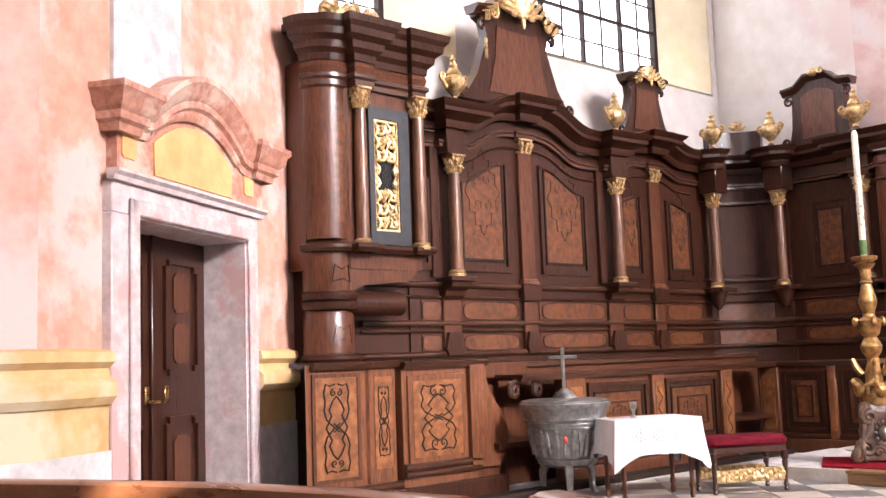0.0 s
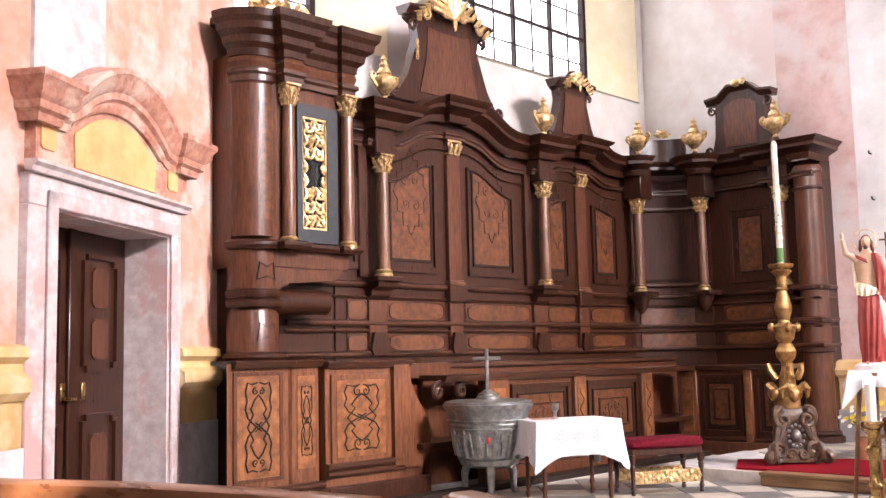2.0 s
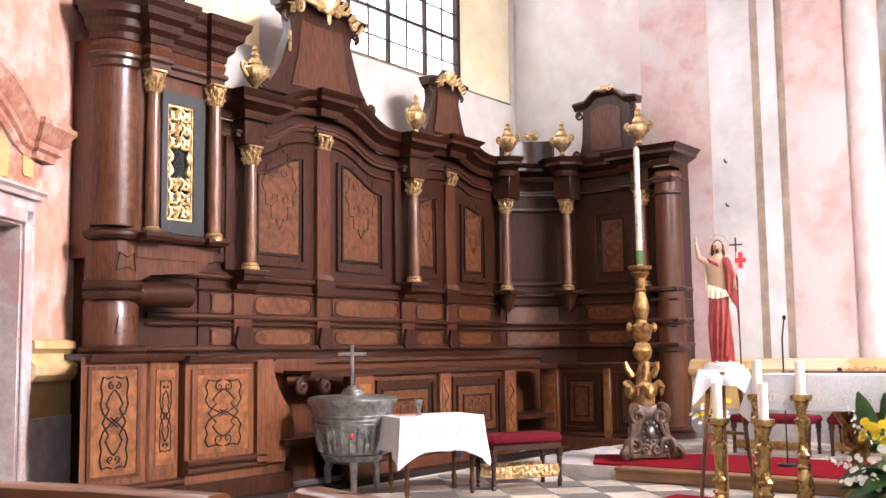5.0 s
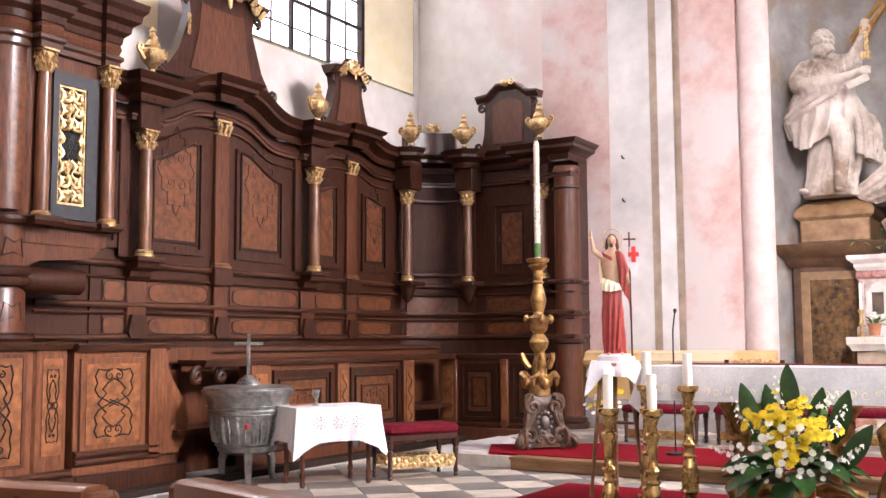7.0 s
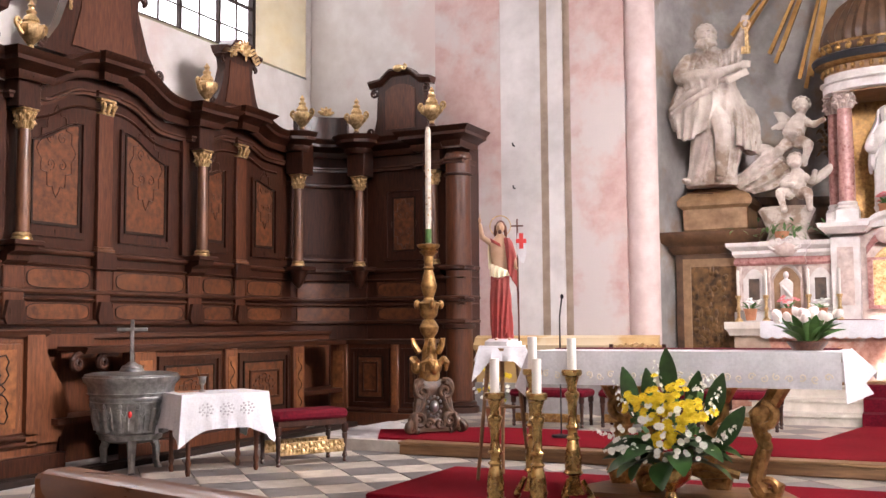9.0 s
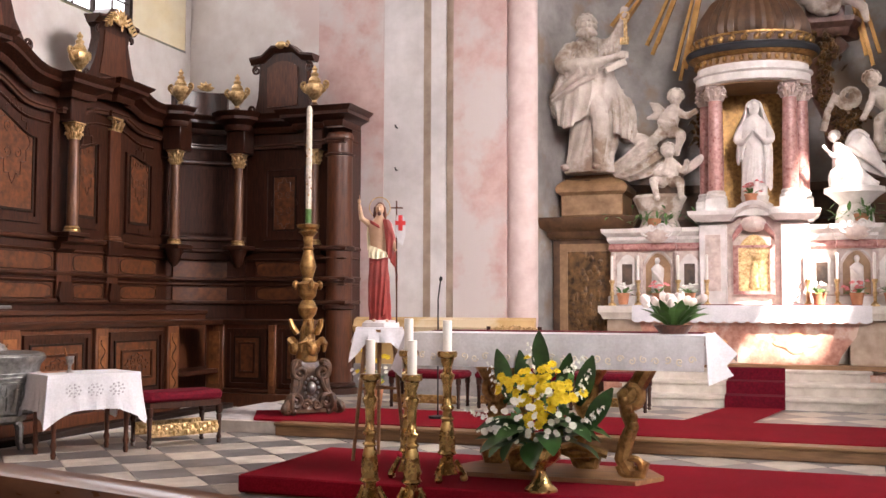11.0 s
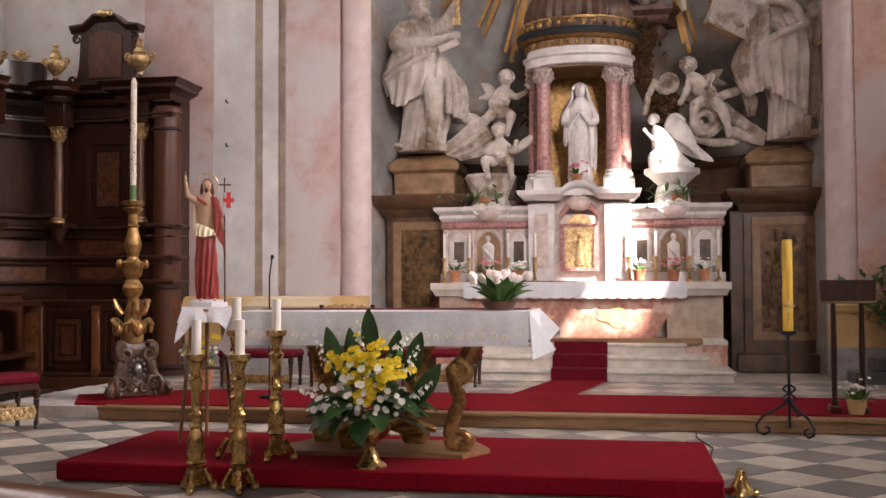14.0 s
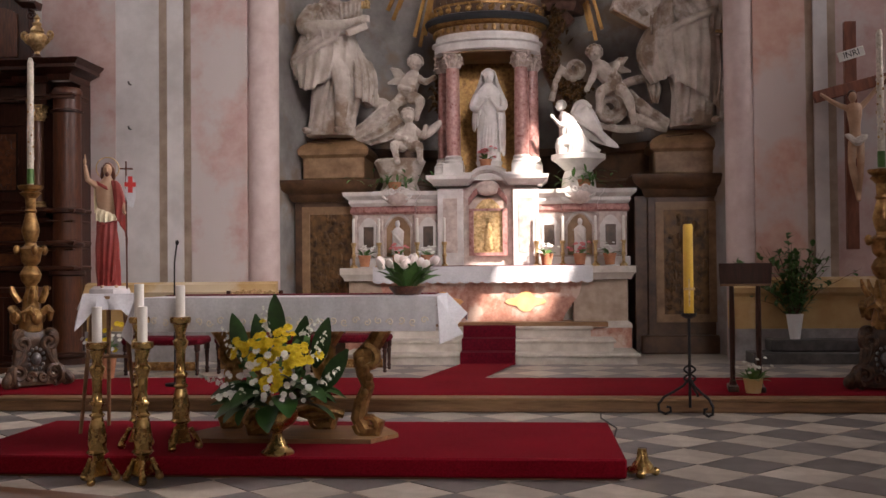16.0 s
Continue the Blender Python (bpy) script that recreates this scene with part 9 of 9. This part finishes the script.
tube(bm, [(0.15, -0.08, 0.0), (0.30, -0.14, -0.16), (0.34, -0.12, -0.34)], [0.08, 0.06, 0.035], 9)
organic(solo("stucco_cloud", bm, STATUE, "grey-white stucco cloud with a dangling cherub leg", "stucco ornament", pose(0.52, 13.55, 5.02)), 0.014, 1)

# altar candles, pots of flowers
def altar_candle(x, y, h=0.30):
    c = thing("altar_candle", "slim white candle on a gilded turned candlestick", "candle", pose(x, y, 1.22), group="candles on the high altar")
    part("holder", lathe(B(), [(0.05, 0), (0.05, 0.02), (0.02, 0.05), (0.018, 0.12), (0.03, 0.15), (0.018, 0.18), (0.02, 0.26), (0.035, 0.30), (0.035, 0.315)], 14), GOLD, c)
    part("candle", lathe(B(), [(0.017, 0.31), (0.017, 0.31 + h), (0.005, 0.32 + h)], 10), WAX, c)


for x in (-2.16, -1.84, -1.36, -1.02, 0.12, 0.44, 0.84, 1.18):
    altar_candle(x, 12.80)


def flower_pot(x, y, z, flower, n, word, group="potted flowers on the altar"):
    p_ = thing("flower_pot", word, "potted plant", pose(x, y, z), group=group)
    part("pot", lathe(B(), [(0.055, 0), (0.075, 0.12), (0.082, 0.12), (0.082, 0.14), (0.065, 0.14)], 14), TERRACOTTA, p_)
    for k in range(14):
        a = rf.uniform(0, 6.28)
        share("leaf", TLEAF, p_, Matrix.Translation((0.03 * math.cos(a), 0.03 * math.sin(a), 0.13)) @ aim((math.cos(a), math.sin(a), rf.uniform(-0.2, 0.9))) @ Matrix.Scale(0.7, 4))
    for k in range(n):
        q = Vector((rf.gauss(0, 0.065), rf.gauss(0, 0.05), 0.22 + rf.gauss(0, 0.03)))
        share("bloom", flower, p_, Matrix.Translation(q) @ face_to((q.x, -0.3, 0.7)) @ Matrix.Scale(0.85, 4))


ROSE = flower_mesh("rose", 0.038, PINK_PETAL, 7, 3)
for x, fl_, wd in ((-2.0, DAISY, "white flowers in a terracotta pot"), (-1.58, ROSE, "pink flowers in a terracotta pot"), (-1.22, DAISY, "white flowers in a terracotta pot"), (0.24, DAISY, "white flowers in a terracotta pot"), (0.64, ROSE, "pink flowers in a terracotta pot"), (1.0, DAISY, "white flowers in a terracotta pot")):
    flower_pot(x, 12.66, 1.235, fl_, 15, wd + " on the altar slab")
flower_pot(CX - 0.02, 12.86, 2.42, ROSE, 22, "red flowers in a pot before the white statue")


def ivy(x, y, z, w, word):
    p_ = thing("trailing_plant", word, "plant", pose(x, y, z), group="trailing plants on the retable")
    part("pot", lathe(B(), [(0.07, 0), (0.09, 0.09), (0.07, 0.09)], 14), TERRACOTTA, p_)
    for k in range(60):
        q = Vector((rf.gauss(0, w), rf.uniform(-0.12, 0.05), 0.10 + rf.gauss(0, 0.05)))
        share("leaf", TLEAF, p_, Matrix.Translation(q) @ aim((rf.uniform(-1, 1), rf.uniform(-1, 0.3), rf.uniform(-0.6, 0.6))) @ Matrix.Scale(0.62, 4))


ivy(-1.66, 12.98, 2.21, 0.20, "leafy trailing plant in a pot on the retable")
ivy(0.72, 12.98, 2.21, 0.16, "leafy trailing plant in a pot by the angel")
part("cherub_pedestal", lathe(B(), [(0.26, 2.20), (0.22, 2.30), (0.30, 2.50), (0.34, 2.58), (0.30, 2.62)], 20, (-1.62, 13.2, 0), 1.0, 0.6), STATUE, ha)

# ---- right side: candle stand, lectern, vase, crucifix ----
ys = thing("candle_stand", "black wrought-iron stand with a thick yellow candle", "candle stand", pose(1.31, 8.62, 0.0))
part("stem", tube(B(), [(0, 0, 0.06), (0, 0, 0.80)], 0.012, 8), IRON, ys)
for k in range(3):
    a = math.radians(185 + 120 * k)
    ca, sa = math.cos(a), math.sin(a)
    pts = [(0, 0.30), (0.05, 0.24), (0.13, 0.19), (0.21, 0.15), (0.255, 0.09), (0.25, 0.035), (0.20, 0.012), (0.155, 0.030), (0.16, 0.065), (0.19, 0.07)]
    part("scroll_foot", tube(B(), [(r * ca, r * sa, z) for r, z in pts], 0.011, 7), IRON, ys)
bm = B()
for s in (-1, 1):
    tube(bm, [(s * 0.045 * math.sin(t_), 0, 0.26 + 0.045 * t_ / 3.14 * 1.6) for t_ in np.linspace(0, 6.28, 16)], 0.008, 6)
part("twist", bm, IRON, ys)
part("cup", lathe(B(), [(0.02, 0.78), (0.06, 0.80), (0.065, 0.825), (0.05, 0.82)], 16), IRON, ys)
part("candle", lathe(B(), [(0.040, 0.815), (0.040, 1.53), (0.032, 1.545), (0.01, 1.54)], 20), YELLOW_WAX, ys, "thick yellow beeswax candle")
bm = box(B(), -0.006, 0.006, -0.046, -0.040, 0.88, 1.10)
box(bm, -0.045, 0.045, -0.046, -0.040, 1.01, 1.03)
part("candle_cross", bm, GOLD, ys)

lec = thing("lectern", "dark wooden lectern with two slender posts and sloping desk", "lectern", pose(1.88, 9.22, 0.125, 0, 0, -8))
part("desk", slab(B(), [(-0.21, 0.92), (0.21, 0.92), (0.22, 1.10), (-0.22, 1.10)], -0.12, 0.14), WOOD, lec)
part("desk_lip", box(B(), -0.21, 0.21, -0.15, -0.11, 0.905, 0.925, 0.004), STEP_WOOD, lec)
for x in (-0.11, 0.11):
    part("post", lathe(B(), [(0.032, 0.0), (0.032, 0.06), (0.022, 0.10), (0.026, 0.5), (0.02, 0.92)], 12, (x, 0, 0)), WOOD, lec)
    part("foot", box(B(), x - 0.045, x + 0.045, -0.16, 0.16, 0.0, 0.05, 0.01), WOOD, lec)
lp = thing("flower_pot", "white flowers in a straw-coloured pot before the lectern", "potted plant", pose(1.90, 9.03, 0.13), group="floor pots")
part("pot", lathe(B(), [(0.06, 0), (0.085, 0.12), (0.075, 0.12)], 16), OCHRE, lp)
for k in range(30):
    a = rf.uniform(0, 6.28)
    share("leaf", TLEAF, lp, Matrix.Translation((0.04 * math.cos(a), 0.04 * math.sin(a), 0.10)) @ aim((math.cos(a), math.sin(a), rf.uniform(0, 1.4))) @ Matrix.Scale(0.7, 4))
for k in range(14):
    q = Vector((rf.gauss(0, 0.07), rf.gauss(-0.02, 0.05), 0.22 + rf.gauss(0, 0.03)))
    share("bloom", DAISY, lp, Matrix.Translation(q) @ face_to((q.x, -0.4, 0.7)) @ Matrix.Scale(0.7, 4))
blk = thing("stone_steps_block", "dark grey two-stepped stone block by the wall", "stone block", pose(3.1, 12.0, 0.105))
part("lower_step", box(B(), -0.62, 0.9, -0.32, 0.25, 0.0, 0.14, 0.012), DARK_STONE, blk)
part("upper_step", box(B(), -0.40, 0.9, -0.18, 0.25, 0.14, 0.27, 0.012), DARK_STONE, blk)
vs = thing("branch_vase", "white tapered vase holding a loose bunch of leafy branches", "vase", pose(3.0, 11.98, 0.375))
part("vase", lathe(B(), [(0.055, 0), (0.075, 0.14), (0.095, 0.28), (0.085, 0.28)], 18), WHITE_BLOCK, vs)
bm = B()
tips = []
for k in range(46):
    a, sp = rf.uniform(0, 6.28), rf.uniform(0.08, 0.80)
    h_ = rf.uniform(0.30, 1.05) * (1 - 0.35 * sp)
    pts = [(0, 0, 0.2), (0.35 * sp * math.cos(a), 0.25 * sp * math.sin(a), 0.28 + h_ * 0.5), (sp * math.cos(a), 0.6 * sp * math.sin(a), 0.28 + h_)]
    tube(bm, pts, [0.006, 0.004, 0.002], 4)
    tips.append([Vector(p) for p in pts])
part("branches", bm, WOOD_MID, vs)
SPRIG = leaf_mesh("leaf", 0.055, 0.016, 0.4, FRESH_LEAF)
for tp in tips:
    for q in range(13):
        f = rf.uniform(0.15, 1)
        p = tp[0].lerp(tp[1], f * 2) if f < 0.5 else tp[1].lerp(tp[2], f * 2 - 1)
        share("leaf", SPRIG, vs, Matrix.Translation(p) @ aim((rf.uniform(-1, 1), rf.uniform(-1, 1), rf.uniform(-0.4, 1))) @ Matrix.Scale(rf.uniform(1.2, 2.1), 4))

cx_m = pose(3.70, 12.20, 0, 0, 0, 0)
cruc = thing("crucifix", "large brown wooden wall crucifix with a pale carved figure", "crucifix", cx_m)
part("upright", box(B(), -0.065, 0.065, -0.10, -0.02, 1.38, 3.98, 0.006), CROSS_WOOD, cruc)
bar = part("crossbar", box(B(), -0.42, 0.42, -0.105, -0.025, -0.065, 0.065, 0.006), CROSS_WOOD, cruc)
bar.matrix_basis = pose(0, 0, 3.22, 0, -14, 0)
bm = B()
tube(bm, curve_through([(-0.36, -0.14, 3.15), (-0.20, -0.17, 3.03), (-0.07, -0.18, 2.97)], 3), [0.018, 0.022, 0.026, 0.028, 0.030, 0.034, 0.038], 8)
tube(bm, curve_through([(0.36, -0.14, 3.33), (0.20, -0.17, 3.12), (0.07, -0.18, 2.98)], 3), [0.018, 0.022, 0.026, 0.028, 0.030, 0.034, 0.038], 8)
tube(bm, curve_through([(0.0, -0.18, 3.02), (0.0, -0.19, 2.88), (0.01, -0.17, 2.70), (0.02, -0.17, 2.58)], 3), [0.060, 0.080, 0.085, 0.080, 0.068, 0.060, 0.060, 0.066, 0.070, 0.066], 12)
tube(bm, curve_through([(-0.02, -0.17, 2.60), (-0.05, -0.23, 2.34), (0.02, -0.16, 2.04), (0.03, -0.18, 1.92)], 3), [0.050, 0.050, 0.046, 0.042, 0.038, 0.032, 0.026, 0.024, 0.024, 0.020], 9)
tube(bm, curve_through([(0.06, -0.17, 2.60), (0.05, -0.22, 2.34), (0.05, -0.16, 2.04), (0.04, -0.18, 1.92)], 3), [0.050, 0.050, 0.046, 0.042, 0.038, 0.032, 0.026, 0.024, 0.024, 0.020], 9)
blob(bm, (-0.03, -0.23, 3.09), 0.045, 0.052, 0.062, 12, 8)
organic(part("figure", bm, SKIN_PAINT, cruc), 0.009, 1)
bm = swag(B(), [(-0.09, -0.19, 2.66), (0.0, -0.25, 2.58), (0.11, -0.19, 2.64)], 0.032, 6, 0.03, 5)
part("loincloth", bm, STATUE, cruc, "pale carved loincloth")
part("hair", blob(B(), (-0.03, -0.20, 3.12), 0.052, 0.05, 0.055, 10, 6), WOOD, cruc)
title = part("title_board", box(B(), -0.15, 0.15, -0.012, 0.0, -0.055, 0.055, 0.004), WAX, cruc, "small white title board with dark letters")
title.matrix_basis = pose(0.0, -0.105, 3.60, 0, -16, 0)
words = bpy.data.curves.new("letters", "FONT")
words.body, words.size, words.align_x, words.align_y, words.extrude = "INRI", 0.10, "CENTER", "CENTER", 0.001
words.materials.append(IRON)
letters = new("letters", words)
letters.parent = title
letters.matrix_basis = pose(0, -0.014, 0, 90, 0, 0)
for x, z in ((-4.83, 3.50), (-4.83, 2.95)):
    solo("wall_hook", tube(B(), [(0, 0.02, 0), (0, -0.05, 0.0), (0, -0.07, 0.03)], 0.010, 6), IRON, "small black iron hook in the plaster", "hook", pose(x, 12.30, z))

# foot of a brass candlestick, modelled without its stem
cf = lathe(B(), [(0.075, 0.03), (0.06, 0.07), (0.035, 0.10), (0.025, 0.16)], 12)
for k in range(3):
    a = 2 * math.pi * k / 3 + 0.3
    blob(cf, (0.08 * math.cos(a), 0.08 * math.sin(a), 0.025), 0.03, 0.03, 0.025, 8, 5)
solo("candlestick_foot", cf, BRASS, "old brass foot of a candlestick beside the red podium", "brass ornament", pose(0.66, 6.18, 0.0))
solo("cable", tube(B(), [(0.60, 7.42, 0.006), (0.66, 7.9, 0.006), (0.58, 8.4, 0.006), (0.60, 8.70, 0.006)], 0.006, 5), IRON, "thin black cable lying on the stone floor", "cable")

# ---- the pews in front ----
def pew_back(path, z, word):
    p_ = thing("pew", word, "pew", pose(0, 0, 0), group="pews")
    prof_ = [(-0.030, -0.05), (0.030, -0.05), (0.036, -0.025), (0.034, -0.006), (0.022, 0.0), (-0.022, 0.0), (-0.034, -0.006), (-0.036, -0.025)]
    part("top_rail", sweep(B(), [(x, y, z) for x, y in path], prof_), PEW, p_, "rounded polished top rail")
    part("back_panel", sweep(B(), [(x, y, z) for x, y in path], [(-0.014, -0.90), (0.014, -0.90), (0.014, -0.05), (-0.014, -0.05)]), PEW, p_)
    part("lower_rail", sweep(B(), [(x, y, z) for x, y in path], [(-0.024, -0.30), (0.024, -0.30), (0.024, -0.22), (-0.024, -0.22)]), PEW, p_)
    for x, y in (path[0], path[-1]):
        part("post", box(B(), x - 0.032, x + 0.032, y - 0.032, y + 0.032, 0.0, z - 0.008, 0.008), PEW, p_)
    return p_


pew_back([(-3.9, 0.35), (-3.3, 0.72), (-2.76, 1.04), (-2.52, 1.17), (-2.17, 1.33), (-1.85, 1.42), (-1.57, 1.47)], 0.95, "varnished oak pew back with a rounded top rail")
pew_back([(-1.50, 1.63), (-1.2, 1.555), (-0.82, 1.46), (-0.53, 1.38), (-0.2, 1.28), (0.3, 1.10)], 0.95, "varnished oak pew back beside a narrow gap")

# ---- stone floor: diagonal chequer of light and dark tiles ----
floor = tagged(new("floor"), "diagonal chequered floor of light and dark stone tiles", "floor", kind="structure")
TS = 0.40
d_ = TS / math.sqrt(2)


def tile_mesh(mat_):
    h_ = TS / 2 - 0.003
    bm = B()
    c_ = [(-h_, -h_), (h_, -h_), (h_, h_), (-h_, h_)]
    lo_, hi_ = [bm.verts.new((x, y, -0.012)) for x, y in c_], [bm.verts.new((x * 0.985, y * 0.985, 0.0)) for x, y in c_]
    bm.faces.new(hi_)
    for k in range(4):
        bm.faces.new((lo_[k], lo_[(k + 1) % 4], hi_[(k + 1) % 4], hi_[k]))
    return mesh_of("tile", bm, mat_)


TILES = (tile_mesh(TILE_LIGHT), tile_mesh(TILE_DARK))
rt = random.Random(2)
near, far = [], ([], [])
for i in range(-60, 61):
    for j in range(-60, 61):
        x, y = (i - j) * d_ - 0.1, (i + j) * d_ + 0.05
        if not (-8.2 < x < 8.5 and -4 < y < 11.9) or (y > 9.0 and x > -5.6):
            continue
        (near if (4.6 < y < 9.2 and -6.6 < x < 4.0 and not (-3.3 < x < 0.45 and 6.2 < y < 7.3)) else far[(i + j) % 2]).append((x, y, (i + j) % 2))
near.sort(key=lambda q: abs(q[1] - 7.2) + 0.3 * abs(q[0]))
for x, y, k in near[:300]:
    share("tile", TILES[k], floor, pose(x, y, rt.uniform(-0.002, 0.0), rt.uniform(-.12, .12), rt.uniform(-.12, .12), 45 + rt.choice((0, 90, 180, 270))))
for x, y, k in near[300:]:
    far[k].append((x, y, k))
for k in range(2):
    vs_, fs_ = [], []
    h_ = TS / 2 - 0.003
    for x, y, _ in far[k]:
        b0 = len(vs_)
        r2 = h_ * math.sqrt(2)
        z = rt.uniform(-0.003, -0.001)
        vs_ += [(x + r2 * c0, y + r2 * s0, z) for c0, s0 in ((0, -1), (1, 0), (0, 1), (-1, 0))]
        vs_ += [(x + r2 * c0, y + r2 * s0, -0.012) for c0, s0 in ((0, -1), (1, 0), (0, 1), (-1, 0))]
        fs_ += [(b0, b0 + 1, b0 + 2, b0 + 3)] + [(b0 + 4 + q, b0 + 4 + (q + 1) % 4, b0 + (q + 1) % 4, b0 + q) for q in range(4)]
    me = bpy.data.meshes.new("tiles")
    me.from_pydata(vs_, [], fs_)
    me.materials.append((TILE_LIGHT, TILE_DARK)[k])
    ob = new("more_tiles", me)
    ob.parent = floor
    tagged(ob, kind="stuff")
vs_, fs_ = ([], []), ([], [])
for i in range(-60, 61):
    for j in range(-60, 61):
        x, y, k = (i - j) * d_ + 0.12, (i + j) * d_ + 0.02, (i + j) % 2
        if not (-5.3 < x < 6.2 and 10.0 < y < 12.1):
            continue
        b0, r2 = len(vs_[k]), (TS / 2 - 0.003) * math.sqrt(2)
        z = 0.116 + rt.uniform(-0.001, 0.001)
        vs_[k].extend([(x + r2 * c0, y + r2 * s0, zz) for zz in (z, 0.106) for c0, s0 in ((0, -1), (1, 0), (0, 1), (-1, 0))])
        fs_[k].extend([(b0, b0 + 1, b0 + 2, b0 + 3)] + [(b0 + 4 + q, b0 + 4 + (q + 1) % 4, b0 + (q + 1) % 4, b0 + q) for q in range(4)])
for k in range(2):
    me = bpy.data.meshes.new("paving_tiles")
    me.from_pydata(vs_[k], [], fs_[k])
    me.materials.append((TILE_LIGHT, TILE_DARK)[k])
    ob = new("paving_tiles", me)
    ob.parent = plat
    tagged(ob, kind="stuff")
